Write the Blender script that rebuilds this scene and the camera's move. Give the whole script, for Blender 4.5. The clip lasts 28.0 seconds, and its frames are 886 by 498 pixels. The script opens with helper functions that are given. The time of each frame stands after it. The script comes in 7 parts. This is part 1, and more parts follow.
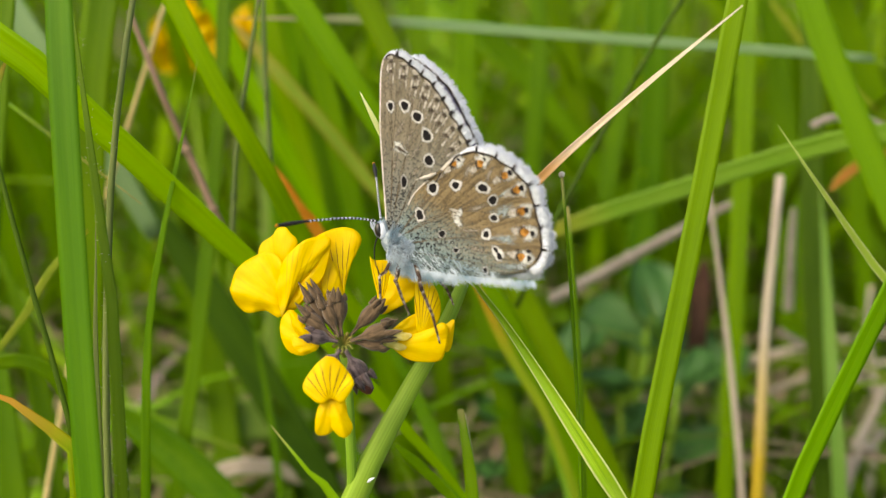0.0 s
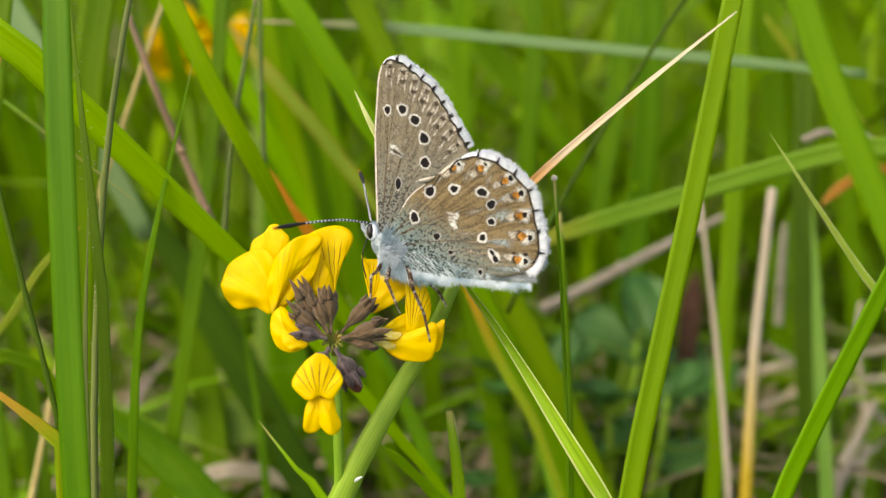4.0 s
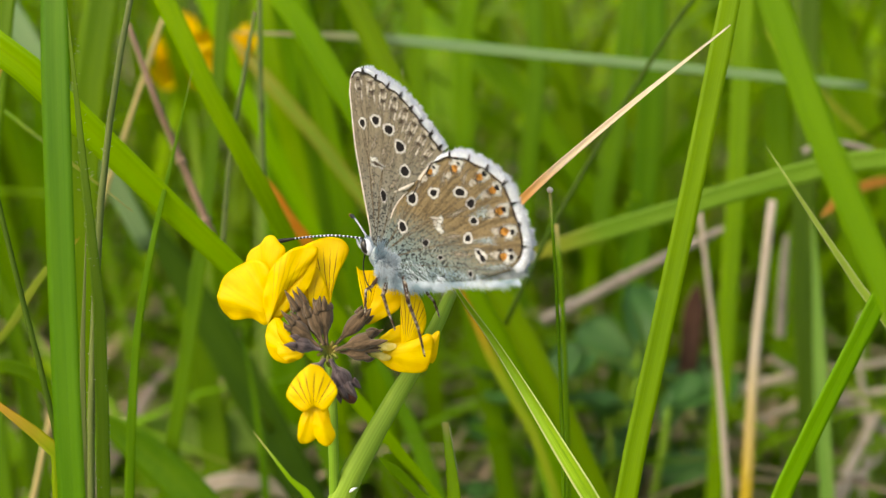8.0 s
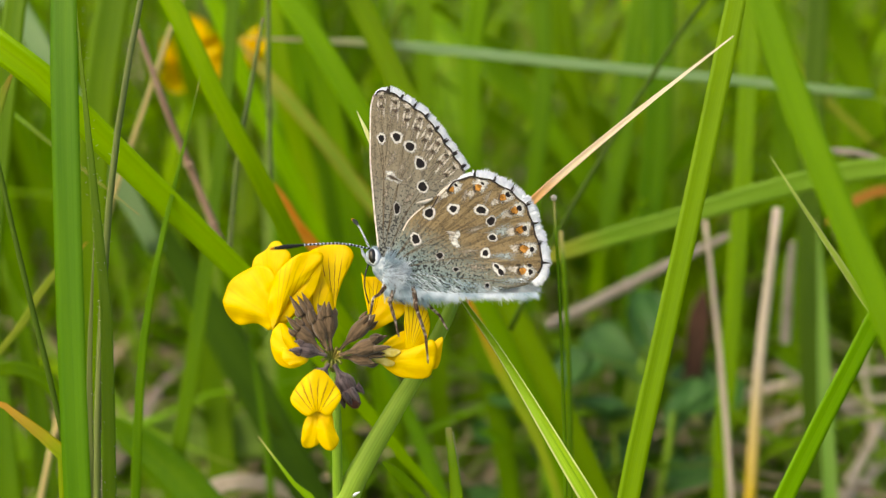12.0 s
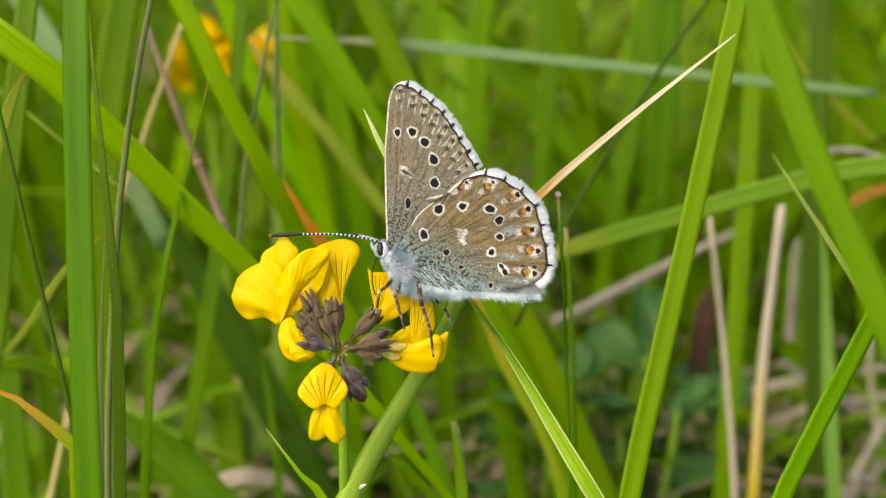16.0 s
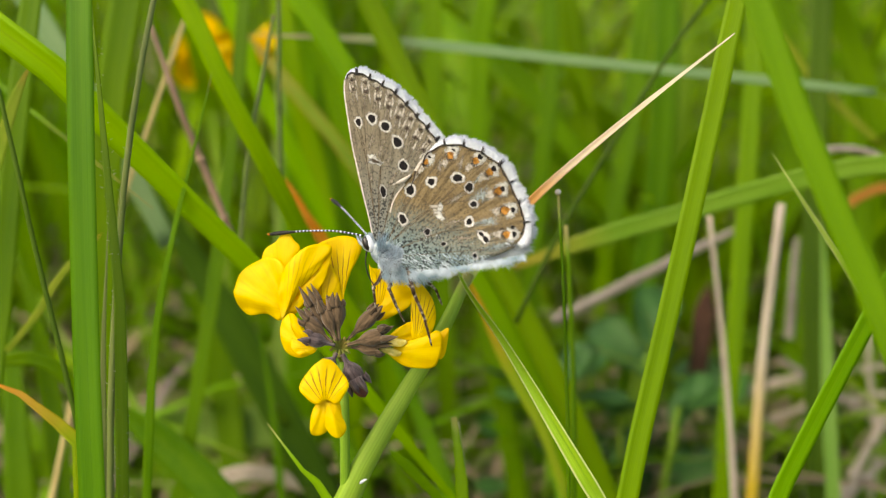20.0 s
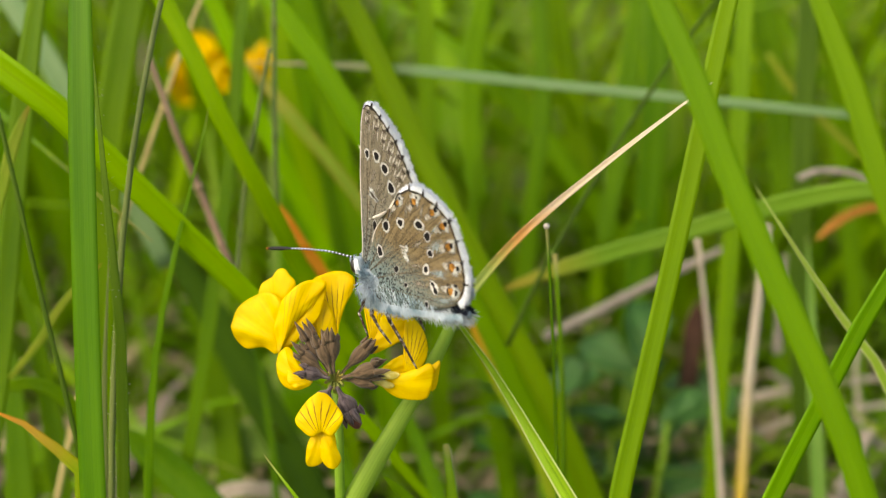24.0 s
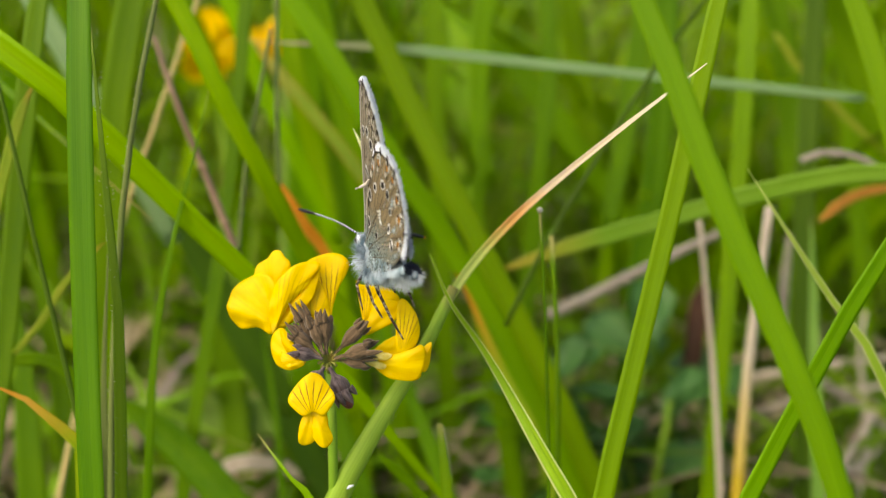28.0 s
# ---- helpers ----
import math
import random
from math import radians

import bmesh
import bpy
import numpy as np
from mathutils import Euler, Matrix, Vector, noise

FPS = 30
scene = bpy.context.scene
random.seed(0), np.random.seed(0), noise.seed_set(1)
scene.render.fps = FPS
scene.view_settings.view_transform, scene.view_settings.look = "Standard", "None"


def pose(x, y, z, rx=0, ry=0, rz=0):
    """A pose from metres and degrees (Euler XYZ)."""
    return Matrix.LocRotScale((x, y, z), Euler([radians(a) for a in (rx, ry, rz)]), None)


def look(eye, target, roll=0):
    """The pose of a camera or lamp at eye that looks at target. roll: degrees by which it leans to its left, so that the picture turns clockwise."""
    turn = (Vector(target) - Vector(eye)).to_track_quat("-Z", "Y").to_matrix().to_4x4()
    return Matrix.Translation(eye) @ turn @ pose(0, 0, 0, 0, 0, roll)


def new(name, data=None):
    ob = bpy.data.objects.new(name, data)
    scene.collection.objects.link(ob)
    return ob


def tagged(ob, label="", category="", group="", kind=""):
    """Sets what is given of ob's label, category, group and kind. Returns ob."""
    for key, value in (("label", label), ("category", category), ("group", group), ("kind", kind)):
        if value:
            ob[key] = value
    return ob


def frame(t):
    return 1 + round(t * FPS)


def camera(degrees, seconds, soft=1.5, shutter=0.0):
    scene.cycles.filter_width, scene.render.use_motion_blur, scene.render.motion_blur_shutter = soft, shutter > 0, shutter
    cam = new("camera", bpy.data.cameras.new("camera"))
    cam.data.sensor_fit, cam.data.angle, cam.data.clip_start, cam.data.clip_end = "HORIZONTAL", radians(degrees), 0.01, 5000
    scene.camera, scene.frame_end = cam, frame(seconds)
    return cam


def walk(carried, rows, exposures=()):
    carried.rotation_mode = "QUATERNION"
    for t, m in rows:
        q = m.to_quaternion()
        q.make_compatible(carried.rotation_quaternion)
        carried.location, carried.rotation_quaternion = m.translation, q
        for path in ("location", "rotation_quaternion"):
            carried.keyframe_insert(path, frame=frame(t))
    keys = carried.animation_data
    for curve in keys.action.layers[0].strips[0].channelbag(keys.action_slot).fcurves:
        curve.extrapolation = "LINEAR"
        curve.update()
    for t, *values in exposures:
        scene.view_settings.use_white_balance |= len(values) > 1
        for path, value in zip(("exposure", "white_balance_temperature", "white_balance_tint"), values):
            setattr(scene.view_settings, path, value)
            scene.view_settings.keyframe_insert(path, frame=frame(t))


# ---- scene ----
from mathutils import Quaternion

# ---- camera ----
cam = camera(40.0, 28.0, soft=1.25)
cam.data.dof.use_dof = True
cam.data.dof.focus_distance = 0.1035
cam.data.dof.aperture_fstop = 24.0
walk(cam, [
    (0, pose(-0.00181, -0.09427, 0.14571, 68.654, 1.059, -1.405)),
    (0.5, pose(-0.00192, -0.09440, 0.14528, 68.804, 1.084, -1.388)),
    (1, pose(-0.00152, -0.09411, 0.14502, 69.004, 0.671, -1.595)),
    (1.5, pose(-0.00110, -0.09438, 0.14486, 69.205, 0.450, -1.591)),
    (2, pose(-0.00159, -0.09464, 0.14478, 69.430, 0.337, -1.660)),
    (2.5, pose(-0.00146, -0.09485, 0.14496, 69.668, 0.271, -1.671)),
    (3, pose(-0.00148, -0.09502, 0.14477, 69.472, 0.224, -1.537)),
    (3.5, pose(-0.00189, -0.09501, 0.14428, 69.478, 0.011, -1.448)),
    (5.5, pose(-0.00111, -0.09507, 0.14481, 69.862, -0.008, -1.263)),
    (6, pose(-0.00110, -0.09511, 0.14486, 69.926, 0.064, -1.226)),
    (6.5, pose(-0.00111, -0.09523, 0.14496, 69.940, 0.148, -1.183)),
    (7, pose(-0.00124, -0.09517, 0.14469, 69.806, 0.093, -1.015)),
    (7.5, pose(-0.00040, -0.09533, 0.14452, 69.981, -0.055, -0.842)),
    (8, pose(-0.00063, -0.09535, 0.14462, 69.995, -0.034, -0.925)),
    (8.5, pose(-0.00071, -0.09514, 0.14451, 70.100, 0.040, -0.787)),
    (9, pose(-0.00075, -0.09521, 0.14483, 70.093, 0.089, -0.754)),
    (9.5, pose(-0.00090, -0.09486, 0.14499, 70.060, -0.089, -0.778)),
    (10, pose(-0.00091, -0.09490, 0.14479, 70.160, 0.013, -0.575)),
    (10.5, pose(-0.00061, -0.09464, 0.14496, 70.120, -0.021, -0.496)),
    (11, pose(-0.00017, -0.09505, 0.14469, 70.144, -0.118, -0.439)),
    (11.5, pose(-0.00018, -0.09537, 0.14500, 70.103, -0.137, -0.430)),
    (12, pose(-0.00016, -0.09597, 0.14535, 70.054, -0.249, -0.360)),
    (12.5, pose(-0.00020, -0.09641, 0.14547, 70.179, -0.196, -0.240)),
    (14.5, pose(-0.00002, -0.09717, 0.14504, 69.971, -0.226, -0.005)),
    (15, pose(0.00011, -0.09720, 0.14516, 69.971, -0.306, -0.126)),
    (15.5, pose(0.00003, -0.09746, 0.14530, 69.888, -0.312, 0.032)),
    (16, pose(0.00009, -0.09746, 0.14557, 70.023, -0.184, 0.038)),
    (16.5, pose(-0.00002, -0.09758, 0.14574, 69.922, -0.126, 0.006)),
    (17, pose(0.00000, -0.09773, 0.14557, 70.000, -0.000, 0.000)),
    (17.5, pose(0.00002, -0.09749, 0.14561, 69.997, -0.104, -0.093)),
    (18, pose(0.00011, -0.09759, 0.14590, 70.000, -0.128, -0.025)),
    (18.5, pose(-0.00025, -0.09772, 0.14542, 69.985, -0.110, 0.098)),
    (19, pose(-0.00011, -0.09782, 0.14520, 70.014, -0.141, 0.257)),
    (19.5, pose(-0.00001, -0.09796, 0.14535, 69.997, -0.184, 0.331)),
    (20, pose(0.00013, -0.09816, 0.14568, 69.946, -0.290, 0.135)),
    (20.5, pose(-0.00022, -0.09888, 0.14560, 70.122, -0.428, 0.093)),
    (21, pose(0.00018, -0.09921, 0.14595, 70.322, -0.184, 0.090)),
    (21.5, pose(0.00081, -0.09984, 0.14695, 70.320, -0.231, 0.065)),
    (23.5, pose(-0.00054, -0.10017, 0.14924, 69.650, -0.486, -0.638)),
    (24, pose(0.00058, -0.09987, 0.15004, 69.720, -0.210, -0.062)),
    (24.5, pose(0.00071, -0.09968, 0.14998, 69.450, -0.074, 0.224)),
    (25, pose(0.00202, -0.10142, 0.15079, 68.957, 0.228, 0.995)),
    (25.5, pose(0.00074, -0.09920, 0.14724, 69.388, -0.195, 0.766)),
    (26, pose(0.00154, -0.10158, 0.14822, 69.283, 0.161, 0.854)),
    (26.5, pose(-0.00025, -0.09950, 0.14683, 69.485, -0.421, 0.145)),
    (27, pose(0.00035, -0.10010, 0.14710, 69.564, 0.031, 0.182)),
    (27.5, pose(-0.00021, -0.09952, 0.14733, 69.342, -0.348, -0.033)),
    (28, pose(0.00324, -0.10073, 0.15157, 68.343, -0.260, 1.085)),
])

# ---- world, sun, exposure ----
scene.view_settings.exposure = 0.50
scene.view_settings.use_white_balance = True
scene.view_settings.white_balance_temperature, scene.view_settings.white_balance_tint = 8050, 8
world = bpy.data.worlds.new("overcast_sky")
scene.world = world
world.use_nodes = True
wn = world.node_tree.nodes
sky = wn.new("ShaderNodeTexSky")
sky.sky_type, sky.sun_disc = "NISHITA", False
sky.sun_elevation, sky.sun_rotation = radians(50), radians(-129)
sky.air_density, sky.dust_density = 1.0, 4.0
wn["Background"].inputs["Strength"].default_value = 0.21
world.node_tree.links.new(sky.outputs["Color"], wn["Background"].inputs["Color"])
sun = new("sun", bpy.data.lights.new("sun", "SUN"))
sun.data.energy, sun.data.angle, sun.data.color = 0.85, radians(35), (1.0, 0.97, 0.92)
sun.matrix_world = look((-1.0, -0.8, 1.5), (0, 0, 0))


# ---- materials ----
def mat_base(name):
    m = bpy.data.materials.new(name)
    m.use_nodes = True
    return m, m.node_tree.nodes, m.node_tree.links, m.node_tree.nodes["Principled BSDF"]


def mixc(n, l, fac, a, b, mode="MIX"):
    """A colour mix node; fac, a and b are sockets or values."""
    x = n.new("ShaderNodeMix")
    x.data_type, x.blend_type = "RGBA", mode
    for sock, v in ((x.inputs[0], fac), (x.inputs[6], a), (x.inputs[7], b)):
        if isinstance(v, bpy.types.NodeSocket):
            l.new(v, sock)
        else:
            sock.default_value = (*v, 1) if isinstance(v, tuple) else v
    return x.outputs[2]


def fn(n, l, op, a, b=0.0, c=0.0, clamp=False):
    x = n.new("ShaderNodeMath")
    x.operation, x.use_clamp = op, clamp
    for i, v in enumerate((a, b, c)):
        if isinstance(v, bpy.types.NodeSocket):
            l.new(v, x.inputs[i])
        else:
            x.inputs[i].default_value = v
    return x.outputs[0]


def noise_of(n, l, vec, scale, detail=3.0, rough=0.55):
    x = n.new("ShaderNodeTexNoise")
    x.inputs["Scale"].default_value, x.inputs["Detail"].default_value, x.inputs["Roughness"].default_value = scale, detail, rough
    if vec is not None:
        l.new(vec, x.inputs["Vector"])
    return x.outputs["Fac"]


def ramp(n, l, fac, lo, hi):
    x = n.new("ShaderNodeMapRange")
    x.clamp = True
    x.inputs["From Min"].default_value, x.inputs["From Max"].default_value = lo, hi
    l.new(fac, x.inputs["Value"])
    return x.outputs["Result"]


def leaf_out(n, l, p, colour, trans, tint=(1.0, 1.0, 0.6)):
    """Principled surface with light that passes through the leaf."""
    tr, mx = n.new("ShaderNodeBsdfTranslucent"), n.new("ShaderNodeMixShader")
    l.new(mixc(n, l, 1.0, colour, tint, "MULTIPLY"), tr.inputs["Color"])
    l.new(colour, p.inputs["Base Color"])
    mx.inputs[0].default_value = trans
    l.new(p.outputs[0], mx.inputs[1])
    l.new(tr.outputs[0], mx.inputs[2])
    l.new(mx.outputs[0], n["Material Output"].inputs["Surface"])


def bump_on(n, l, p, height, strength, dist):
    b = n.new("ShaderNodeBump")
    b.inputs["Strength"].default_value, b.inputs["Distance"].default_value = strength, dist
    l.new(height, b.inputs["Height"])
    l.new(b.outputs["Normal"], p.inputs["Normal"])


def grass_mat(name, a, b, tip, tip_from=0.98, trans=0.42, rough=0.42, island=False, rib=0.18, root=None, rim=None):
    """Grass leaf: fine ribs along it, patches along its length, a drier tip. UV: across, along."""
    m, n, l, p = mat_base(name)
    uv = n.new("ShaderNodeUVMap").outputs["UV"]
    sep = n.new("ShaderNodeSeparateXYZ")
    l.new(uv, sep.inputs[0])
    u, v = sep.outputs[0], sep.outputs[1]
    rnd = n.new("ShaderNodeNewGeometry").outputs["Random Per Island"] if island else n.new("ShaderNodeObjectInfo").outputs["Random"]
    st = n.new("ShaderNodeCombineXYZ")
    l.new(fn(n, l, "MULTIPLY", u, 19.0), st.inputs[0])
    l.new(fn(n, l, "MULTIPLY", v, 1.2), st.inputs[1])
    l.new(fn(n, l, "MULTIPLY", rnd, 37.0), st.inputs[2])
    ribs = noise_of(n, l, st.outputs[0], 1.7, 2.0)
    lo = n.new("ShaderNodeCombineXYZ")
    l.new(fn(n, l, "MULTIPLY", v, 5.0), lo.inputs[0])
    l.new(u, lo.inputs[1])
    l.new(fn(n, l, "MULTIPLY", rnd, 91.0), lo.inputs[2])
    blot = noise_of(n, l, lo.outputs[0], 1.3, 4.0)
    c = mixc(n, l, ramp(n, l, blot, 0.35, 0.7), a, b)
    c = mixc(n, l, fn(n, l, "MULTIPLY", ramp(n, l, ribs, 0.4, 0.75), rib), c, tuple(min(1, x * 1.7 + 0.02) for x in b))
    mid = fn(n, l, "ABSOLUTE", fn(n, l, "SUBTRACT", u, 0.5))
    c = mixc(n, l, fn(n, l, "MULTIPLY", fn(n, l, "LESS_THAN", mid, 0.03), 0.05), c, tuple(min(1, x * 1.5 + 0.03) for x in b))
    c = mixc(n, l, fn(n, l, "MULTIPLY", ramp(n, l, fn(n, l, "ADD", v, fn(n, l, "MULTIPLY", blot, 0.06)), tip_from + 0.03, 1.03), 1.0), c, tip)
    if rim:
        c = mixc(n, l, fn(n, l, "MULTIPLY", ramp(n, l, mid, 0.36, 0.44), 0.9), c, rim)
    for colour, upto in root or ():
        c = mixc(n, l, ramp(n, l, fn(n, l, "ADD", v, fn(n, l, "MULTIPLY", blot, 0.1)), upto + 0.14, upto), c, colour)
    hs = n.new("ShaderNodeHueSaturation")
    l.new(c, hs.inputs["Color"])
    l.new(fn(n, l, "ADD", 0.488, fn(n, l, "MULTIPLY", rnd, 0.02)), hs.inputs["Hue"])
    lo_v, span = (0.42, 1.15) if island else (0.88, 0.27)
    l.new(fn(n, l, "ADD", lo_v, fn(n, l, "MULTIPLY", fn(n, l, "FRACT", fn(n, l, "MULTIPLY", rnd, 7.3)), span)), hs.inputs["Value"])
    p.inputs["Roughness"].default_value = rough
    p.inputs["Specular IOR Level"].default_value = 0.16
    bump_on(n, l, p, ribs, 0.2, 0.0001)
    leaf_out(n, l, p, hs.outputs["Color"], trans)
    return m


STRAW = (0.42, 0.40, 0.14)
# grass green darkened: the shade on these blades is put into the colour
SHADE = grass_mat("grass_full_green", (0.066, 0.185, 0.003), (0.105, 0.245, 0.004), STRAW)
GREEN = grass_mat("grass_green", (0.088, 0.225, 0.003), (0.145, 0.31, 0.005), STRAW)
LIME = grass_mat("grass_yellow_green", (0.135, 0.31, 0.003), (0.19, 0.39, 0.005), STRAW)
# the yellow green again, lifted: strong light on these blades is in the colour
SUNLIT = grass_mat("grass_bright_green", (0.20, 0.42, 0.003), (0.27, 0.50, 0.005), STRAW)
DEEP = grass_mat("grass_deep_green", (0.05, 0.12, 0.008), (0.08, 0.17, 0.010), STRAW)
OLIVEGREEN = grass_mat("grass_olive_green", (0.10, 0.20, 0.005), (0.15, 0.26, 0.010), STRAW)
PALETIP = grass_mat("grass_pale_tip", (0.62, 0.74, 0.20), (0.70, 0.80, 0.28), (0.78, 0.80, 0.52), 0.5)
PALE = grass_mat("grass_pale_green", (0.22, 0.39, 0.17), (0.30, 0.47, 0.22), (0.55, 0.55, 0.36), 0.9)
PALETAN = grass_mat("grass_pale_tan_tip", (0.22, 0.39, 0.17), (0.30, 0.47, 0.22), (0.58, 0.46, 0.30), 0.72)
TEAL = grass_mat("grass_bluish_green", (0.19, 0.37, 0.06), (0.26, 0.44, 0.09), STRAW)
LIMETIP = grass_mat("grass_orange_tip", (0.20, 0.37, 0.004), (0.28, 0.43, 0.006), (0.56, 0.24, 0.02), 0.88)
OLIVEDULL = grass_mat("grass_dull_olive", (0.23, 0.35, 0.02), (0.35, 0.40, 0.04), (0.50, 0.30, 0.05), 0.85)
OLIVERUST = grass_mat("grass_olive_rust_tip", (0.18, 0.33, 0.01), (0.28, 0.38, 0.02), (0.66, 0.28, 0.02), 0.66)
OLIVERIM = grass_mat("grass_olive_orange_rim", (0.22, 0.42, 0.04), (0.34, 0.49, 0.07), (0.62, 0.50, 0.16), 0.66, rim=(0.54, 0.36, 0.05))
RUST = grass_mat("grass_rust", (0.70, 0.24, 0.015), (0.78, 0.36, 0.04), (0.5, 0.2, 0.03))
DRY = grass_mat("grass_straw", (0.35, 0.31, 0.23), (0.50, 0.45, 0.36), (0.6, 0.5, 0.36), trans=0.15, rib=0.5)
STRAWSTEM = grass_mat("grass_yellow_straw", (0.48, 0.40, 0.15), (0.58, 0.50, 0.22), (0.6, 0.5, 0.3), trans=0.1, rib=0.4)
DULLRUST = grass_mat("leaf_dull_rust", (0.42, 0.21, 0.03), (0.52, 0.27, 0.05), (0.3, 0.2, 0.08), trans=0.2)
DRYGREY = grass_mat("grass_dead_grey", (0.19, 0.17, 0.14), (0.30, 0.27, 0.23), (0.3, 0.25, 0.2), trans=0.1, rib=0.5)
DRYBROWN = grass_mat("grass_dull_dark", (0.085, 0.135, 0.03), (0.145, 0.19, 0.06), (0.2, 0.15, 0.1), trans=0.1)
BROWN = grass_mat("leaf_dead_brown", (0.05, 0.026, 0.014), (0.10, 0.052, 0.028), (0.14, 0.10, 0.06), trans=0.1)
SOFT = grass_mat("grass_soft_green", (0.17, 0.35, 0.022), (0.23, 0.41, 0.04), (0.48, 0.36, 0.05), 0.70)
PURPLE = grass_mat("stem_purplish", (0.24, 0.16, 0.11), (0.33, 0.23, 0.16), (0.2, 0.13, 0.1), trans=0.1)
DRYLEAF = grass_mat("leaf_dry_straw", (0.52, 0.41, 0.29), (0.64, 0.53, 0.41), (0.72, 0.65, 0.54), 0.5, trans=0.32, rib=0.7, root=(((0.76, 0.42, 0.15), 0.36), ((0.66, 0.74, 0.22), 0.20)))
FOLDED = grass_mat("leaf_folded_green", (0.17, 0.36, 0.010), (0.26, 0.46, 0.02), (0.35, 0.48, 0.10), 0.75, rib=0.4, rim=(0.62, 0.68, 0.34))
HALFDRY = grass_mat("stem_half_dry", (0.36, 0.32, 0.24), (0.47, 0.42, 0.34), (0.46, 0.40, 0.33), 0.9, root=(((0.46, 0.33, 0.03), 0.70),), trans=0.1, rib=0.5)
STEM = grass_mat("stem_green", (0.155, 0.315, 0.018), (0.24, 0.40, 0.045), (0.3, 0.3, 0.08), trans=0.12, rib=0.4)
FIELD = grass_mat("grass_field", (0.10, 0.235, 0.003), (0.19, 0.335, 0.006), (0.36, 0.28, 0.08), 0.9, island=True)
FIELD_DARK = grass_mat("grass_field_dark", (0.085, 0.21, 0.006), (0.15, 0.30, 0.008), (0.30, 0.22, 0.08), 0.92, island=True)
LITTER = grass_mat("grass_litter", (0.26, 0.20, 0.12), (0.42, 0.35, 0.24), (0.4, 0.3, 0.2), trans=0.1, island=True)


def plain_mat(name, a, b, scale, rough=0.5, trans=0.0, spec=0.4, bump=0.0, lo=0.4, hi=0.65):
    m, n, l, p = mat_base(name)
    co = n.new("ShaderNodeTexCoord").outputs["Object"]
    f = noise_of(n, l, co, scale, 4.0)
    c = mixc(n, l, ramp(n, l, f, lo, hi), a, b)
    p.inputs["Roughness"].default_value, p.inputs["Specular IOR Level"].default_value = rough, spec
    if bump:
        bump_on(n, l, p, noise_of(n, l, co, scale * 2.5, 3.0), bump, 0.0001)
    if trans:
        leaf_out(n, l, p, c, trans, (1, 0.9, 0.7))
    else:
        l.new(c, p.inputs["Base Color"])
    return m


def petal_mat(name, lines):
    """Yellow petal; lines: strength of the fanned brown nectar lines."""
    m, n, l, p = mat_base(name)
    uv = n.new("ShaderNodeUVMap").outputs["UV"]
    sep = n.new("ShaderNodeSeparateXYZ")
    l.new(uv, sep.inputs[0])
    u, v = sep.outputs[0], sep.outputs[1]
    co = n.new("ShaderNodeTexCoord").outputs["Object"]
    big, fine = noise_of(n, l, co, 500.0, 3.0), noise_of(n, l, co, 6000.0, 3.0)
    c = mixc(n, l, ramp(n, l, big, 0.35, 0.7), (0.86, 0.62, 0.003), (0.92, 0.74, 0.006))
    c = mixc(n, l, ramp(n, l, v, 0.16, 0.0), c, (0.74, 0.58, 0.05))
    st = n.new("ShaderNodeCombineXYZ")
    l.new(fn(n, l, "MULTIPLY", u, 30.0), st.inputs[0])
    l.new(fn(n, l, "MULTIPLY", v, 1.5), st.inputs[1])
    vein = noise_of(n, l, st.outputs[0], 1.0, 2.0)
    c = mixc(n, l, fn(n, l, "MULTIPLY", ramp(n, l, vein, 0.5, 0.75), 0.25), c, (0.72, 0.36, 0.003))
    if lines:
        wob = fn(n, l, "MULTIPLY", fn(n, l, "SUBTRACT", noise_of(n, l, co, 900.0, 2.0), 0.5), 0.05)
        s = fn(n, l, "SINE", fn(n, l, "MULTIPLY", fn(n, l, "ADD", u, wob), 62.0))
        band = fn(n, l, "MULTIPLY", ramp(n, l, v, 0.10, 0.25), ramp(n, l, fn(n, l, "ADD", v, fn(n, l, "MULTIPLY", fine, 0.15)), 0.94, 0.70))
        inner = ramp(n, l, fn(n, l, "ABSOLUTE", fn(n, l, "SUBTRACT", u, 0.5)), 0.40, 0.26)
        c = mixc(n, l, fn(n, l, "MULTIPLY", fn(n, l, "MULTIPLY", ramp(n, l, s, 0.72, 0.98), band), fn(n, l, "MULTIPLY", inner, lines)), c, (0.22, 0.06, 0.004))
    p.inputs["Roughness"].default_value, p.inputs["Specular IOR Level"].default_value = 0.5, 0.25
    bump_on(n, l, p, vein, 0.3, 0.0001)
    leaf_out(n, l, p, c, 0.38, (1.0, 0.9, 0.3))
    return m


PETAL = petal_mat("petal_yellow", 0.0)
PETAL_LINES = petal_mat("petal_yellow_lined", 0.9)
PETAL_FAINT = petal_mat("petal_yellow_faint_lines", 0.35)
PETAL_PALE = plain_mat("petal_claw_cream", (0.66, 0.54, 0.08), (0.75, 0.66, 0.22), 1500.0, 0.5, 0.2)


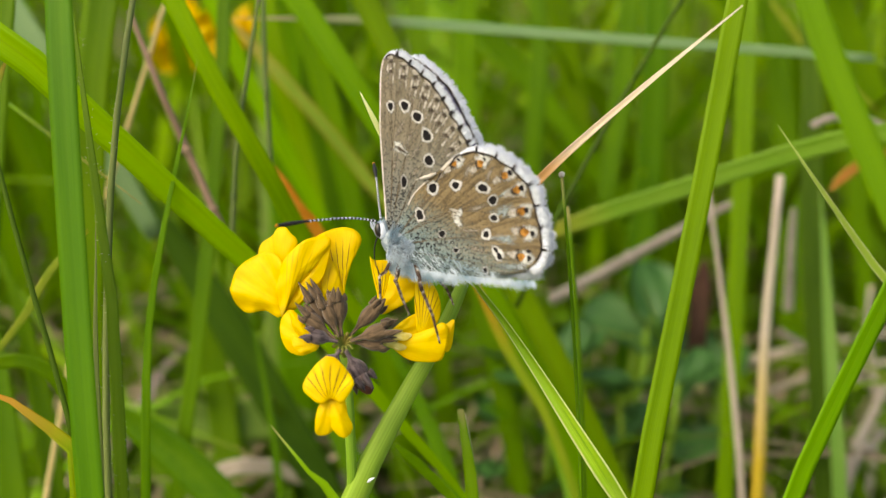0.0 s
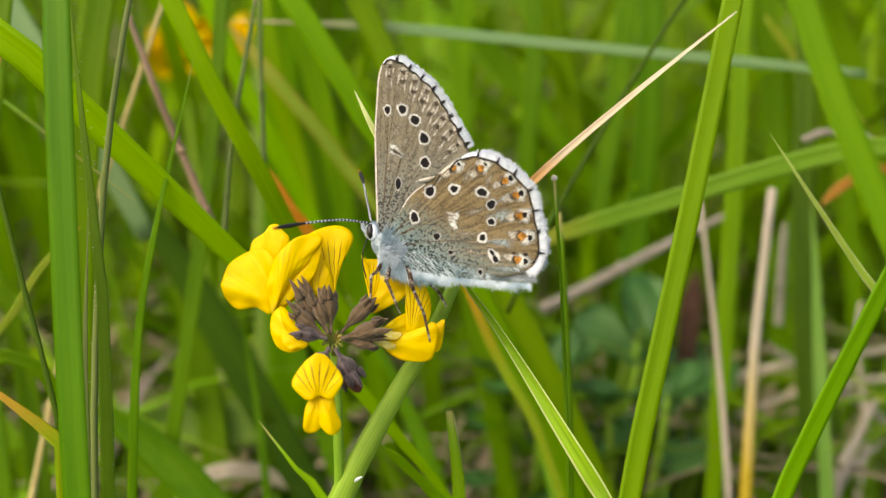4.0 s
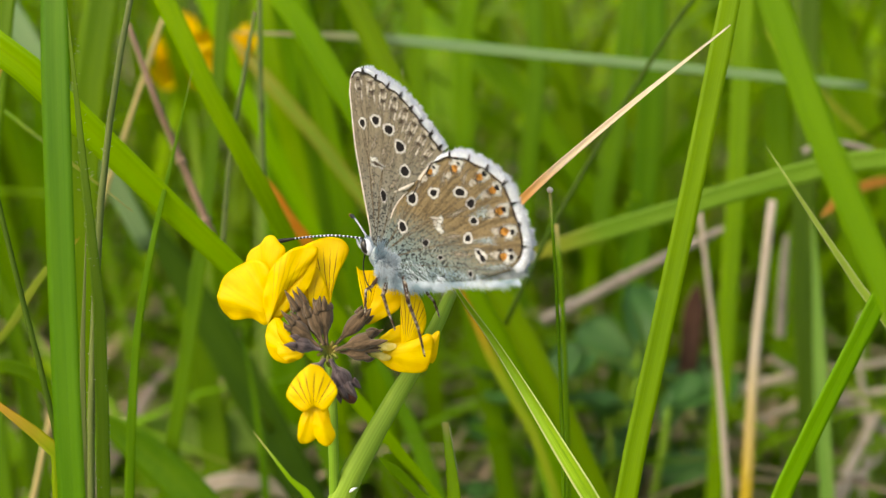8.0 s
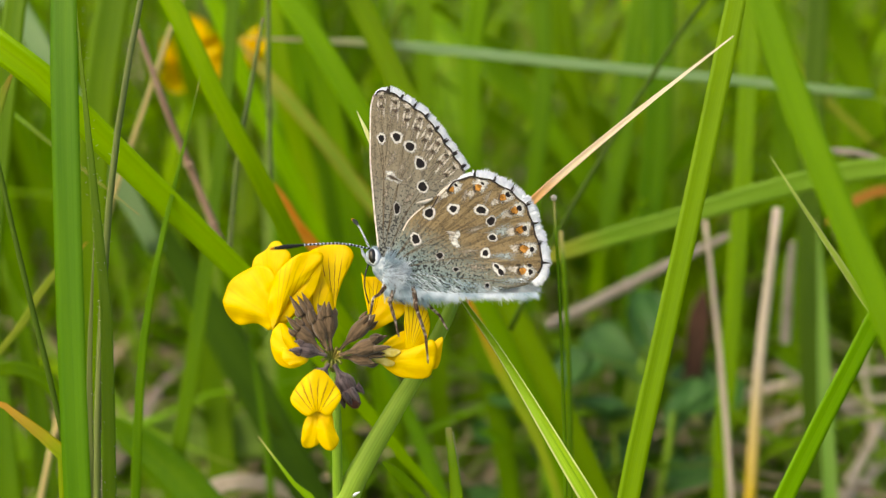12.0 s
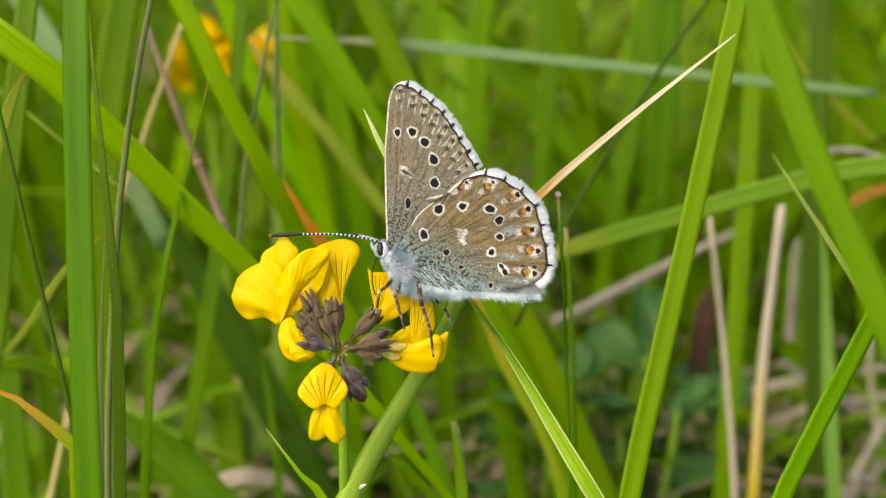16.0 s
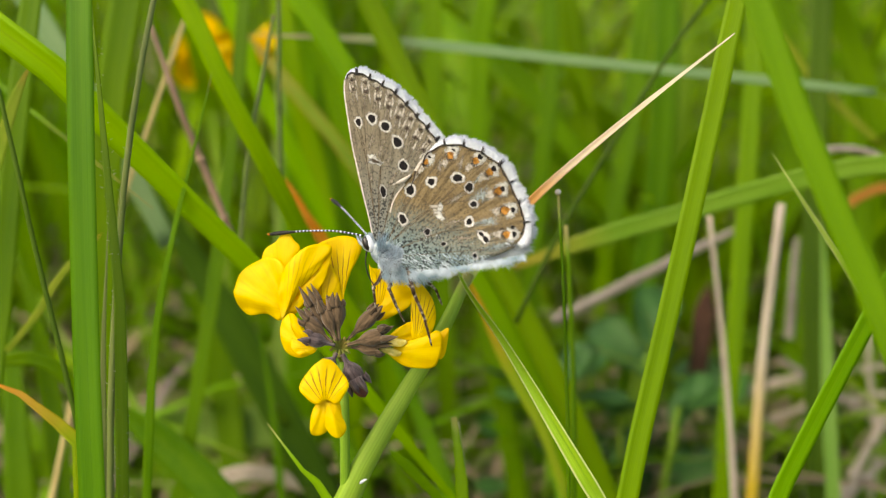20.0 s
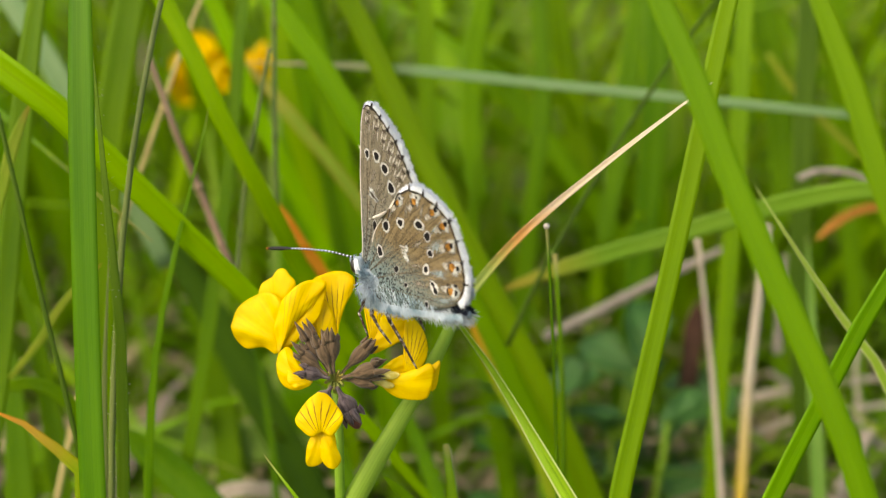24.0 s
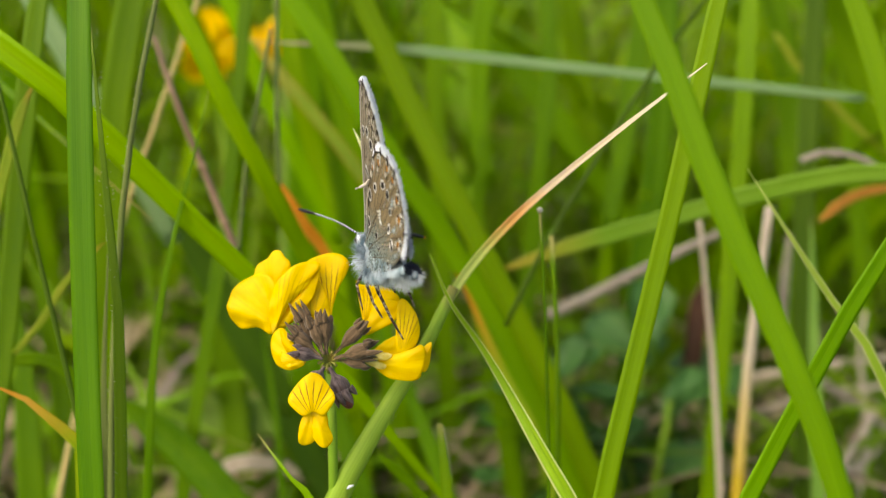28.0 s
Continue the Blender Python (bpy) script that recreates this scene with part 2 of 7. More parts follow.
def calyx_mat(name, a, b, c):
    """Downy cup with dark ribs along it and lighter fuzz."""
    m, n, l, p = mat_base(name)
    co = n.new("ShaderNodeTexCoord").outputs["Object"]
    mp = n.new("ShaderNodeMapping")
    mp.inputs["Scale"].default_value = (1.0, 1.0, 0.16)
    l.new(co, mp.inputs["Vector"])
    rib, blot = noise_of(n, l, mp.outputs[0], 3800.0, 3.0), noise_of(n, l, co, 900.0, 3.0)
    k = mixc(n, l, ramp(n, l, rib, 0.38, 0.64), a, b)
    k = mixc(n, l, fn(n, l, "MULTIPLY", ramp(n, l, blot, 0.45, 0.7), 0.6), k, c)
    l.new(k, p.inputs["Base Color"])
    p.inputs["Roughness"].default_value, p.inputs["Specular IOR Level"].default_value = 0.8, 0.15
    p.inputs["Sheen Weight"].default_value = 0.2
    bump_on(n, l, p, rib, 0.8, 0.00012)
    return m


CALYX = calyx_mat("calyx_brown", (0.055, 0.038, 0.022), (0.165, 0.112, 0.066), (0.115, 0.078, 0.050))
CALYX_PURPLE = calyx_mat("calyx_purple", (0.028, 0.022, 0.026), (0.125, 0.10, 0.105), (0.10, 0.06, 0.05))
BUD_RED = plain_mat("bud_red", (0.07, 0.02, 0.02), (0.17, 0.055, 0.03), 1500.0, 0.6)
PEDICEL = plain_mat("pedicel_green", (0.20, 0.24, 0.04), (0.30, 0.22, 0.05), 900.0, 0.55, 0.15)
def powder_mat(name, a, b, scale, start=0.6, most=1.0):
    """Wing scales of one colour: powdery towards the rim of their patch. UV x: 0 in the middle, 1 at the rim."""
    m = plain_mat(name, a, b, scale, 0.8, 0.0, 0.15)
    n, l = m.node_tree.nodes, m.node_tree.links
    sep = n.new("ShaderNodeSeparateXYZ")
    l.new(n.new("ShaderNodeUVMap").outputs["UV"], sep.inputs[0])
    grain = noise_of(n, l, n.new("ShaderNodeTexCoord").outputs["Object"], 7500.0, 2.0)
    edge = fn(n, l, "ADD", sep.outputs[0], fn(n, l, "MULTIPLY", fn(n, l, "SUBTRACT", grain, 0.5), 0.9 * (1 - start) + 0.12))
    mx, clear = n.new("ShaderNodeMixShader"), n.new("ShaderNodeBsdfTransparent")
    l.new(fn(n, l, "MULTIPLY", ramp(n, l, edge, 1.0, start), most), mx.inputs[0])
    l.new(clear.outputs[0], mx.inputs[1])
    l.new(n["Principled BSDF"].outputs[0], mx.inputs[2])
    l.new(mx.outputs[0], n["Material Output"].inputs["Surface"])
    return m


BLACK = plain_mat("scale_black", (0.006, 0.006, 0.008), (0.02, 0.018, 0.018), 5000.0, 0.6)
WHITE = plain_mat("scale_white", (0.72, 0.79, 0.90), (0.84, 0.90, 0.99), 4000.0, 0.8, 0.12, 0.2)
OFFWHITE = plain_mat("scale_cream", (0.46, 0.42, 0.36), (0.66, 0.62, 0.56), 3500.0, 0.8, 0.0, 0.2)
DARKEDGE = plain_mat("scale_edge_dark", (0.010, 0.009, 0.010), (0.045, 0.035, 0.03), 4000.0, 0.8, 0.0, 0.2)
VEIN = plain_mat("scale_vein", (0.05, 0.038, 0.024), (0.15, 0.12, 0.08), 3500.0, 0.8, 0.0, 0.2)
SPOT = powder_mat("scale_spot_black", (0.004, 0.004, 0.006), (0.014, 0.012, 0.012), 5000.0, 0.82)
RING = powder_mat("scale_ring_white", (0.40, 0.40, 0.38), (0.64, 0.64, 0.62), 6000.0, 0.72)
WINGWHITE = powder_mat("scale_soft_white", (0.34, 0.35, 0.33), (0.62, 0.64, 0.62), 6000.0, 0.42)
PALEBLUE = powder_mat("scale_bluish", (0.17, 0.215, 0.22), (0.36, 0.43, 0.44), 3500.0, 0.1, 0.75)
CREAM = powder_mat("scale_cream_soft", (0.27, 0.25, 0.21), (0.50, 0.48, 0.43), 5500.0, 0.35, 0.9)
TAN = powder_mat("scale_tan", (0.16, 0.14, 0.105), (0.31, 0.28, 0.23), 4500.0, 0.25, 0.8)
DARKBROWN = powder_mat("scale_dark_brown", (0.03, 0.022, 0.016), (0.08, 0.06, 0.042), 5000.0, 0.4, 0.9)
ORANGE = powder_mat("scale_orange", (0.18, 0.08, 0.012), (0.46, 0.22, 0.05), 3200.0, 0.7)
FUR = plain_mat("fur_bluish_white", (0.25, 0.38, 0.47), (0.66, 0.77, 0.86), 600.0, 0.75, 0.0, 0.2)
FUR_WHITE = plain_mat("fur_white", (0.44, 0.52, 0.58), (0.74, 0.81, 0.86), 700.0, 0.75, 0.0, 0.2)
FUR_GREY = plain_mat("fur_grey", (0.10, 0.12, 0.17), (0.40, 0.45, 0.52), 700.0, 0.75, 0.0, 0.2)
BODY = plain_mat("body_scales", (0.15, 0.21, 0.26), (0.42, 0.49, 0.54), 1500.0, 0.7, 0.0, 0.2)
EYE = plain_mat("eye_dark", (0.004, 0.004, 0.005), (0.010, 0.009, 0.008), 3000.0, 0.3, 0.0, 0.6)
LEGS = plain_mat("leg_scales", (0.045, 0.026, 0.016), (0.42, 0.37, 0.31), 2600.0, 0.7, 0.0, 0.2, 0.0, 0.5, 0.66)
NAVY = plain_mat("scale_navy", (0.006, 0.009, 0.022), (0.03, 0.04, 0.085), 2500.0, 0.6, 0.0, 0.3)


def wing_mat(name, a, b, dust, dust_from, dust_to, slope):
    """Wing underside: brown scales, grey-blue dusting towards the root, dark specks."""
    m, n, l, p = mat_base(name)
    co = n.new("ShaderNodeTexCoord").outputs["Object"]
    ln = n.new("ShaderNodeVectorMath")
    ln.operation = "LENGTH"
    l.new(co, ln.inputs[0])
    sep = n.new("ShaderNodeSeparateXYZ")
    l.new(co, sep.inputs[0])
    ang = fn(n, l, "ARCTAN2", sep.outputs[2], sep.outputs[0])
    ray = n.new("ShaderNodeCombineXYZ")
    l.new(fn(n, l, "MULTIPLY", ang, 34.0), ray.inputs[0])
    l.new(fn(n, l, "MULTIPLY", ln.outputs["Value"], 300.0), ray.inputs[1])
    streak = noise_of(n, l, ray.outputs[0], 1.0, 3.0)
    big, fine = noise_of(n, l, co, 420.0, 4.0), noise_of(n, l, co, 7000.0, 3.0, 0.7)
    c = mixc(n, l, ramp(n, l, streak, 0.36, 0.58), a, b)
    c = mixc(n, l, fn(n, l, "MULTIPLY", ramp(n, l, big, 0.45, 0.7), 0.4), c, tuple(x * 1.35 for x in b))
    c = mixc(n, l, fn(n, l, "MULTIPLY", ramp(n, l, fine, 0.5, 0.62), 0.15), c, (0.38, 0.34, 0.25))
    c = mixc(n, l, fn(n, l, "MULTIPLY", ramp(n, l, fine, 0.47, 0.36), 0.28), c, (0.045, 0.034, 0.020))
    d = fn(n, l, "ADD", sep.outputs[2], fn(n, l, "MULTIPLY", sep.outputs[0], slope))
    near = ramp(n, l, fn(n, l, "ADD", d, fn(n, l, "MULTIPLY", fn(n, l, "SUBTRACT", fine, 0.5), 0.006)), dust_to, dust_from)
    c = mixc(n, l, fn(n, l, "MULTIPLY", near, 0.86), c, dust)
    # single black scales, denser and larger towards the root
    cell = n.new("ShaderNodeTexVoronoi")
    cell.inputs["Scale"].default_value = 6200.0
    l.new(co, cell.inputs["Vector"])
    tone = n.new("ShaderNodeSeparateXYZ")
    l.new(cell.outputs["Color"], tone.inputs[0])
    size = fn(n, l, "MULTIPLY", fn(n, l, "ADD", 0.16, fn(n, l, "MULTIPLY", near, 0.46)), fn(n, l, "ADD", 0.30, tone.outputs[0]))
    dot = ramp(n, l, fn(n, l, "SUBTRACT", size, cell.outputs["Distance"]), -0.02, 0.06)
    c = mixc(n, l, fn(n, l, "MULTIPLY", dot, fn(n, l, "ADD", 0.55, fn(n, l, "MULTIPLY", near, 0.4))), c, (0.010, 0.012, 0.016))
    p.inputs["Roughness"].default_value, p.inputs["Specular IOR Level"].default_value = 0.8, 0.15
    p.inputs["Sheen Weight"].default_value = 0.2
    bump_on(n, l, p, rib, 0.8, 0.00012)
    return m


CALYX = calyx_mat("calyx_brown", (0.055, 0.038, 0.022), (0.165, 0.112, 0.066), (0.115, 0.078, 0.050))
CALYX_PURPLE = calyx_mat("calyx_purple", (0.028, 0.022, 0.026), (0.125, 0.10, 0.105), (0.10, 0.06, 0.05))
BUD_RED = plain_mat("bud_red", (0.07, 0.02, 0.02), (0.17, 0.055, 0.03), 1500.0, 0.6)
PEDICEL = plain_mat("pedicel_green", (0.20, 0.24, 0.04), (0.30, 0.22, 0.05), 900.0, 0.55, 0.15)
def powder_mat(name, a, b, scale, start=0.6, most=1.0):
    """Wing scales of one colour: powdery towards the rim of their patch. UV x: 0 in the middle, 1 at the rim."""
    m = plain_mat(name, a, b, scale, 0.8, 0.0, 0.15)
    n, l = m.node_tree.nodes, m.node_tree.links
    sep = n.new("ShaderNodeSeparateXYZ")
    l.new(n.new("ShaderNodeUVMap").outputs["UV"], sep.inputs[0])
    grain = noise_of(n, l, n.new("ShaderNodeTexCoord").outputs["Object"], 7500.0, 2.0)
    edge = fn(n, l, "ADD", sep.outputs[0], fn(n, l, "MULTIPLY", fn(n, l, "SUBTRACT", grain, 0.5), 0.9 * (1 - start) + 0.12))
    mx, clear = n.new("ShaderNodeMixShader"), n.new("ShaderNodeBsdfTransparent")
    l.new(fn(n, l, "MULTIPLY", ramp(n, l, edge, 1.0, start), most), mx.inputs[0])
    l.new(clear.outputs[0], mx.inputs[1])
    l.new(n["Principled BSDF"].outputs[0], mx.inputs[2])
    l.new(mx.outputs[0], n["Material Output"].inputs["Surface"])
    return m


BLACK = plain_mat("scale_black", (0.006, 0.006, 0.008), (0.02, 0.018, 0.018), 5000.0, 0.6)
WHITE = plain_mat("scale_white", (0.72, 0.79, 0.90), (0.84, 0.90, 0.99), 4000.0, 0.8, 0.12, 0.2)
OFFWHITE = plain_mat("scale_cream", (0.46, 0.42, 0.36), (0.66, 0.62, 0.56), 3500.0, 0.8, 0.0, 0.2)
DARKEDGE = plain_mat("scale_edge_dark", (0.010, 0.009, 0.010), (0.045, 0.035, 0.03), 4000.0, 0.8, 0.0, 0.2)
VEIN = plain_mat("scale_vein", (0.05, 0.038, 0.024), (0.15, 0.12, 0.08), 3500.0, 0.8, 0.0, 0.2)
SPOT = powder_mat("scale_spot_black", (0.004, 0.004, 0.006), (0.014, 0.012, 0.012), 5000.0, 0.82)
RING = powder_mat("scale_ring_white", (0.40, 0.40, 0.38), (0.64, 0.64, 0.62), 6000.0, 0.72)
WINGWHITE = powder_mat("scale_soft_white", (0.34, 0.35, 0.33), (0.62, 0.64, 0.62), 6000.0, 0.42)
PALEBLUE = powder_mat("scale_bluish", (0.17, 0.215, 0.22), (0.36, 0.43, 0.44), 3500.0, 0.1, 0.75)
CREAM = powder_mat("scale_cream_soft", (0.27, 0.25, 0.21), (0.50, 0.48, 0.43), 5500.0, 0.35, 0.9)
TAN = powder_mat("scale_tan", (0.16, 0.14, 0.105), (0.31, 0.28, 0.23), 4500.0, 0.25, 0.8)
DARKBROWN = powder_mat("scale_dark_brown", (0.03, 0.022, 0.016), (0.08, 0.06, 0.042), 5000.0, 0.4, 0.9)
ORANGE = powder_mat("scale_orange", (0.18, 0.08, 0.012), (0.46, 0.22, 0.05), 3200.0, 0.7)
FUR = plain_mat("fur_bluish_white", (0.25, 0.38, 0.47), (0.66, 0.77, 0.86), 600.0, 0.75, 0.0, 0.2)
FUR_WHITE = plain_mat("fur_white", (0.44, 0.52, 0.58), (0.74, 0.81, 0.86), 700.0, 0.75, 0.0, 0.2)
FUR_GREY = plain_mat("fur_grey", (0.10, 0.12, 0.17), (0.40, 0.45, 0.52), 700.0, 0.75, 0.0, 0.2)
BODY = plain_mat("body_scales", (0.15, 0.21, 0.26), (0.42, 0.49, 0.54), 1500.0, 0.7, 0.0, 0.2)
EYE = plain_mat("eye_dark", (0.004, 0.004, 0.005), (0.010, 0.009, 0.008), 3000.0, 0.3, 0.0, 0.6)
LEGS = plain_mat("leg_scales", (0.045, 0.026, 0.016), (0.42, 0.37, 0.31), 2600.0, 0.7, 0.0, 0.2, 0.0, 0.5, 0.66)
NAVY = plain_mat("scale_navy", (0.006, 0.009, 0.022), (0.03, 0.04, 0.085), 2500.0, 0.6, 0.0, 0.3)


def wing_mat(name, a, b, dust, dust_from, dust_to, slope):
    """Wing underside: brown scales, grey-blue dusting towards the root, dark specks."""
    m, n, l, p = mat_base(name)
    co = n.new("ShaderNodeTexCoord").outputs["Object"]
    ln = n.new("ShaderNodeVectorMath")
    ln.operation = "LENGTH"
    l.new(co, ln.inputs[0])
    sep = n.new("ShaderNodeSeparateXYZ")
    l.new(co, sep.inputs[0])
    ang = fn(n, l, "ARCTAN2", sep.outputs[2], sep.outputs[0])
    ray = n.new("ShaderNodeCombineXYZ")
    l.new(fn(n, l, "MULTIPLY", ang, 34.0), ray.inputs[0])
    l.new(fn(n, l, "MULTIPLY", ln.outputs["Value"], 300.0), ray.inputs[1])
    streak = noise_of(n, l, ray.outputs[0], 1.0, 3.0)
    big, fine = noise_of(n, l, co, 420.0, 4.0), noise_of(n, l, co, 7000.0, 3.0, 0.7)
    c = mixc(n, l, ramp(n, l, streak, 0.36, 0.58), a, b)
    c = mixc(n, l, fn(n, l, "MULTIPLY", ramp(n, l, big, 0.45, 0.7), 0.4), c, tuple(x * 1.35 for x in b))
    c = mixc(n, l, fn(n, l, "MULTIPLY", ramp(n, l, fine, 0.5, 0.62), 0.15), c, (0.38, 0.34, 0.25))
    c = mixc(n, l, fn(n, l, "MULTIPLY", ramp(n, l, fine, 0.47, 0.36), 0.28), c, (0.045, 0.034, 0.020))
    d = fn(n, l, "ADD", sep.outputs[2], fn(n, l, "MULTIPLY", sep.outputs[0], slope))
    near = ramp(n, l, fn(n, l, "ADD", d, fn(n, l, "MULTIPLY", fn(n, l, "SUBTRACT", fine, 0.5), 0.006)), dust_to, dust_from)
    c = mixc(n, l, fn(n, l, "MULTIPLY", near, 0.86), c, dust)
    speck = noise_of(n, l, co, 4700.0, 2.0, 0.6)
    c = mixc(n, l, fn(n, l, "MULTIPLY", ramp(n, l, fn(n, l, "ADD", speck, fn(n, l, "MULTIPLY", near, 0.062)), 0.58, 0.60), fn(n, l, "ADD", 0.36, fn(n, l, "MULTIPLY", near, 0.62))), c, (0.010, 0.012, 0.016))
    p.inputs["Roughness"].default_value, p.inputs["Specular IOR Level"].default_value = 0.8, 0.15
    p.inputs["Sheen Weight"].default_value, p.inputs["Sheen Roughness"].default_value = 0.06, 0.5
    bump_on(n, l, p, fine, 0.3, 0.00005)
    leaf_out(n, l, p, c, 0.12, (1.0, 0.85, 0.65))
    return m


UNDER_FORE = wing_mat("wing_under_fore", (0.116, 0.102, 0.071), (0.210, 0.186, 0.135), (0.175, 0.205, 0.200), 0.0010, 0.0088, -0.1)
UNDER_HIND = wing_mat("wing_under_hind", (0.080, 0.058, 0.026), (0.212, 0.158, 0.082), (0.160, 0.250, 0.262), 0.0034, 0.0074, 0.45)


def upper_mat():
    m, n, l, p = mat_base("wing_upper_blue")
    uv = n.new("ShaderNodeUVMap").outputs["UV"]
    sep = n.new("ShaderNodeSeparateXYZ")
    l.new(uv, sep.inputs[0])
    co = n.new("ShaderNodeTexCoord").outputs["Object"]
    fine = noise_of(n, l, co, 6000.0, 3.0)
    c = mixc(n, l, ramp(n, l, fine, 0.35, 0.65), (0.055, 0.06, 0.14), (0.12, 0.13, 0.24))
    c = mixc(n, l, ramp(n, l, sep.outputs[0], 0.93, 0.97), c, (0.012, 0.011, 0.014))
    l.new(c, p.inputs["Base Color"])
    p.inputs["Roughness"].default_value = 0.45
    return m


UPPER = upper_mat()
LEAFDARK = plain_mat("leaf_dark_green", (0.04, 0.14, 0.026), (0.07, 0.205, 0.04), 160.0, 0.5, 0.25)
SOIL = plain_mat("soil_and_moss", (0.075, 0.058, 0.036), (0.08, 0.14, 0.02), 60.0, 0.95, 0.0, 0.2, 0.8)


# ---- mesh helpers ----
def to_mesh(name, verts, faces, mats, uvs=None, fmat=None, smooth=True):
    me = bpy.data.meshes.new(name)
    me.from_pydata(verts, [], faces)
    for m in mats:
        me.materials.append(m)
    if uvs is not None:
        lay = me.uv_layers.new(name="UVMap")
        idx = np.empty(len(me.loops), dtype=np.int32)
        me.loops.foreach_get("vertex_index", idx)
        lay.data.foreach_set("uv", np.asarray(uvs, dtype=np.float32)[idx].ravel())
    if fmat is not None:
        me.polygons.foreach_set("material_index", np.asarray(fmat, dtype=np.int32))
    if smooth:
        me.polygons.foreach_set("use_smooth", np.ones(len(me.polygons), dtype=bool))
    me.update()
    return me


def part(name, mesh, parent, label=""):
    ob = new(name, mesh)
    ob.parent = parent
    if label:
        tagged(ob, label)
    return ob


def spline(pts, n):
    """n points along a smooth line through pts, evenly by length."""
    p = [np.array(q, dtype=float) for q in pts]
    p = [2 * p[0] - p[1]] + p + [2 * p[-1] - p[-2]]
    out = []
    for i in range(1, len(p) - 2):
        for k in range(24):
            t = k / 24
            out.append(0.5 * (2 * p[i] + (p[i + 1] - p[i - 1]) * t + (2 * p[i - 1] - 5 * p[i] + 4 * p[i + 1] - p[i + 2]) * t * t
                              + (3 * p[i] - p[i - 1] - 3 * p[i + 1] + p[i + 2]) * t ** 3))
    out.append(p[-2])
    out = np.array(out)
    s = np.r_[0, np.cumsum(np.linalg.norm(np.diff(out, axis=0), axis=1))]
    q = np.linspace(0, s[-1], n)
    return np.stack([np.interp(q, s, out[:, k]) for k in range(out.shape[1])], 1)


def unit(v):
    return v / (np.linalg.norm(v) + 1e-12)


def ribbon(pts, width, n=22, fold=0.22, thick=0.00018, face=(0, -0.94, 0.34), twist=0.0, base=0.75, tip_from=0.55, tip_width=0.04, mid=False):
    """Verts, faces, uvs of a grass leaf: a shallow V with thickness, tapering to its tip."""
    line = spline(pts, n)
    tang = np.gradient(line, axis=0)
    f0 = np.array(face, dtype=float)
    verts, uvs, faces = [], [], []
    xs = (-0.09, -0.05, 0.0, 0.05, 0.09) if mid else (-1.0, -0.55, 0.0, 0.55, 1.0)
    for i in range(n):
        s = i / (n - 1)
        t = unit(tang[i])
        side = unit(np.cross(t, f0))
        nor = np.cross(side, t)
        a = twist * (s - 0.5)
        side, nor = side * math.cos(a) + nor * math.sin(a), nor * math.cos(a) - side * math.sin(a)
        w = width / 2 * min(1.0, base + 1.2 * s)
        if s > tip_from:
            w *= tip_width + (1 - tip_width) * (1 - ((s - tip_from) / (1 - tip_from)) ** 1.6)
        w *= 1 + 0.03 * math.sin(9 * s + width * 9e4)
        for lay in (0.5, -0.5):
            for x in xs:
                th = thick * (1.07 - 60 * x * x if mid else 1 - 0.75 * x * x) * min(1, w / (width / 2) + 0.1)
                verts.append(line[i] + side * x * w + nor * (fold * (abs(x) - 0.5) * w + lay * th))
                uvs.append((0.5 + x / 2, s))
    for i in range(n - 1):
        a, b = i * 10, (i + 1) * 10
        for k in range(4):
            faces.append((a + k, a + k + 1, b + k + 1, b + k))
            faces.append((a + 5 + k, b + 5 + k, b + 6 + k, a + 6 + k))
        faces.append((a, b, b + 5, a + 5))
        faces.append((a + 4, a + 9, b + 9, b + 4))
    faces.append((0, 5, 6, 7, 8, 9, 4, 3, 2, 1))
    e = (n - 1) * 10
    faces.append((e, e + 1, e + 2, e + 3, e + 4, e + 9, e + 8, e + 7, e + 6, e + 5))
    return [tuple(v) for v in verts], faces, uvs


def tube(pts, radii, n=14, k=10, flat=1.0):
    """Verts, faces, uvs of a round stalk; radii are spread evenly along it."""
    line = spline(pts, n)
    tang = np.gradient(line, axis=0)
    verts, uvs, faces = [], [], []
    for i in range(n):
        s = i / (n - 1)
        r = float(np.interp(s, np.linspace(0, 1, len(radii)), radii))
        t = unit(tang[i])
        ref = np.array((0, 1.0, 0)) if abs(t[1]) < 0.85 else np.array((1.0, 0, 0))
        a = unit(np.cross(t, ref))
        b = np.cross(a, t)
        for j in range(k):
            q = 2 * math.pi * j / k
            verts.append(tuple(line[i] + a * math.cos(q) * r + b * math.sin(q) * r * flat))
            uvs.append((j / (k - 1), s))
    for i in range(n - 1):
        for j in range(k):
            c, d = i * k, (i + 1) * k
            faces.append((c + j, c + (j + 1) % k, d + (j + 1) % k, d + j))
    faces.append(tuple(range(k - 1, -1, -1)))
    faces.append(tuple(range((n - 1) * k, n * k)))
    return verts, faces, uvs


def join(*pieces):
    verts, faces, uvs = [], [], []
    for v, f, u in pieces:
        o = len(verts)
        verts += v
        faces += [tuple(i + o for i in q) for q in f]
        uvs += u
    return verts, faces, uvs


rng = random.Random(7)
MADE = {}


def rooted(name, label, flags, at):
    root = tagged(new(name), label, "grass", "grass round the flower")
    root.location = at
    if "=" in flags:
        MADE[flags.split("=")[1]] = root
    return root


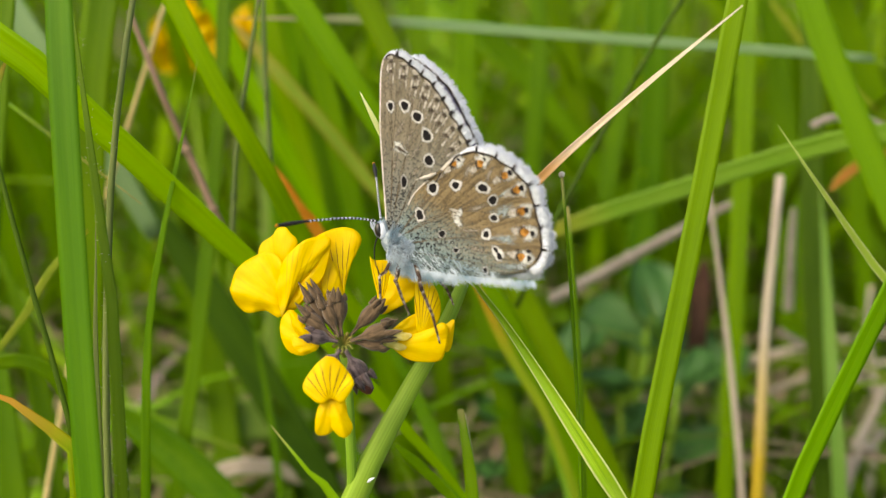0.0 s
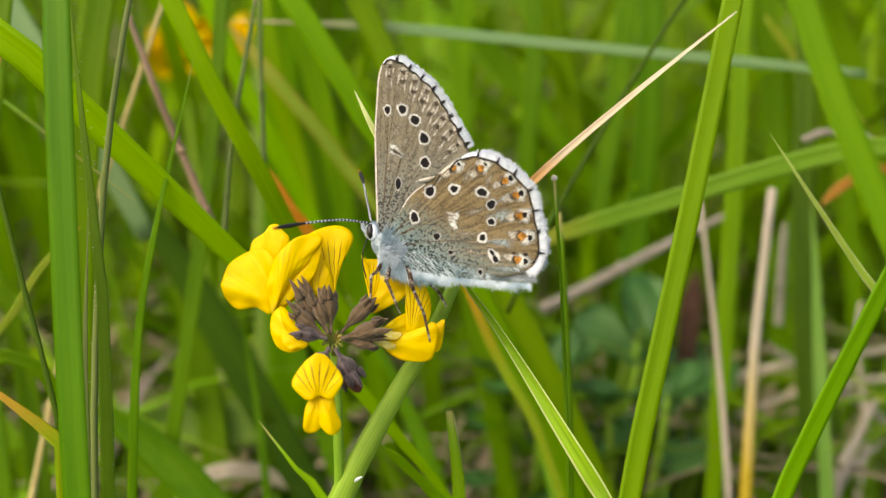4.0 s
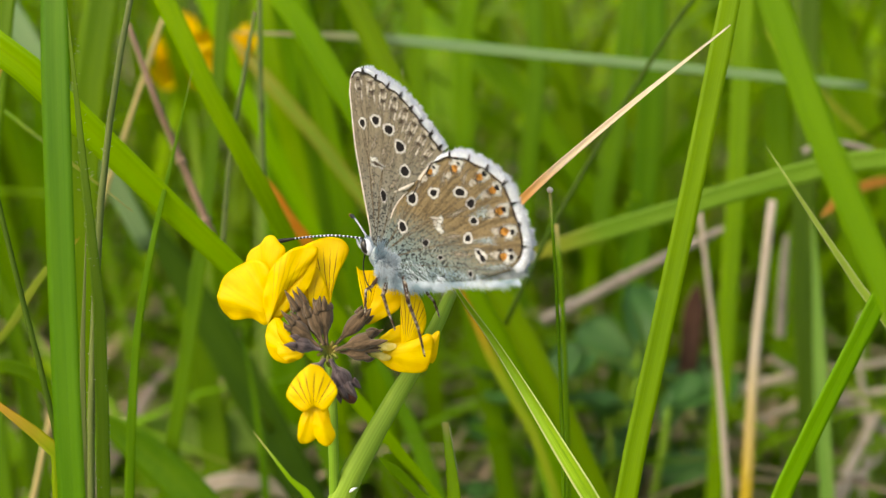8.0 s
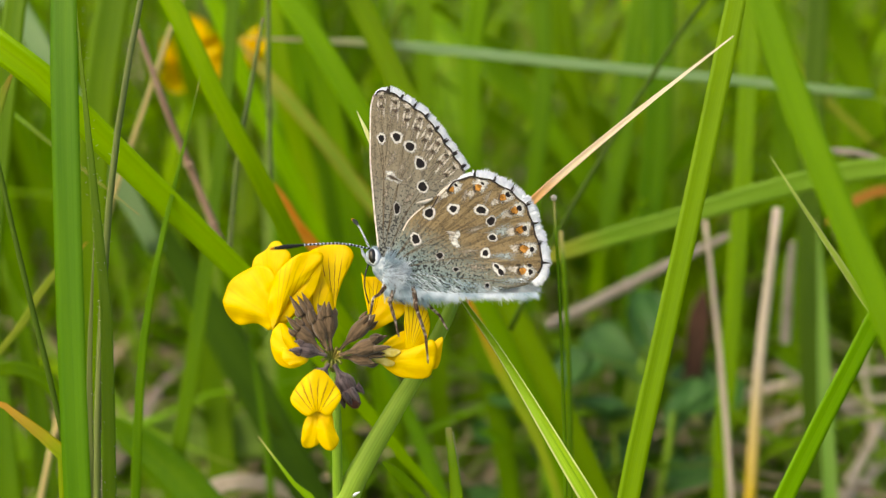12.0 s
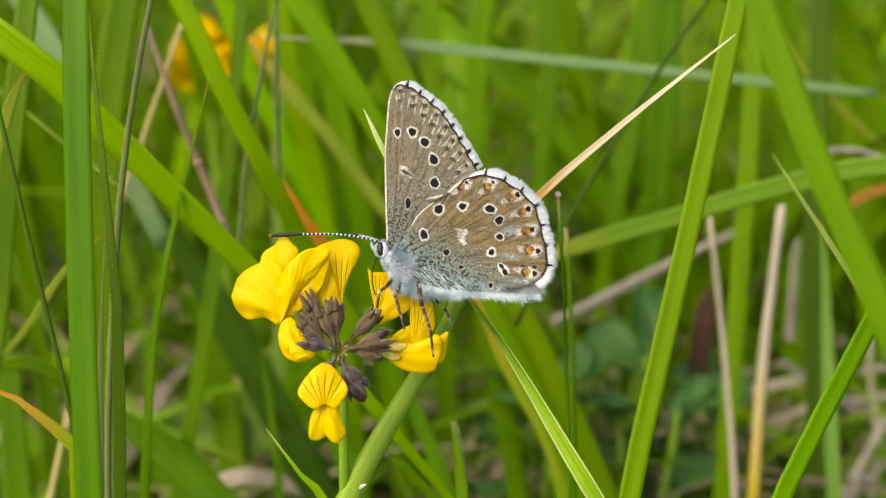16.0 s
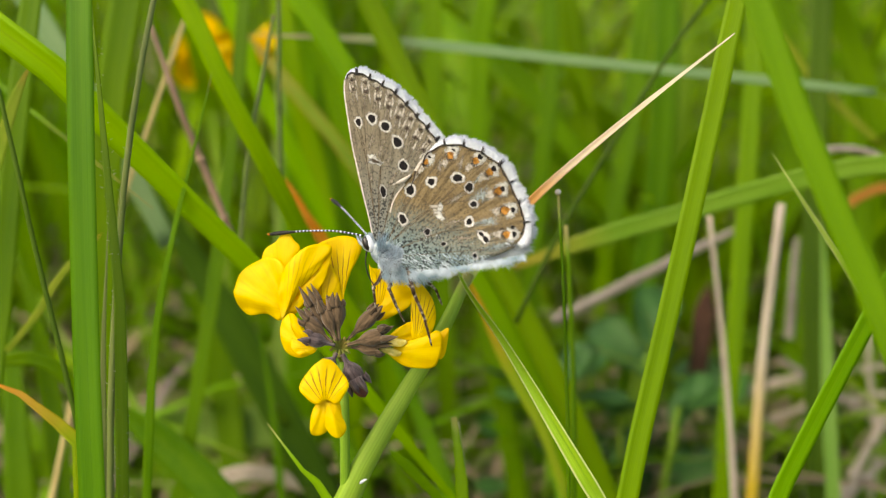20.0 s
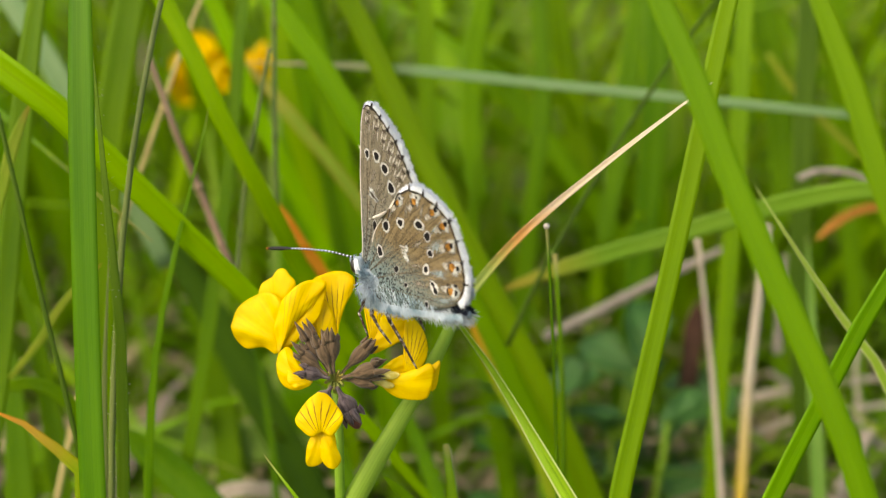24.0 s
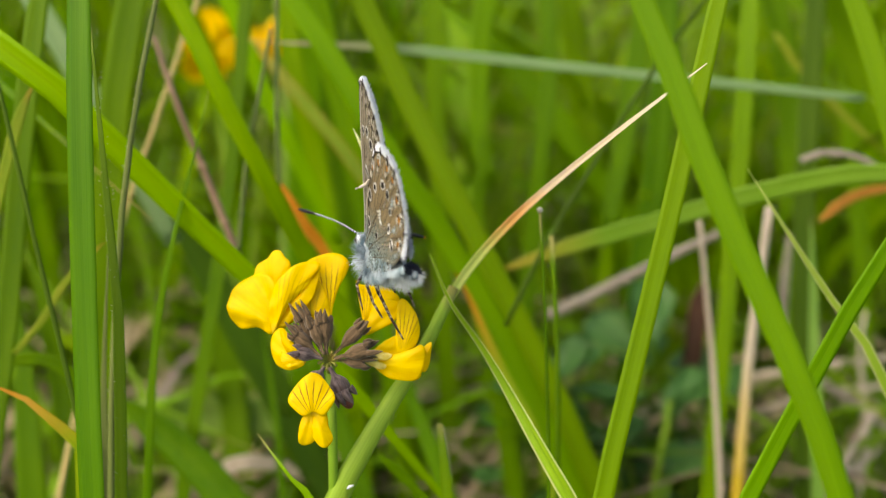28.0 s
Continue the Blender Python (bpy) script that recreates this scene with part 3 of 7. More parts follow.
def grass_blade(label, material, width, flags, *pts):
    """A grass plant of one leaf with its midrib. flags: f flat, s stiffly folded, k blunt tip, =name for later use."""
    kind = flags.split("=")[0]
    fold = 0.05 if "f" in kind else 0.75 if "s" in kind else 0.22
    width *= 1.08
    face = (rng.uniform(-0.25, 0.25), -0.94, 0.34 + rng.uniform(-0.15, 0.15))
    how = dict(face=face, twist=rng.uniform(-0.5, 0.5), tip_from=0.9 if "k" in kind else 0.8 if "u" in kind else 0.7, tip_width=0.5 if "k" in kind else 0.03)
    o = np.array(pts[0])
    loc = [tuple(np.array(p) - o) for p in pts]
    root = rooted("grass_plant", label, flags, tuple(o))
    v, f, u = ribbon(loc, width, 26, fold, **how)
    leaf = part("leaf", to_mesh("leaf", v, f, [material], u), root)
    if "fuzzy" in label:
        fuzz(root, pts, width, len(label))
    v, f, u = ribbon(loc, width, 26, fold, mid=True, **how)
    part("midrib", to_mesh("midrib", v, f, [material], u), leaf)
    return root


def grass_stem(label, material, width, flags, *pts):
    """A round grass stalk with two swollen joints."""
    o = np.array(pts[0])
    loc = [tuple(np.array(p) - o) for p in pts]
    root = rooted("grass_stalk", label, flags, tuple(o))
    if "fuzzy" in label:
        fuzz(root, pts, width, len(label))
    v, f, u = tube(loc, (width * 0.55, width * 0.5, width * 0.45, width * 0.3), 26, 8)
    stem = part("stem", to_mesh("stem", v, f, [material], u), root)
    line = spline(loc, 60)
    for k in (9, 24):
        v, f, u = tube([tuple(line[k]), tuple(line[k + 1]), tuple(line[k + 2])], (width * 0.5, width * 0.68, width * 0.5), 5, 8)
        part("joint", to_mesh("joint", v, f, [material], u), stem)
    if "b" in flags.split("=")[0]:
        bm = bmesh.new()
        bmesh.ops.create_uvsphere(bm, u_segments=12, v_segments=8, radius=width * 0.62)
        me = bpy.data.meshes.new("bead")
        bm.to_mesh(me)
        bm.free()
        me.materials.append(OFFWHITE)
        part("bead", me, root, "pale bead at the tip").location = loc[-1]
    return root


def fuzz(root, line, width, seed, count=260):
    """Short pale hairs standing off a stalk or a leaf's edge."""
    r = random.Random(seed)
    o = np.array(root.location)
    sp = spline([tuple(np.array(p) - o) for p in line], 120)
    vs, fs = [], []
    for _ in range(count):
        i = r.randrange(30, 118)
        t, a = unit(sp[i + 1] - sp[i]), r.uniform(0, 6.28)
        s = unit(np.cross(t, (0.1, 1, 0.2)))
        d = s * math.cos(a) + np.cross(t, s) * math.sin(a)
        foot = s * math.cos(a) * width * 0.46 + np.cross(t, s) * math.sin(a) * min(width * 0.4, 0.0002)
        p = sp[i] + (sp[i + 1] - sp[i]) * r.random() + foot
        e = p + (d + t * r.uniform(-0.2, 0.7)) * r.uniform(0.00012, 0.00032)
        k = len(vs)
        vs += [tuple(p - t * 0.00002), tuple(p + t * 0.00002), tuple(p + np.cross(d, t) * 0.00003), tuple(e)]
        fs += [(k, k + 1, k + 3), (k + 1, k + 2, k + 3), (k + 2, k, k + 3)]
    part("fuzz", to_mesh("fuzz", vs, fs, [OFFWHITE]), root, "short pale fuzz")


# ---- ground and field ----
def ground():
    gx = np.array([-60, -20, -6, -2, -1, -0.6] + list(np.linspace(-0.4, 0.4, 33)) + [0.6, 1, 2, 6, 20, 60])
    gy = np.array([-60, -20, -6, -2, -1, -0.6] + list(np.linspace(-0.3, 0.9, 49)) + [1.2, 2, 6, 20, 60])
    nx, ny = len(gx), len(gy)
    verts = [(x, y, 0.004 * noise.noise((x * 18, y * 18, 0)) - 0.003) for y in gy for x in gx]
    faces = [(j * nx + i, j * nx + i + 1, (j + 1) * nx + i + 1, (j + 1) * nx + i) for j in range(ny - 1) for i in range(nx - 1)]
    tagged(new("ground", to_mesh("ground", verts, faces, [SOIL])), "dark mossy soil under meadow grass", "ground", kind="structure")


def field(name, label, material, count, seed, place, height, width, lean, segs=7):
    """Many grass leaves as one object. place(r): a ground point."""
    r = random.Random(seed)
    verts, faces, uvs = [], [], []
    for _ in range(count):
        x, y = place(r)
        h, w = r.uniform(*height), r.uniform(*width)
        a, ln = r.uniform(0, 2 * math.pi), r.uniform(*lean)
        dx, dy = math.cos(a), math.sin(a)
        b = r.uniform(0, math.pi)
        sx, sy = math.cos(b), math.sin(b)
        o = len(verts)
        for i in range(segs):
            s = i / (segs - 1)
            q = ln * s ** 1.8
            c = (x + dx * h * math.sin(q) * s, y + dy * h * math.sin(q) * s, h * s * math.cos(q * 0.8))
            hw = w / 2 * min(1, 0.7 + s) * (1 - 0.96 * max(0, (s - 0.4) / 0.6) ** 1.5)
            for k, up in ((-1, 0.0), (0, -0.25), (1, 0.0)):
                verts.append((c[0] + sx * hw * k + sy * hw * up, c[1] + sy * hw * k - sx * hw * up, c[2]))
                uvs.append((0.5 + k / 2, s))
        for i in range(segs - 1):
            for k in (0, 1):
                p = o + i * 3 + k
                faces.append((p, p + 1, p + 4, p + 3))
    return tagged(new(name, to_mesh(name, verts, faces, [material], uvs)), label, "grass", kind="stuff")


def behind(lo, hi, spread):
    def place(r):
        y = lo + (hi - lo) * r.random() ** 1.5
        return r.uniform(-1, 1) * (y + 0.12) * spread, y
    return place


def around(lo, hi):
    def place(r):
        while True:
            a, d = r.uniform(0, 2 * math.pi), lo + (hi - lo) * r.random() ** 1.3
            x, y = d * math.cos(a), d * math.sin(a)
            trodden = -0.30 < y < 0.13 and abs(x) < 0.20
            tufted = 0.13 <= y < 1.0 and abs(x) < 0.62 * (y + 0.12)
            if not trodden and not tufted:
                return x, y
    return place


ground()
field("meadow_grass", "tall fresh green meadow grass standing behind the flower", FIELD, 1500, 3, behind(0.13, 1.1, 0.62), (0.07, 0.20), (0.002, 0.0055), (0.1, 1.3))
field("meadow_grass", "short dark green grass close to the soil", FIELD_DARK, 2600, 4, behind(0.07, 0.9, 0.62), (0.03, 0.085), (0.0015, 0.004), (0.3, 1.6))
field("meadow_grass", "green meadow grass all round", FIELD, 9000, 5, around(0.16, 2.6), (0.06, 0.17), (0.002, 0.005), (0.1, 1.1), 5)
field("meadow_grass", "distant tufts of meadow grass", FIELD, 7000, 8, around(1.2, 14.0), (0.12, 0.3), (0.006, 0.016), (0.1, 1.1), 4)
field("dead_grass", "pale dead straw lying on the soil", LITTER, 1500, 6, behind(0.05, 0.8, 0.6), (0.03, 0.09), (0.001, 0.0025), (1.2, 1.75))

# ---- grass that can be told apart ----
grass_blade("broad upright bright green grass blade", SHADE, 0.00214, "gu", (-0.0262, -0.0310, -0.0020), (-0.0272, -0.0235, 0.0457), (-0.0287, -0.0110, 0.0913), (-0.0293, -0.0063, 0.1044), (-0.0298, -0.0007, 0.1197), (-0.0303, 0.0047, 0.1318), (-0.0315, 0.0171, 0.1551))
grass_blade("narrow upright fuzzy green grass blade", OLIVEGREEN, 0.00111, "g", (-0.0257, -0.0280, -0.0020), (-0.0262, -0.0207, 0.0449), (-0.0270, -0.0084, 0.0897), (-0.0271, -0.0062, 0.0960), (-0.0274, -0.0022, 0.1068), (-0.0282, 0.0002, 0.1120), (-0.0292, 0.0036, 0.1200), (-0.0301, 0.0066, 0.1267), (-0.0307, 0.0088, 0.1312))
grass_blade("thick arching green blade leaning across", SUNLIT, 0.00275, "g", (-0.0713, -0.0136, -0.0020), (-0.0664, -0.0065, 0.0490), (-0.0584, 0.0052, 0.0981), (-0.0532, 0.0129, 0.1220), (-0.0475, 0.0152, 0.1283), (-0.0423, 0.0147, 0.1271), (-0.0357, 0.0147, 0.1213), (-0.0290, 0.0151, 0.1135), (-0.0193, 0.0154, 0.1027), (-0.0117, 0.0154, 0.0937), (0.0077, 0.0152, 0.0669))
grass_stem("thin dull green fuzzy grass stem", DRYBROWN, 0.00070, "gu", (-0.0323, -0.0158, -0.0020), (-0.0315, -0.0105, 0.0439), (-0.0300, -0.0017, 0.0878), (-0.0296, 0.0013, 0.0988), (-0.0289, 0.0042, 0.1085), (-0.0285, 0.0051, 0.1124), (-0.0279, 0.0070, 0.1176), (-0.0270, 0.0091, 0.1233), (-0.0262, 0.0106, 0.1275), (-0.0256, 0.0117, 0.1304), (-0.0197, 0.0217, 0.1540))
grass_blade("dull brownish narrow blade beside the stem", DRYBROWN, 0.00083, "g", (-0.0317, -0.0145, -0.0020), (-0.0315, -0.0092, 0.0429), (-0.0311, -0.0003, 0.0858), (-0.0310, 0.0031, 0.0980), (-0.0308, 0.0052, 0.1038), (-0.0306, 0.0073, 0.1096))
grass_blade("slender green grass blade tip", GREEN, 0.00088, "g", (-0.0320, -0.0081, -0.0020), (-0.0309, -0.0027, 0.0402), (-0.0291, 0.0063, 0.0805), (-0.0281, 0.0111, 0.0966), (-0.0264, 0.0132, 0.1052), (-0.0253, 0.0149, 0.1099), (-0.0237, 0.0171, 0.1161), (-0.0225, 0.0189, 0.1211))
grass_blade("long slanting green blade", SUNLIT, 0.00190, "u", (-0.0068, 0.0294, 0.0855), (-0.0140, 0.0286, 0.0980), (-0.0183, 0.0270, 0.1083), (-0.0226, 0.0272, 0.1174), (-0.0275, 0.0289, 0.1280), (-0.0400, 0.0332, 0.1509))
grass_blade("upright soft green blade", GREEN, 0.00165, "gu", (-0.0391, 0.0232, -0.0020), (-0.0367, 0.0273, 0.0316), (-0.0327, 0.0340, 0.0631), (-0.0281, 0.0418, 0.0904), (-0.0257, 0.0490, 0.1100), (-0.0245, 0.0542, 0.1244), (-0.0222, 0.0644, 0.1485))
grass_blade("broad green upright blade", GREEN, 0.00388, "gu", (-0.0465, 0.0318, -0.0020), (-0.0450, 0.0338, 0.0387), (-0.0424, 0.0371, 0.0773), (-0.0405, 0.0395, 0.0986), (-0.0388, 0.0416, 0.1132), (-0.0363, 0.0441, 0.1258), (-0.0306, 0.0497, 0.1507))
grass_stem("purplish dead stem in the grass", PURPLE, 0.00092, "", (-0.0237, 0.0353, 0.0958), (-0.0253, 0.0366, 0.0995), (-0.0283, 0.0391, 0.1064), (-0.0308, 0.0396, 0.1136), (-0.0338, 0.0425, 0.1216))
grass_stem("straw coloured dead grass stem", STRAWSTEM, 0.00070, "gu", (-0.0577, 0.0183, -0.0020), (-0.0542, 0.0235, 0.0321), (-0.0483, 0.0323, 0.0642), (-0.0407, 0.0437, 0.0956), (-0.0357, 0.0490, 0.1100), (-0.0306, 0.0541, 0.1241), (-0.0209, 0.0638, 0.1468))
grass_blade("olive blade turning orange", OLIVERIM, 0.00170, "", (-0.0051, 0.0645, 0.0883), (-0.0145, 0.0669, 0.1007), (-0.0229, 0.0684, 0.1109), (-0.0273, 0.0683, 0.1164))
grass_blade("long green blade slanting behind", LIME, 0.00268, "gu", (0.0363, 0.0376, -0.0020), (0.0287, 0.0398, 0.0329), (0.0160, 0.0435, 0.0658), (0.0033, 0.0472, 0.0906), (-0.0065, 0.0475, 0.1060), (-0.0126, 0.0491, 0.1163), (-0.0187, 0.0512, 0.1249), (-0.0357, 0.0569, 0.1449))
grass_blade("long green blade slanting behind", LIME, 0.00282, "gu", (0.0391, 0.0364, -0.0020), (0.0315, 0.0385, 0.0337), (0.0188, 0.0420, 0.0675), (0.0047, 0.0459, 0.0956), (-0.0045, 0.0502, 0.1133), (-0.0099, 0.0522, 0.1247), (-0.0226, 0.0569, 0.1475))
grass_blade("rust orange dying grass leaf", RUST, 0.00145, "", (-0.0117, 0.0346, 0.0944), (-0.0141, 0.0353, 0.0983), (-0.0161, 0.0356, 0.1009), (-0.0192, 0.0369, 0.1060))
grass_blade("olive orange dying grass leaf", OLIVERUST, 0.00112, "", (0.0190, 0.0290, 0.0545), (0.0158, 0.0325, 0.0640), (0.0123, 0.0356, 0.0734), (0.0084, 0.0380, 0.0799), (0.0046, 0.0409, 0.0878), (0.0025, 0.0423, 0.0917))
grass_blade("pale bluish blade lying across", PALETAN, 0.00118, "=across", (0.0560, 0.0570, 0.1110), (0.0395, 0.0564, 0.1128), (0.0154, 0.0552, 0.1154), (-0.0059, 0.0539, 0.1178), (-0.0240, 0.0518, 0.1190))
grass_blade("narrow drooping blade with orange tip", LIMETIP, 0.00236, "g", (-0.0257, -0.0210, -0.0020), (-0.0282, -0.0139, 0.0434), (-0.0324, -0.0020, 0.0869), (-0.0328, -0.0007, 0.0905), (-0.0344, -0.0000, 0.0924), (-0.0370, 0.0007, 0.0945), (-0.0394, 0.0021, 0.0952), (-0.0423, 0.0033, 0.0956))
grass_blade("curved pale green blade", LIME, 0.00148, "", (-0.0397, 0.0227, 0.0818), (-0.0413, 0.0224, 0.0867), (-0.0444, 0.0221, 0.0888), (-0.0480, 0.0220, 0.0885), (-0.0505, 0.0216, 0.0875))
grass_stem("thin dark green grass stem", DEEP, 0.00062, "gu", (-0.0243, -0.0189, -0.0020), (-0.0275, -0.0118, 0.0434), (-0.0330, 0.0001, 0.0868), (-0.0341, 0.0026, 0.0936), (-0.0376, 0.0074, 0.1068), (-0.0405, 0.0116, 0.1186), (-0.0472, 0.0216, 0.1420))
grass_blade("wide slanting blade near the soil", GREEN, 0.00418, "", (-0.0233, 0.0309, 0.0603), (-0.0274, 0.0325, 0.0649), (-0.0337, 0.0347, 0.0708), (-0.0407, 0.0366, 0.0760))
grass_blade("dull broad leaf lying low", TEAL, 0.00623, "", (-0.0489, 0.0712, 0.0541), (-0.0400, 0.0710, 0.0537), (-0.0298, 0.0728, 0.0528), (-0.0194, 0.0756, 0.0517))
grass_blade("curled pale dead grass leaf", DRY, 0.00207, "", (-0.0327, 0.0519, 0.0538), (-0.0305, 0.0518, 0.0564), (-0.0271, 0.0512, 0.0577), (-0.0225, 0.0519, 0.0566), (-0.0195, 0.0519, 0.0538))
grass_blade("yellow green blade at the side", GREEN, 0.00238, "gu", (-0.0546, -0.0034, -0.0020), (-0.0525, 0.0028, 0.0381), (-0.0490, 0.0132, 0.0762), (-0.0469, 0.0193, 0.0929), (-0.0454, 0.0254, 0.1097), (-0.0439, 0.0303, 0.1231), (-0.0408, 0.0405, 0.1471))
grass_blade("olive dying leaf of grass", OLIVEDULL, 0.00075, "", (-0.0449, 0.0160, 0.0925), (-0.0420, 0.0172, 0.0958), (-0.0391, 0.0188, 0.1001), (-0.0351, 0.0202, 0.1040))
grass_blade("pale green blade behind the arching one", PALE, 0.00285, "u", (-0.0371, 0.0573, 0.0892), (-0.0435, 0.0590, 0.1026), (-0.0497, 0.0608, 0.1133), (-0.0560, 0.0643, 0.1230), (-0.0716, 0.0731, 0.1431))
grass_blade("yellow broken blade at the edge", OLIVEDULL, 0.00110, "", (-0.0452, 0.0140, 0.1060), (-0.0440, 0.0152, 0.1105), (-0.0429, 0.0165, 0.1145), (-0.0423, 0.0174, 0.1168), (-0.0414, 0.0182, 0.1192), (-0.0402, 0.0192, 0.1217))
grass_blade("broad bluish green leaf deep in the grass", DEEP, 0.00480, "g", (-0.0014, 0.0512, -0.0020), (-0.0067, 0.0535, 0.0228), (-0.0154, 0.0574, 0.0456), (-0.0235, 0.0611, 0.0615), (-0.0312, 0.0634, 0.0766), (-0.0386, 0.0650, 0.0898), (-0.0453, 0.0664, 0.0994))
grass_stem("thin dark grey grass stem", DRYBROWN, 0.00053, "u", (-0.0182, 0.0329, 0.1054), (-0.0185, 0.0368, 0.1162), (-0.0186, 0.0405, 0.1263), (-0.0191, 0.0516, 0.1525))
grass_stem("thin dark slanting grass stem", DRYBROWN, 0.00054, "", (-0.0217, 0.0245, 0.1012), (-0.0208, 0.0280, 0.1108), (-0.0196, 0.0302, 0.1170), (-0.0182, 0.0329, 0.1244))
grass_blade("broad pale blurred blade behind", TEAL, 0.00628, "gu", (-0.0270, 0.0930, -0.0020), (-0.0267, 0.0965, 0.0333), (-0.0264, 0.1023, 0.0665), (-0.0260, 0.1079, 0.0907), (-0.0253, 0.1110, 0.1050), (-0.0245, 0.1130, 0.1163), (-0.0226, 0.1181, 0.1418))
grass_blade("small slender green blade below the flower", LIME, 0.00156, "g", (0.0387, -0.0322, -0.0020), (0.0212, -0.0247, 0.0453), (-0.0080, -0.0124, 0.0906), (-0.0103, -0.0114, 0.0933), (-0.0121, -0.0106, 0.0956), (-0.0142, -0.0096, 0.0981))
grass_blade("yellowish blade crossing low", LIME, 0.00092, "", (0.0009, 0.0035, 0.0816), (-0.0002, 0.0039, 0.0828), (-0.0026, 0.0039, 0.0857), (-0.0050, 0.0038, 0.0882))
grass_blade("green torn blunt grass stub", LIME, 0.00115, "gk", (0.0059, -0.0172, -0.0020), (0.0045, -0.0103, 0.0419), (0.0021, 0.0011, 0.0838), (0.0018, 0.0024, 0.0872), (0.0015, 0.0033, 0.0897), (0.0012, 0.0039, 0.0916))
grass_blade("pale torn blunt grass stub", PALE, 0.00064, "gk", (0.0054, -0.0162, -0.0020), (0.0042, -0.0094, 0.0416), (0.0023, 0.0020, 0.0832), (0.0021, 0.0032, 0.0867), (0.0018, 0.0040, 0.0887), (0.0015, 0.0047, 0.0907))
grass_blade("pale pointed grass blade tip", PALETIP, 0.00050, "", (-0.0020, 0.0050, 0.1088), (-0.0042, 0.0051, 0.1154), (-0.0056, 0.0052, 0.1185), (-0.0068, 0.0058, 0.1210))
grass_stem("thin stem with a pale bead tip", GREEN, 0.00046, "gb", (0.0124, -0.0190, -0.0020), (0.0121, -0.0120, 0.0429), (0.0118, -0.0003, 0.0858), (0.0116, 0.0029, 0.0946), (0.0111, 0.0055, 0.1047), (0.0105, 0.0074, 0.1127))
grass_stem("thin green stem behind the bead", GREEN, 0.00076, "g", (0.0143, -0.0052, -0.0020), (0.0141, 0.0012, 0.0392), (0.0138, 0.0119, 0.0783), (0.0137, 0.0159, 0.0893), (0.0133, 0.0191, 0.0981), (0.0128, 0.0215, 0.1047))
grass_blade("tall upright bright green blade", LIME, 0.00172, "gu", (0.0040, -0.0271, -0.0020), (0.0084, -0.0199, 0.0444), (0.0158, -0.0077, 0.0887), (0.0184, -0.0035, 0.1005), (0.0209, 0.0003, 0.1110), (0.0238, 0.0050, 0.1237), (0.0255, 0.0078, 0.1314), (0.0318, 0.0178, 0.1549))
grass_blade("leaning bright green blade", LIME, 0.00165, "gu", (0.0004, -0.0301, -0.0020), (0.0106, -0.0227, 0.0452), (0.0276, -0.0103, 0.0904), (0.0313, -0.0076, 0.0979), (0.0351, -0.0051, 0.1047), (0.0383, -0.0031, 0.1102), (0.0526, 0.0059, 0.1310))
grass_blade("large soft green blade close by", LIME, 0.00180, "u=near_blade", (0.0584, -0.0500, -0.0020), (0.0484, -0.0412, 0.0535), (0.0318, -0.0266, 0.1071), (0.0279, -0.0232, 0.1165), (0.0238, -0.0199, 0.1256), (0.0205, -0.0167, 0.1343), (0.0103, -0.0070, 0.1568))
grass_blade("second large green blade close by", LIME, 0.00165, "u=near_two", (0.0692, -0.0520, -0.0020), (0.0596, -0.0431, 0.0540), (0.0437, -0.0284, 0.1080), (0.0400, -0.0250, 0.1172), (0.0364, -0.0218, 0.1261), (0.0339, -0.0187, 0.1346), (0.0258, -0.0088, 0.1577))
grass_blade("slender pointed blade with dry tip", FOLDED, 0.00118, "g", (0.0828, -0.0137, -0.0020), (0.0690, -0.0060, 0.0466), (0.0461, 0.0067, 0.0933), (0.0418, 0.0091, 0.0999), (0.0361, 0.0109, 0.1078), (0.0311, 0.0135, 0.1150))
grass_blade("arching soft green blade", SOFT, 0.00225, "", (0.0595, 0.0373, 0.1072), (0.0517, 0.0391, 0.1064), (0.0472, 0.0408, 0.1052), (0.0386, 0.0429, 0.1021), (0.0292, 0.0447, 0.0983), (0.0168, 0.0462, 0.0937), (0.0062, 0.0467, 0.0892))
grass_stem("grey dead stalk lying aslant", DRYGREY, 0.00170, "", (0.0162, 0.0659, 0.0747), (0.0227, 0.0661, 0.0782), (0.0340, 0.0672, 0.0841), (0.0435, 0.0679, 0.0888))
grass_stem("thin dark slanting stem", DEEP, 0.00058, "u", (0.0085, 0.0309, 0.0895), (0.0140, 0.0347, 0.1002), (0.0238, 0.0403, 0.1155), (0.0309, 0.0439, 0.1252), (0.0479, 0.0523, 0.1445))
grass_stem("pale dead stem standing upright", DRY, 0.00104, "g", (0.0414, 0.0281, -0.0020), (0.0404, 0.0329, 0.0294), (0.0387, 0.0410, 0.0588), (0.0376, 0.0463, 0.0735), (0.0360, 0.0516, 0.0881), (0.0350, 0.0544, 0.0958))
grass_stem("dead straw stem, yellow below", HALFDRY, 0.00186, "g", (0.0385, 0.0281, -0.0020), (0.0394, 0.0329, 0.0294), (0.0409, 0.0410, 0.0588), (0.0422, 0.0476, 0.0770), (0.0437, 0.0521, 0.0895), (0.0446, 0.0547, 0.0965))
grass_blade("pale fresh blade upright", LIME, 0.00240, "gu", (0.0373, 0.0415, -0.0020), (0.0385, 0.0466, 0.0314), (0.0404, 0.0552, 0.0628), (0.0420, 0.0623, 0.0823), (0.0432, 0.0683, 0.0988), (0.0444, 0.0765, 0.1213), (0.0459, 0.0867, 0.1455))
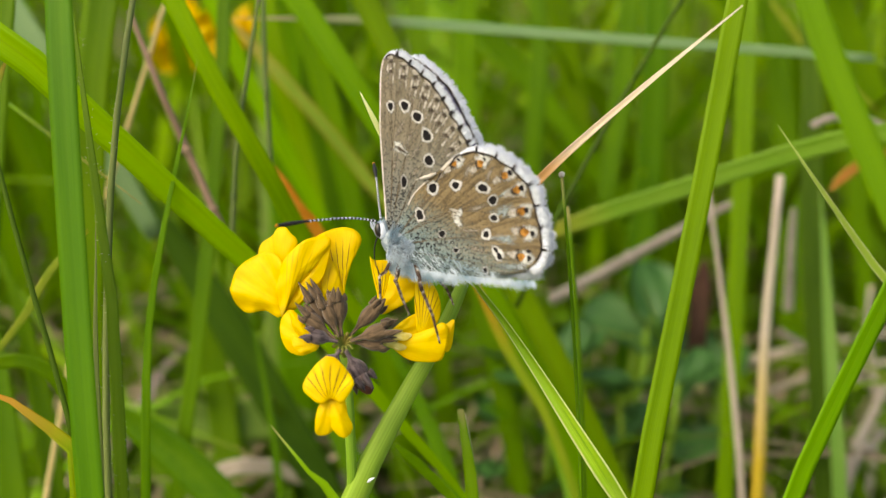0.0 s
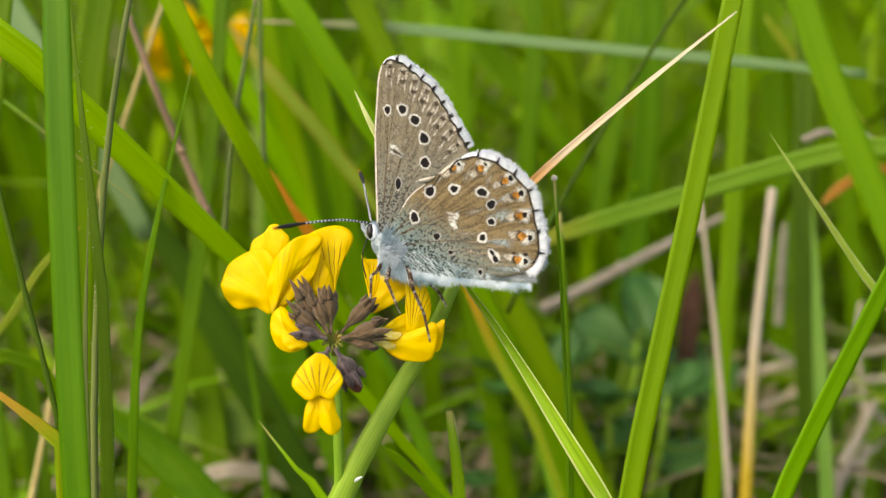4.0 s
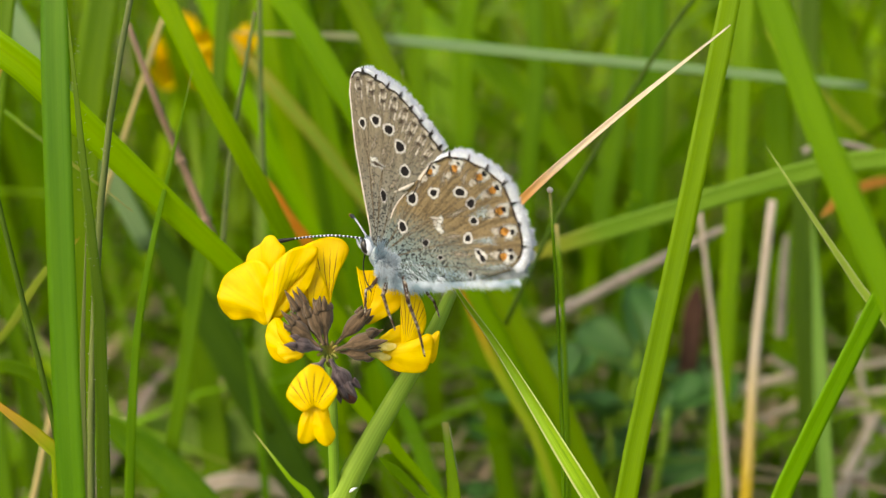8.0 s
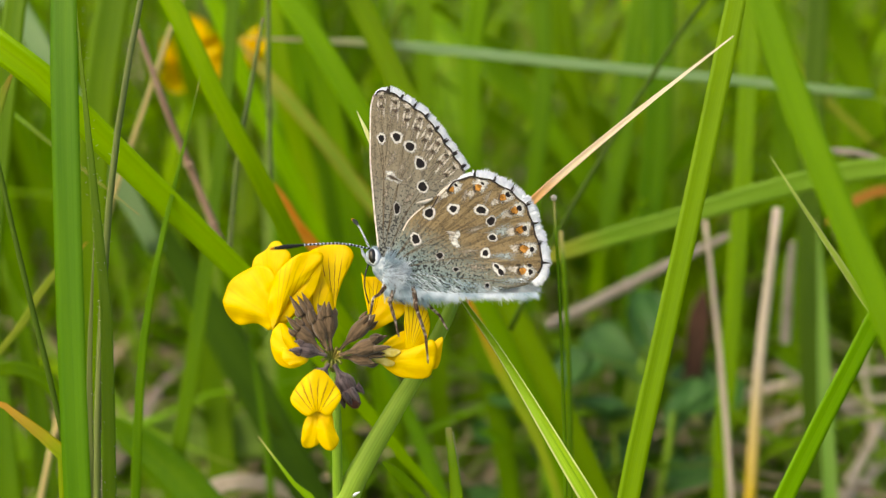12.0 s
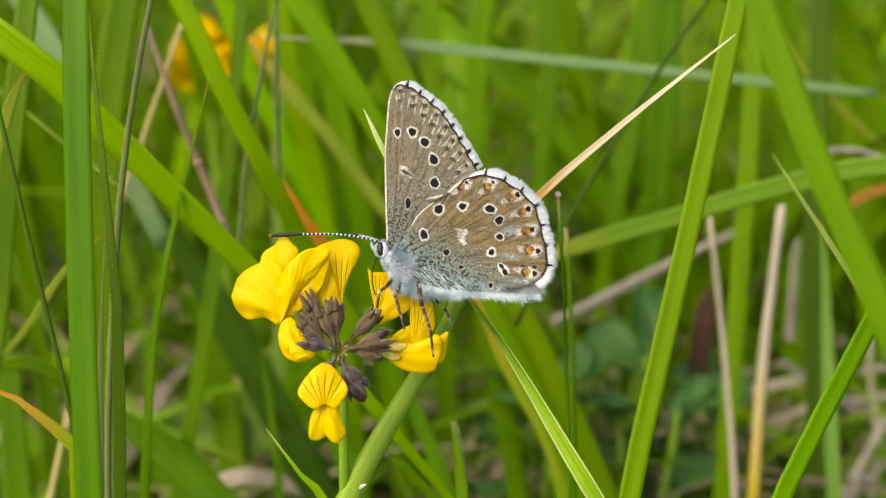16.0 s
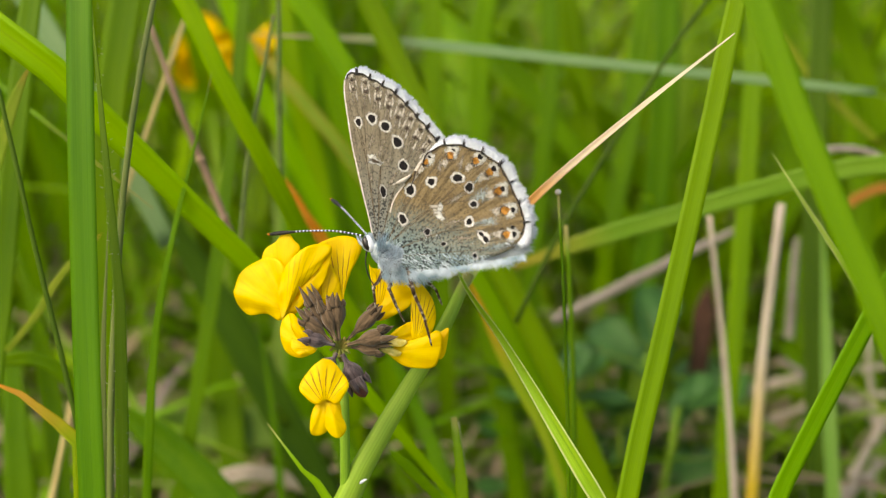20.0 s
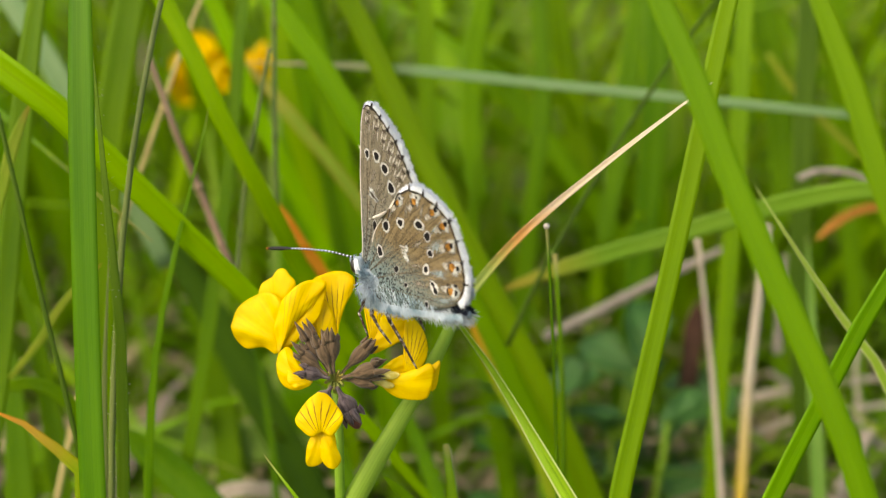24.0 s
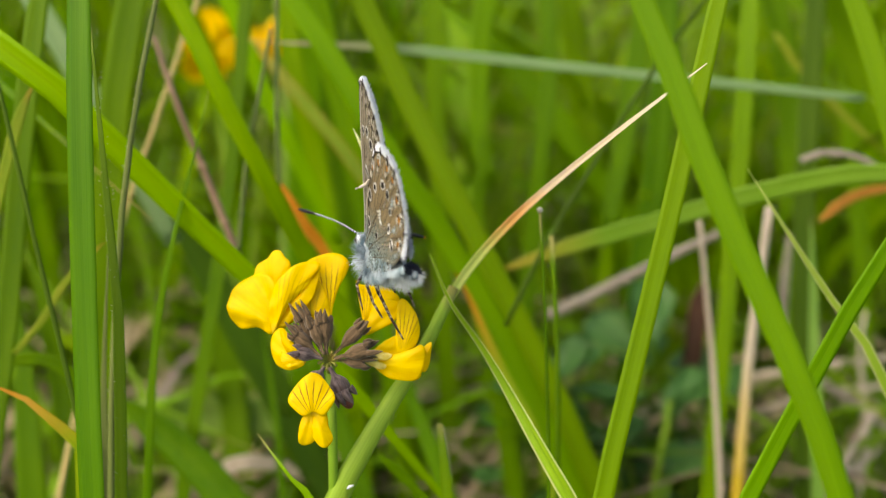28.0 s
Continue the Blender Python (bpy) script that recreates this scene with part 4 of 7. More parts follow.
grass_blade("upright soft green blade", GREEN, 0.00431, "gu", (0.0290, 0.0809, -0.0020), (0.0304, 0.0842, 0.0306), (0.0329, 0.0897, 0.0612), (0.0357, 0.0960, 0.0871), (0.0366, 0.1004, 0.1052), (0.0368, 0.1049, 0.1174), (0.0372, 0.1151, 0.1416))
grass_blade("upright soft green blade", DEEP, 0.00294, "gu", (0.0572, 0.0502, -0.0020), (0.0564, 0.0537, 0.0284), (0.0550, 0.0594, 0.0568), (0.0536, 0.0655, 0.0793), (0.0537, 0.0720, 0.1003), (0.0545, 0.0795, 0.1209), (0.0556, 0.0898, 0.1451))
grass_blade("upright greyish green blade", TEAL, 0.00205, "g", (0.0566, 0.0380, -0.0020), (0.0560, 0.0423, 0.0267), (0.0549, 0.0496, 0.0534), (0.0541, 0.0550, 0.0682), (0.0535, 0.0604, 0.0831), (0.0530, 0.0637, 0.0920))
grass_blade("yellowish blade slanting far behind", LIME, 0.00330, "", (0.0337, 0.1003, 0.0757), (0.0208, 0.1032, 0.0925), (0.0110, 0.1054, 0.1042), (0.0029, 0.1056, 0.1136))
grass_blade("orange brown dying blade", DULLRUST, 0.00135, "", (0.0625, 0.0604, 0.0975), (0.0587, 0.0601, 0.0968), (0.0556, 0.0596, 0.0953), (0.0525, 0.0587, 0.0928))
grass_blade("green blade slanting down", GREEN, 0.00392, "g", (0.0311, 0.0018, -0.0020), (0.0260, 0.0185, 0.0295), (0.0173, 0.0463, 0.0590), (0.0141, 0.0568, 0.0673), (0.0092, 0.0580, 0.0764), (0.0051, 0.0586, 0.0838))
grass_blade("upright soft green blade", GREEN, 0.00262, "gu", (0.0106, 0.0741, -0.0020), (0.0124, 0.0782, 0.0461), (0.0155, 0.0851, 0.0923), (0.0167, 0.0876, 0.1051), (0.0159, 0.0907, 0.1194), (0.0143, 0.0969, 0.1447))
grass_blade("upright soft green blade", LIME, 0.00294, "gu", (0.0023, 0.0791, -0.0020), (0.0013, 0.0838, 0.0404), (-0.0004, 0.0915, 0.0807), (-0.0015, 0.0965, 0.1004), (-0.0020, 0.1008, 0.1180), (-0.0029, 0.1079, 0.1431))
grass_blade("broad soft green blade", LIME, 0.00549, "gu", (-0.0218, 0.0727, -0.0020), (-0.0221, 0.0762, 0.0273), (-0.0227, 0.0820, 0.0546), (-0.0233, 0.0896, 0.0814), (-0.0227, 0.0955, 0.1034), (-0.0220, 0.0988, 0.1182), (-0.0206, 0.1052, 0.1435))
grass_blade("soft green blade standing behind", GREEN, 0.00381, "gu", (-0.0124, 0.0903, -0.0020), (-0.0138, 0.0931, 0.0342), (-0.0160, 0.0976, 0.0683), (-0.0185, 0.1028, 0.0970), (-0.0208, 0.1049, 0.1174), (-0.0242, 0.1079, 0.1430))
grass_blade("drooping green leaf at the back", GREEN, 0.00381, "gu", (0.1013, 0.1020, -0.0020), (0.0919, 0.1035, 0.0456), (0.0764, 0.1060, 0.0912), (0.0681, 0.1073, 0.1095), (0.0618, 0.1055, 0.1191), (0.0456, 0.1008, 0.1399))
grass_blade("orange dead leaf tip behind", RUST, 0.00235, "", (0.0380, 0.1327, 0.1061), (0.0375, 0.1341, 0.1102), (0.0369, 0.1356, 0.1142))
grass_stem("pale straw leaning over the soil", DRY, 0.00175, "g", (-0.0192, 0.1066, -0.0020), (0.0047, 0.1021, 0.0229), (0.0445, 0.0948, 0.0459), (0.0601, 0.0919, 0.0526), (0.0796, 0.0884, 0.0577))
grass_stem("pale straw leaning over the soil", DRY, 0.00146, "g", (0.0109, 0.1019, -0.0020), (0.0265, 0.0986, 0.0206), (0.0525, 0.0931, 0.0412), (0.0649, 0.0904, 0.0486), (0.0796, 0.0868, 0.0532))
grass_stem("grey straw leaning over the soil", DRYGREY, 0.00171, "g", (0.1286, 0.0396, -0.0020), (0.1088, 0.0545, 0.0238), (0.0758, 0.0794, 0.0476), (0.0662, 0.0866, 0.0527), (0.0581, 0.0931, 0.0560))
grass_stem("pale straw leaning over the soil", DRY, 0.00199, "g", (0.0229, 0.0249, -0.0020), (0.0370, 0.0405, 0.0209), (0.0605, 0.0667, 0.0417), (0.0666, 0.0735, 0.0458), (0.0734, 0.0810, 0.0520))
grass_blade("brown dead leaf hanging low", BROWN, 0.00300, "", (0.0416, 0.0828, 0.0562), (0.0424, 0.0842, 0.0605), (0.0429, 0.0861, 0.0659), (0.0440, 0.0883, 0.0720))
grass_stem("grey dead seed stalk upright", DRYGREY, 0.00141, "", (0.0543, 0.0760, 0.0674), (0.0548, 0.0790, 0.0757), (0.0554, 0.0814, 0.0823))
grass_stem("pale grey straw bent across", DRYGREY, 0.00097, "", (0.0487, 0.0568, 0.1024), (0.0517, 0.0572, 0.1033), (0.0562, 0.0570, 0.1029), (0.0606, 0.0562, 0.1007))
grass_blade("bright blade leaning behind the insect", LIME, 0.00287, "g", (0.0170, 0.0587, -0.0020), (0.0144, 0.0617, 0.0283), (0.0100, 0.0667, 0.0566), (0.0065, 0.0708, 0.0735), (0.0055, 0.0743, 0.0919), (0.0080, 0.0797, 0.1069))
grass_blade("bright blade leaning far behind", LIME, 0.00394, "u", (0.0275, 0.1081, 0.0824), (0.0243, 0.1113, 0.0970), (0.0221, 0.1133, 0.1085), (0.0211, 0.1150, 0.1160), (0.0169, 0.1214, 0.1410))
grass_blade("soft green blade leaning aside", GREEN, 0.00334, "u", (0.0275, 0.0909, 0.0790), (0.0303, 0.0963, 0.0938), (0.0321, 0.1010, 0.1069), (0.0335, 0.1049, 0.1174), (0.0372, 0.1150, 0.1414))
grass_blade("soft green blade leaning back", LIME, 0.00344, "u", (0.0069, 0.0889, 0.0883), (0.0055, 0.0936, 0.1011), (0.0060, 0.0973, 0.1113), (0.0071, 0.0998, 0.1181), (0.0115, 0.1099, 0.1420))
grass_blade("soft green blade at the back", GREEN, 0.00464, "gu", (0.0701, 0.1084, -0.0020), (0.0689, 0.1124, 0.0345), (0.0668, 0.1192, 0.0690), (0.0652, 0.1245, 0.0896), (0.0631, 0.1276, 0.1039), (0.0602, 0.1302, 0.1139), (0.0521, 0.1374, 0.1378))
grass_blade("soft green blade at the back", LIME, 0.00336, "gu", (0.0806, 0.0938, -0.0020), (0.0783, 0.0980, 0.0370), (0.0745, 0.1050, 0.0740), (0.0718, 0.1099, 0.0933), (0.0705, 0.1136, 0.1064), (0.0706, 0.1160, 0.1158), (0.0711, 0.1233, 0.1409))
grass_blade("thin yellowish blade slanting down", OLIVEDULL, 0.00099, "", (0.0526, 0.0923, 0.1122), (0.0570, 0.0902, 0.1064), (0.0632, 0.0881, 0.1006), (0.0711, 0.0857, 0.0939))
grass_blade("soft green blade low at the side", SHADE, 0.00386, "g", (-0.0521, 0.0281, -0.0020), (-0.0533, 0.0329, 0.0294), (-0.0553, 0.0410, 0.0588), (-0.0560, 0.0440, 0.0672), (-0.0567, 0.0476, 0.0770), (-0.0582, 0.0506, 0.0853))
grass_blade("soft green blade low at the side", GREEN, 0.00304, "g", (-0.0475, 0.0333, -0.0020), (-0.0491, 0.0380, 0.0288), (-0.0516, 0.0458, 0.0575), (-0.0532, 0.0505, 0.0705), (-0.0548, 0.0524, 0.0814), (-0.0575, 0.0548, 0.0909))
grass_blade("dull green blade deep in the grass", GREEN, 0.00403, "g", (-0.0290, 0.0579, -0.0020), (-0.0301, 0.0615, 0.0221), (-0.0321, 0.0676, 0.0442), (-0.0339, 0.0730, 0.0591), (-0.0370, 0.0766, 0.0748), (-0.0392, 0.0789, 0.0869))
grass_blade("bright green blade deep in the grass", LIME, 0.00366, "g", (0.0010, 0.0708, -0.0020), (-0.0009, 0.0728, 0.0194), (-0.0041, 0.0763, 0.0389), (-0.0077, 0.0802, 0.0555), (-0.0113, 0.0827, 0.0684), (-0.0166, 0.0852, 0.0810))
grass_stem("pale straw among the green blades", DRY, 0.00130, "g", (0.0672, 0.0675, -0.0020), (0.0683, 0.0706, 0.0186), (0.0702, 0.0756, 0.0371), (0.0716, 0.0794, 0.0476), (0.0702, 0.0839, 0.0598), (0.0709, 0.0864, 0.0668))
grass_blade("pale withered leaf near the soil", DRYGREY, 0.00300, "g", (0.0349, 0.0579, -0.0020), (0.0455, 0.0615, 0.0221), (0.0632, 0.0676, 0.0442), (0.0667, 0.0688, 0.0475), (0.0711, 0.0700, 0.0508))
grass_blade("pale withered leaf near the soil", DRYGREY, 0.00223, "g", (-0.0367, 0.0536, -0.0020), (-0.0276, 0.0577, 0.0255), (-0.0124, 0.0647, 0.0509), (-0.0098, 0.0659, 0.0541), (-0.0072, 0.0670, 0.0574))
grass_blade("pale withered leaf near the soil", DRYGREY, 0.00279, "g", (-0.0720, 0.0701, -0.0020), (-0.0622, 0.0745, 0.0273), (-0.0459, 0.0820, 0.0546), (-0.0431, 0.0833, 0.0581), (-0.0403, 0.0842, 0.0607))
grass_blade("bright blade standing in the sun", SUNLIT, 0.00286, "gu", (-0.0092, 0.0644, -0.0020), (-0.0120, 0.0684, 0.0396), (-0.0167, 0.0750, 0.0791), (-0.0190, 0.0783, 0.0942), (-0.0221, 0.0797, 0.1069), (-0.0243, 0.0826, 0.1205), (-0.0290, 0.0886, 0.1455))
grass_blade("bright blade standing in the sun", SUNLIT, 0.00330, "gu", (-0.0020, 0.0687, -0.0020), (-0.0057, 0.0733, 0.0403), (-0.0118, 0.0808, 0.0807), (-0.0156, 0.0855, 0.0994), (-0.0189, 0.0883, 0.1129), (-0.0205, 0.0897, 0.1195), (-0.0275, 0.0955, 0.1441))
grass_blade("bright yellow green blade aslant", SUNLIT, 0.00223, "u", (-0.0149, 0.0667, 0.0858), (-0.0211, 0.0683, 0.0988), (-0.0260, 0.0699, 0.1090), (-0.0299, 0.0716, 0.1197), (-0.0403, 0.0762, 0.1435))
grass_blade("soft green blade low behind", GREEN, 0.00292, "g", (0.0004, 0.0431, -0.0020), (-0.0041, 0.0474, 0.0261), (-0.0117, 0.0545, 0.0522), (-0.0149, 0.0576, 0.0606), (-0.0181, 0.0603, 0.0710), (-0.0197, 0.0636, 0.0801))
grass_blade("soft green blade low behind", GREEN, 0.00229, "g", (0.0146, 0.0335, -0.0020), (0.0093, 0.0383, 0.0295), (0.0005, 0.0463, 0.0590), (-0.0030, 0.0495, 0.0676), (-0.0064, 0.0512, 0.0752), (-0.0110, 0.0538, 0.0824))
grass_blade("pale thin blade low in the grass", GREEN, 0.00107, "g", (-0.0181, 0.0333, -0.0020), (-0.0195, 0.0380, 0.0288), (-0.0218, 0.0458, 0.0575), (-0.0227, 0.0490, 0.0662), (-0.0241, 0.0521, 0.0748), (-0.0252, 0.0542, 0.0806))
grass_stem("pale downy dead stalk near the soil", DRYGREY, 0.00130, "g", (0.0474, 0.0429, -0.0020), (0.0514, 0.0470, 0.0253), (0.0582, 0.0540, 0.0507), (0.0598, 0.0556, 0.0553), (0.0624, 0.0582, 0.0593))


def leaning_grass():
    """The stout stalk under the flower with its dried leaf and its folded leaf."""
    root = tagged(new("grass_plant"), "stout green grass stalk with one dried leaf and one folded leaf", "grass")
    root.location = (0.00237, 0.00568, 0.10514)
    o = np.array(root.location)
    loc = lambda *ps: [tuple(np.array(p) - o) for p in ps]
    v, f, u = tube(loc((-0.02164, -0.00208, -0.00200), (-0.0195, -0.0050, 0.030), (-0.0150, -0.0070, 0.060), (-0.00964, -0.00608, 0.08451), (-0.00467, -0.00243, 0.09455), (-0.00071, 0.00114, 0.09999), (0.00247, 0.00575, 0.10533)), [0.00150, 0.00148, 0.00142, 0.00125, 0.00050], 30, 14, 0.8)
    part("stalk", to_mesh("stalk", v, f, [STEM], u), root)
    v, f, u = ribbon(loc((0.00196, 0.00540, 0.10436), (0.00433, 0.00660, 0.10765), (0.00869, 0.00684, 0.11270), (0.01540, 0.00462, 0.11978), (0.02381, 0.00132, 0.12825)), 0.00092, 34, 0.8, face=(0.25, -0.75, 0.75), twist=0.9, base=1.0, tip_from=0.02, tip_width=0.12)
    dry = part("dry_leaf", to_mesh("dry_leaf", v, f, [DRYLEAF], u), root, "straw coloured dried grass leaf")
    v, f, u = ribbon(loc((0.00020, 0.00480, 0.10920), (0.00168, 0.00360, 0.10595), (0.00282, 0.00290, 0.10410), (0.00506, 0.00209, 0.10111), (0.00749, -0.00062, 0.09806), (0.01063, -0.00476, 0.09399), (0.01352, -0.00733, 0.08986), (0.01719, -0.00940, 0.08418)), 0.0015, 34, 0.55, face=(-0.5, -0.8, 0.3), twist=0.4, base=0.12, tip_from=0.75)
    fold = part("folded_leaf", to_mesh("folded_leaf", v, f, [FOLDED], u), root, "green folded grass leaf with pale edges")
    v, f, u = ribbon(loc((0.00020, 0.00480, 0.10920), (0.00168, 0.00360, 0.10595), (0.00282, 0.00290, 0.10410), (0.00506, 0.00209, 0.10111), (0.00749, -0.00062, 0.09806), (0.01063, -0.00476, 0.09399), (0.01352, -0.00733, 0.08986), (0.01719, -0.00940, 0.08418)), 0.0015, 34, 0.55, face=(-0.5, -0.8, 0.3), twist=0.4, base=0.12, tip_from=0.75, mid=True, thick=0.0003)
    part("midrib", to_mesh("midrib", v, f, [FOLDED], u), fold)
    v, f, u = tube([(0, 0, 0), (0.0001, 0, 0.0005), (0.0003, 0, 0.0009)], [0.00004, 0.00016, 0.00012, 0.00003], 8, 8)
    fleck = part("white_fleck", to_mesh("white_fleck", v, f, [WHITE], u), root, "small white fleck on the stalk")
    fleck.location = tuple(np.array((-0.00704, -0.00582, 0.09022)) - o)
    fleck.rotation_euler = (0.3, 0.5, 0)
    return root, dry


leaning_plant, dry_leaf = leaning_grass()


# ---- the flower ----
def petal(length, width, cup, curl, base_w=0.18, notch=0.0, wave=0.0, power=0.75, thick=0.00009, nl=16, nw=13, end_from=0.62):
    """A petal from the origin along +z, its face towards -y. cup: edges bend forward; curl: tip bends back."""
    verts, uvs, faces = [], [], []
    for lay in (0, 1):
        for i in range(nl):
            s = i / (nl - 1)
            prof = base_w + (1 - base_w) * math.sin(math.pi * min(1, s ** power * 0.62) * 0.8) ** 1.2
            end = math.sqrt(max(0.0, 1 - max(0, (s - end_from) / (1 - end_from)) ** 2.2))
            for j in range(nw):
                x = 2 * j / (nw - 1) - 1
                w = width / 2 * prof * max(end, 0.02)
                z = length * (s - notch * math.exp(-(x / 0.3) ** 2) * s ** 6)
                y = -cup * x * x * w + curl * length * s * s + wave * width * 0.05 * math.sin(5 * x + 7 * s)
                edge = thick * (1 - 0.7 * x * x)
                verts.append((x * w, y + (edge if lay else 0), z))
                uvs.append((j / (nw - 1), s))
    n = nl * nw
    for i in range(nl - 1):
        for j in range(nw - 1):
            a = i * nw + j
            faces.append((a, a + 1, a + nw + 1, a + nw))
            faces.append((n + a, n + a + nw, n + a + nw + 1, n + a + 1))
    rim = [i * nw for i in range(nl)] + [(nl - 1) * nw + j for j in range(1, nw)] + [i * nw + nw - 1 for i in range(nl - 2, -1, -1)] + [j for j in range(nw - 2, 0, -1)]
    for a, b in zip(rim, rim[1:] + rim[:1]):
        faces.append((a, a + n, b + n, b))
    return verts, faces, uvs


def lobe(length, width, depth, bend=0.0, n=14, k=14):
    """A puffed, closed petal from the origin along +z."""
    verts, uvs, faces = [], [], []
    for i in range(n):
        s = i / (n - 1)
        r = 0.12 + 0.88 * math.sin(math.pi * (0.06 + 0.88 * s ** 0.85)) ** 0.75
        if i in (0, n - 1):
            r *= 0.35
        for j in range(k):
            q = 2 * math.pi * j / k
            y = math.sin(q) * r * depth / 2
            verts.append((math.cos(q) * r * width / 2, y + bend * length * s * s, length * s))
            uvs.append((0.5 + 0.5 * math.cos(q), s))
    for i in range(n - 1):
        for j in range(k):
            faces.append((i * k + j, i * k + (j + 1) % k, (i + 1) * k + (j + 1) % k, (i + 1) * k + j))
    faces.append(tuple(range(k - 1, -1, -1)))
    faces.append(tuple(range((n - 1) * k, n * k)))
    return verts, faces, uvs


MM = 0.001


def stand(u, v, w, turn, tilt=0.0, yaw=0.0):
    """A pose in the flower head: u right, v up, w forward in mm; turn: clockwise from upright, tilt: tip forward, yaw: about its length."""
    return pose(u * MM, -w * MM, v * MM) @ pose(0, 0, 0, 0, turn, 0) @ pose(0, 0, 0, tilt, 0, 0) @ pose(0, 0, 0, 0, 0, yaw)


def calyx(parent, u, v, w, turn, length, width, tilt=0, material=None, label=""):
    """Brown five-toothed cup on a short stalk, from the middle of the head outwards."""
    m = material or CALYX
    L, R = length * MM * 0.82, width * MM * 0.50
    r = random.Random(int(turn * 7 + length * 100))
    prof = [R * 0.22, R * 0.22, R * 0.30, R * 0.72, R, R * 1.02, R * 0.90]
    body = tube([(0, 0, 0), (0, 0, L * 0.4), (R * 0.1, 0, L * 0.78)], prof, 14, 14)
    body = ([(x * (1 + 0.10 * math.sin(5 * math.atan2(y, x + 1e-9))), y * (1 + 0.10 * math.sin(5 * math.atan2(y, x + 1e-9))), z) for x, y, z in body[0]], *body[1:])
    teeth = []
    for q in range(5):
        a, k = 2 * math.pi * q / 5 + 0.3 + r.uniform(-0.4, 0.4), r.uniform(0.84, 1.16)
        teeth.append(tube([(math.cos(a) * R * 0.75, math.sin(a) * R * 0.75, L * 0.76), (math.cos(a) * R * 0.92, math.sin(a) * R * 0.92, L * 0.86),
                           (math.cos(a) * R * 0.95 * k + r.uniform(-0.25, 0.25) * R, math.sin(a) * R * 0.95 * k, L * 1.03 * k)], [R * 0.46, R * 0.34, R * 0.04], 8, 6))
    b = part("calyx", to_mesh("calyx", *join(body, *teeth)[:2], [m]), parent, label)
    b.matrix_basis = stand(u, v, w, turn, tilt)
    return b


def put_petal(name, parent, shape, material, m, label=""):
    b = part(name, to_mesh(name, shape[0], shape[1], [material], shape[2]), parent, label)
    b.matrix_basis = m
    return b


def sheet(root, name, material, w, bulge, base, *ol, tilt=(0.0, 0.0), ripple=0.05, label=""):
    """A thin petal with a drawn outline (mm in the head's plane), swollen forward; its veins fan out from the base."""
    n, rings = 44, 9
    line = spline(list(ol) + [ol[0]], n + 1)[:-1]
    cu, cv = line.mean(axis=0)
    away = np.array((cu, cv)) - np.array(base)
    mid_a, far = math.atan2(away[0], away[1]), max(np.linalg.norm(line - np.array(base), axis=1))
    turn = lambda u, v: (math.atan2(u - base[0], v - base[1]) - mid_a + math.pi) % (2 * math.pi) - math.pi
    wide = max(abs(turn(*q)) for q in line if math.hypot(q[0] - base[0], q[1] - base[1]) > 0.5 * far)
    r = random.Random(name + str(ol[0]))
    ph = r.uniform(0, 6)
    vs, us, fs = [], [], []
    for lay in (0, 0.1):
        for k in range(rings + 1):
            q = k / rings
            for i in range(n if k else 1):
                u, v = cu + (line[i][0] - cu) * q, cv + (line[i][1] - cv) * q
                a = turn(u, v)
                rad = math.hypot(u - base[0], v - base[1]) / far
                f = w + bulge * 0.46 * (1 - q * q) + tilt[0] * (u - cu) + tilt[1] * (v - cv) + ripple * (1.8 * math.sin(5.5 * a + ph) + 0.9 * math.sin(13 * a + 2 * ph)) * rad * 1.5 + ripple * math.sin(7 * i / n * 6.28 + ph) * q ** 3 - lay * (1.1 - q)
                vs.append((u * MM, -f * MM, v * MM))
                us.append((0.5 + 0.47 * a / wide, rad))
    m = 1 + rings * n
    for o in (0, m):
        for i in range(n):
            j = (i + 1) % n
            fs.append((o, o + 1 + i, o + 1 + j) if o else (o, o + 1 + j, o + 1 + i))
            for k in range(rings - 1):
                p, q = o + 1 + k * n, o + 1 + (k + 1) * n
                fs.append((p + i, q + i, q + j, p + j) if o else (p + i, p + j, q + j, q + i))
    p, q = 1 + (rings - 1) * n, m + 1 + (rings - 1) * n
    for i in range(n):
        fs.append((p + i, p + (i + 1) % n, q + (i + 1) % n, q + i))
    return part(name, to_mesh(name, vs, fs, [material], us), root, label)


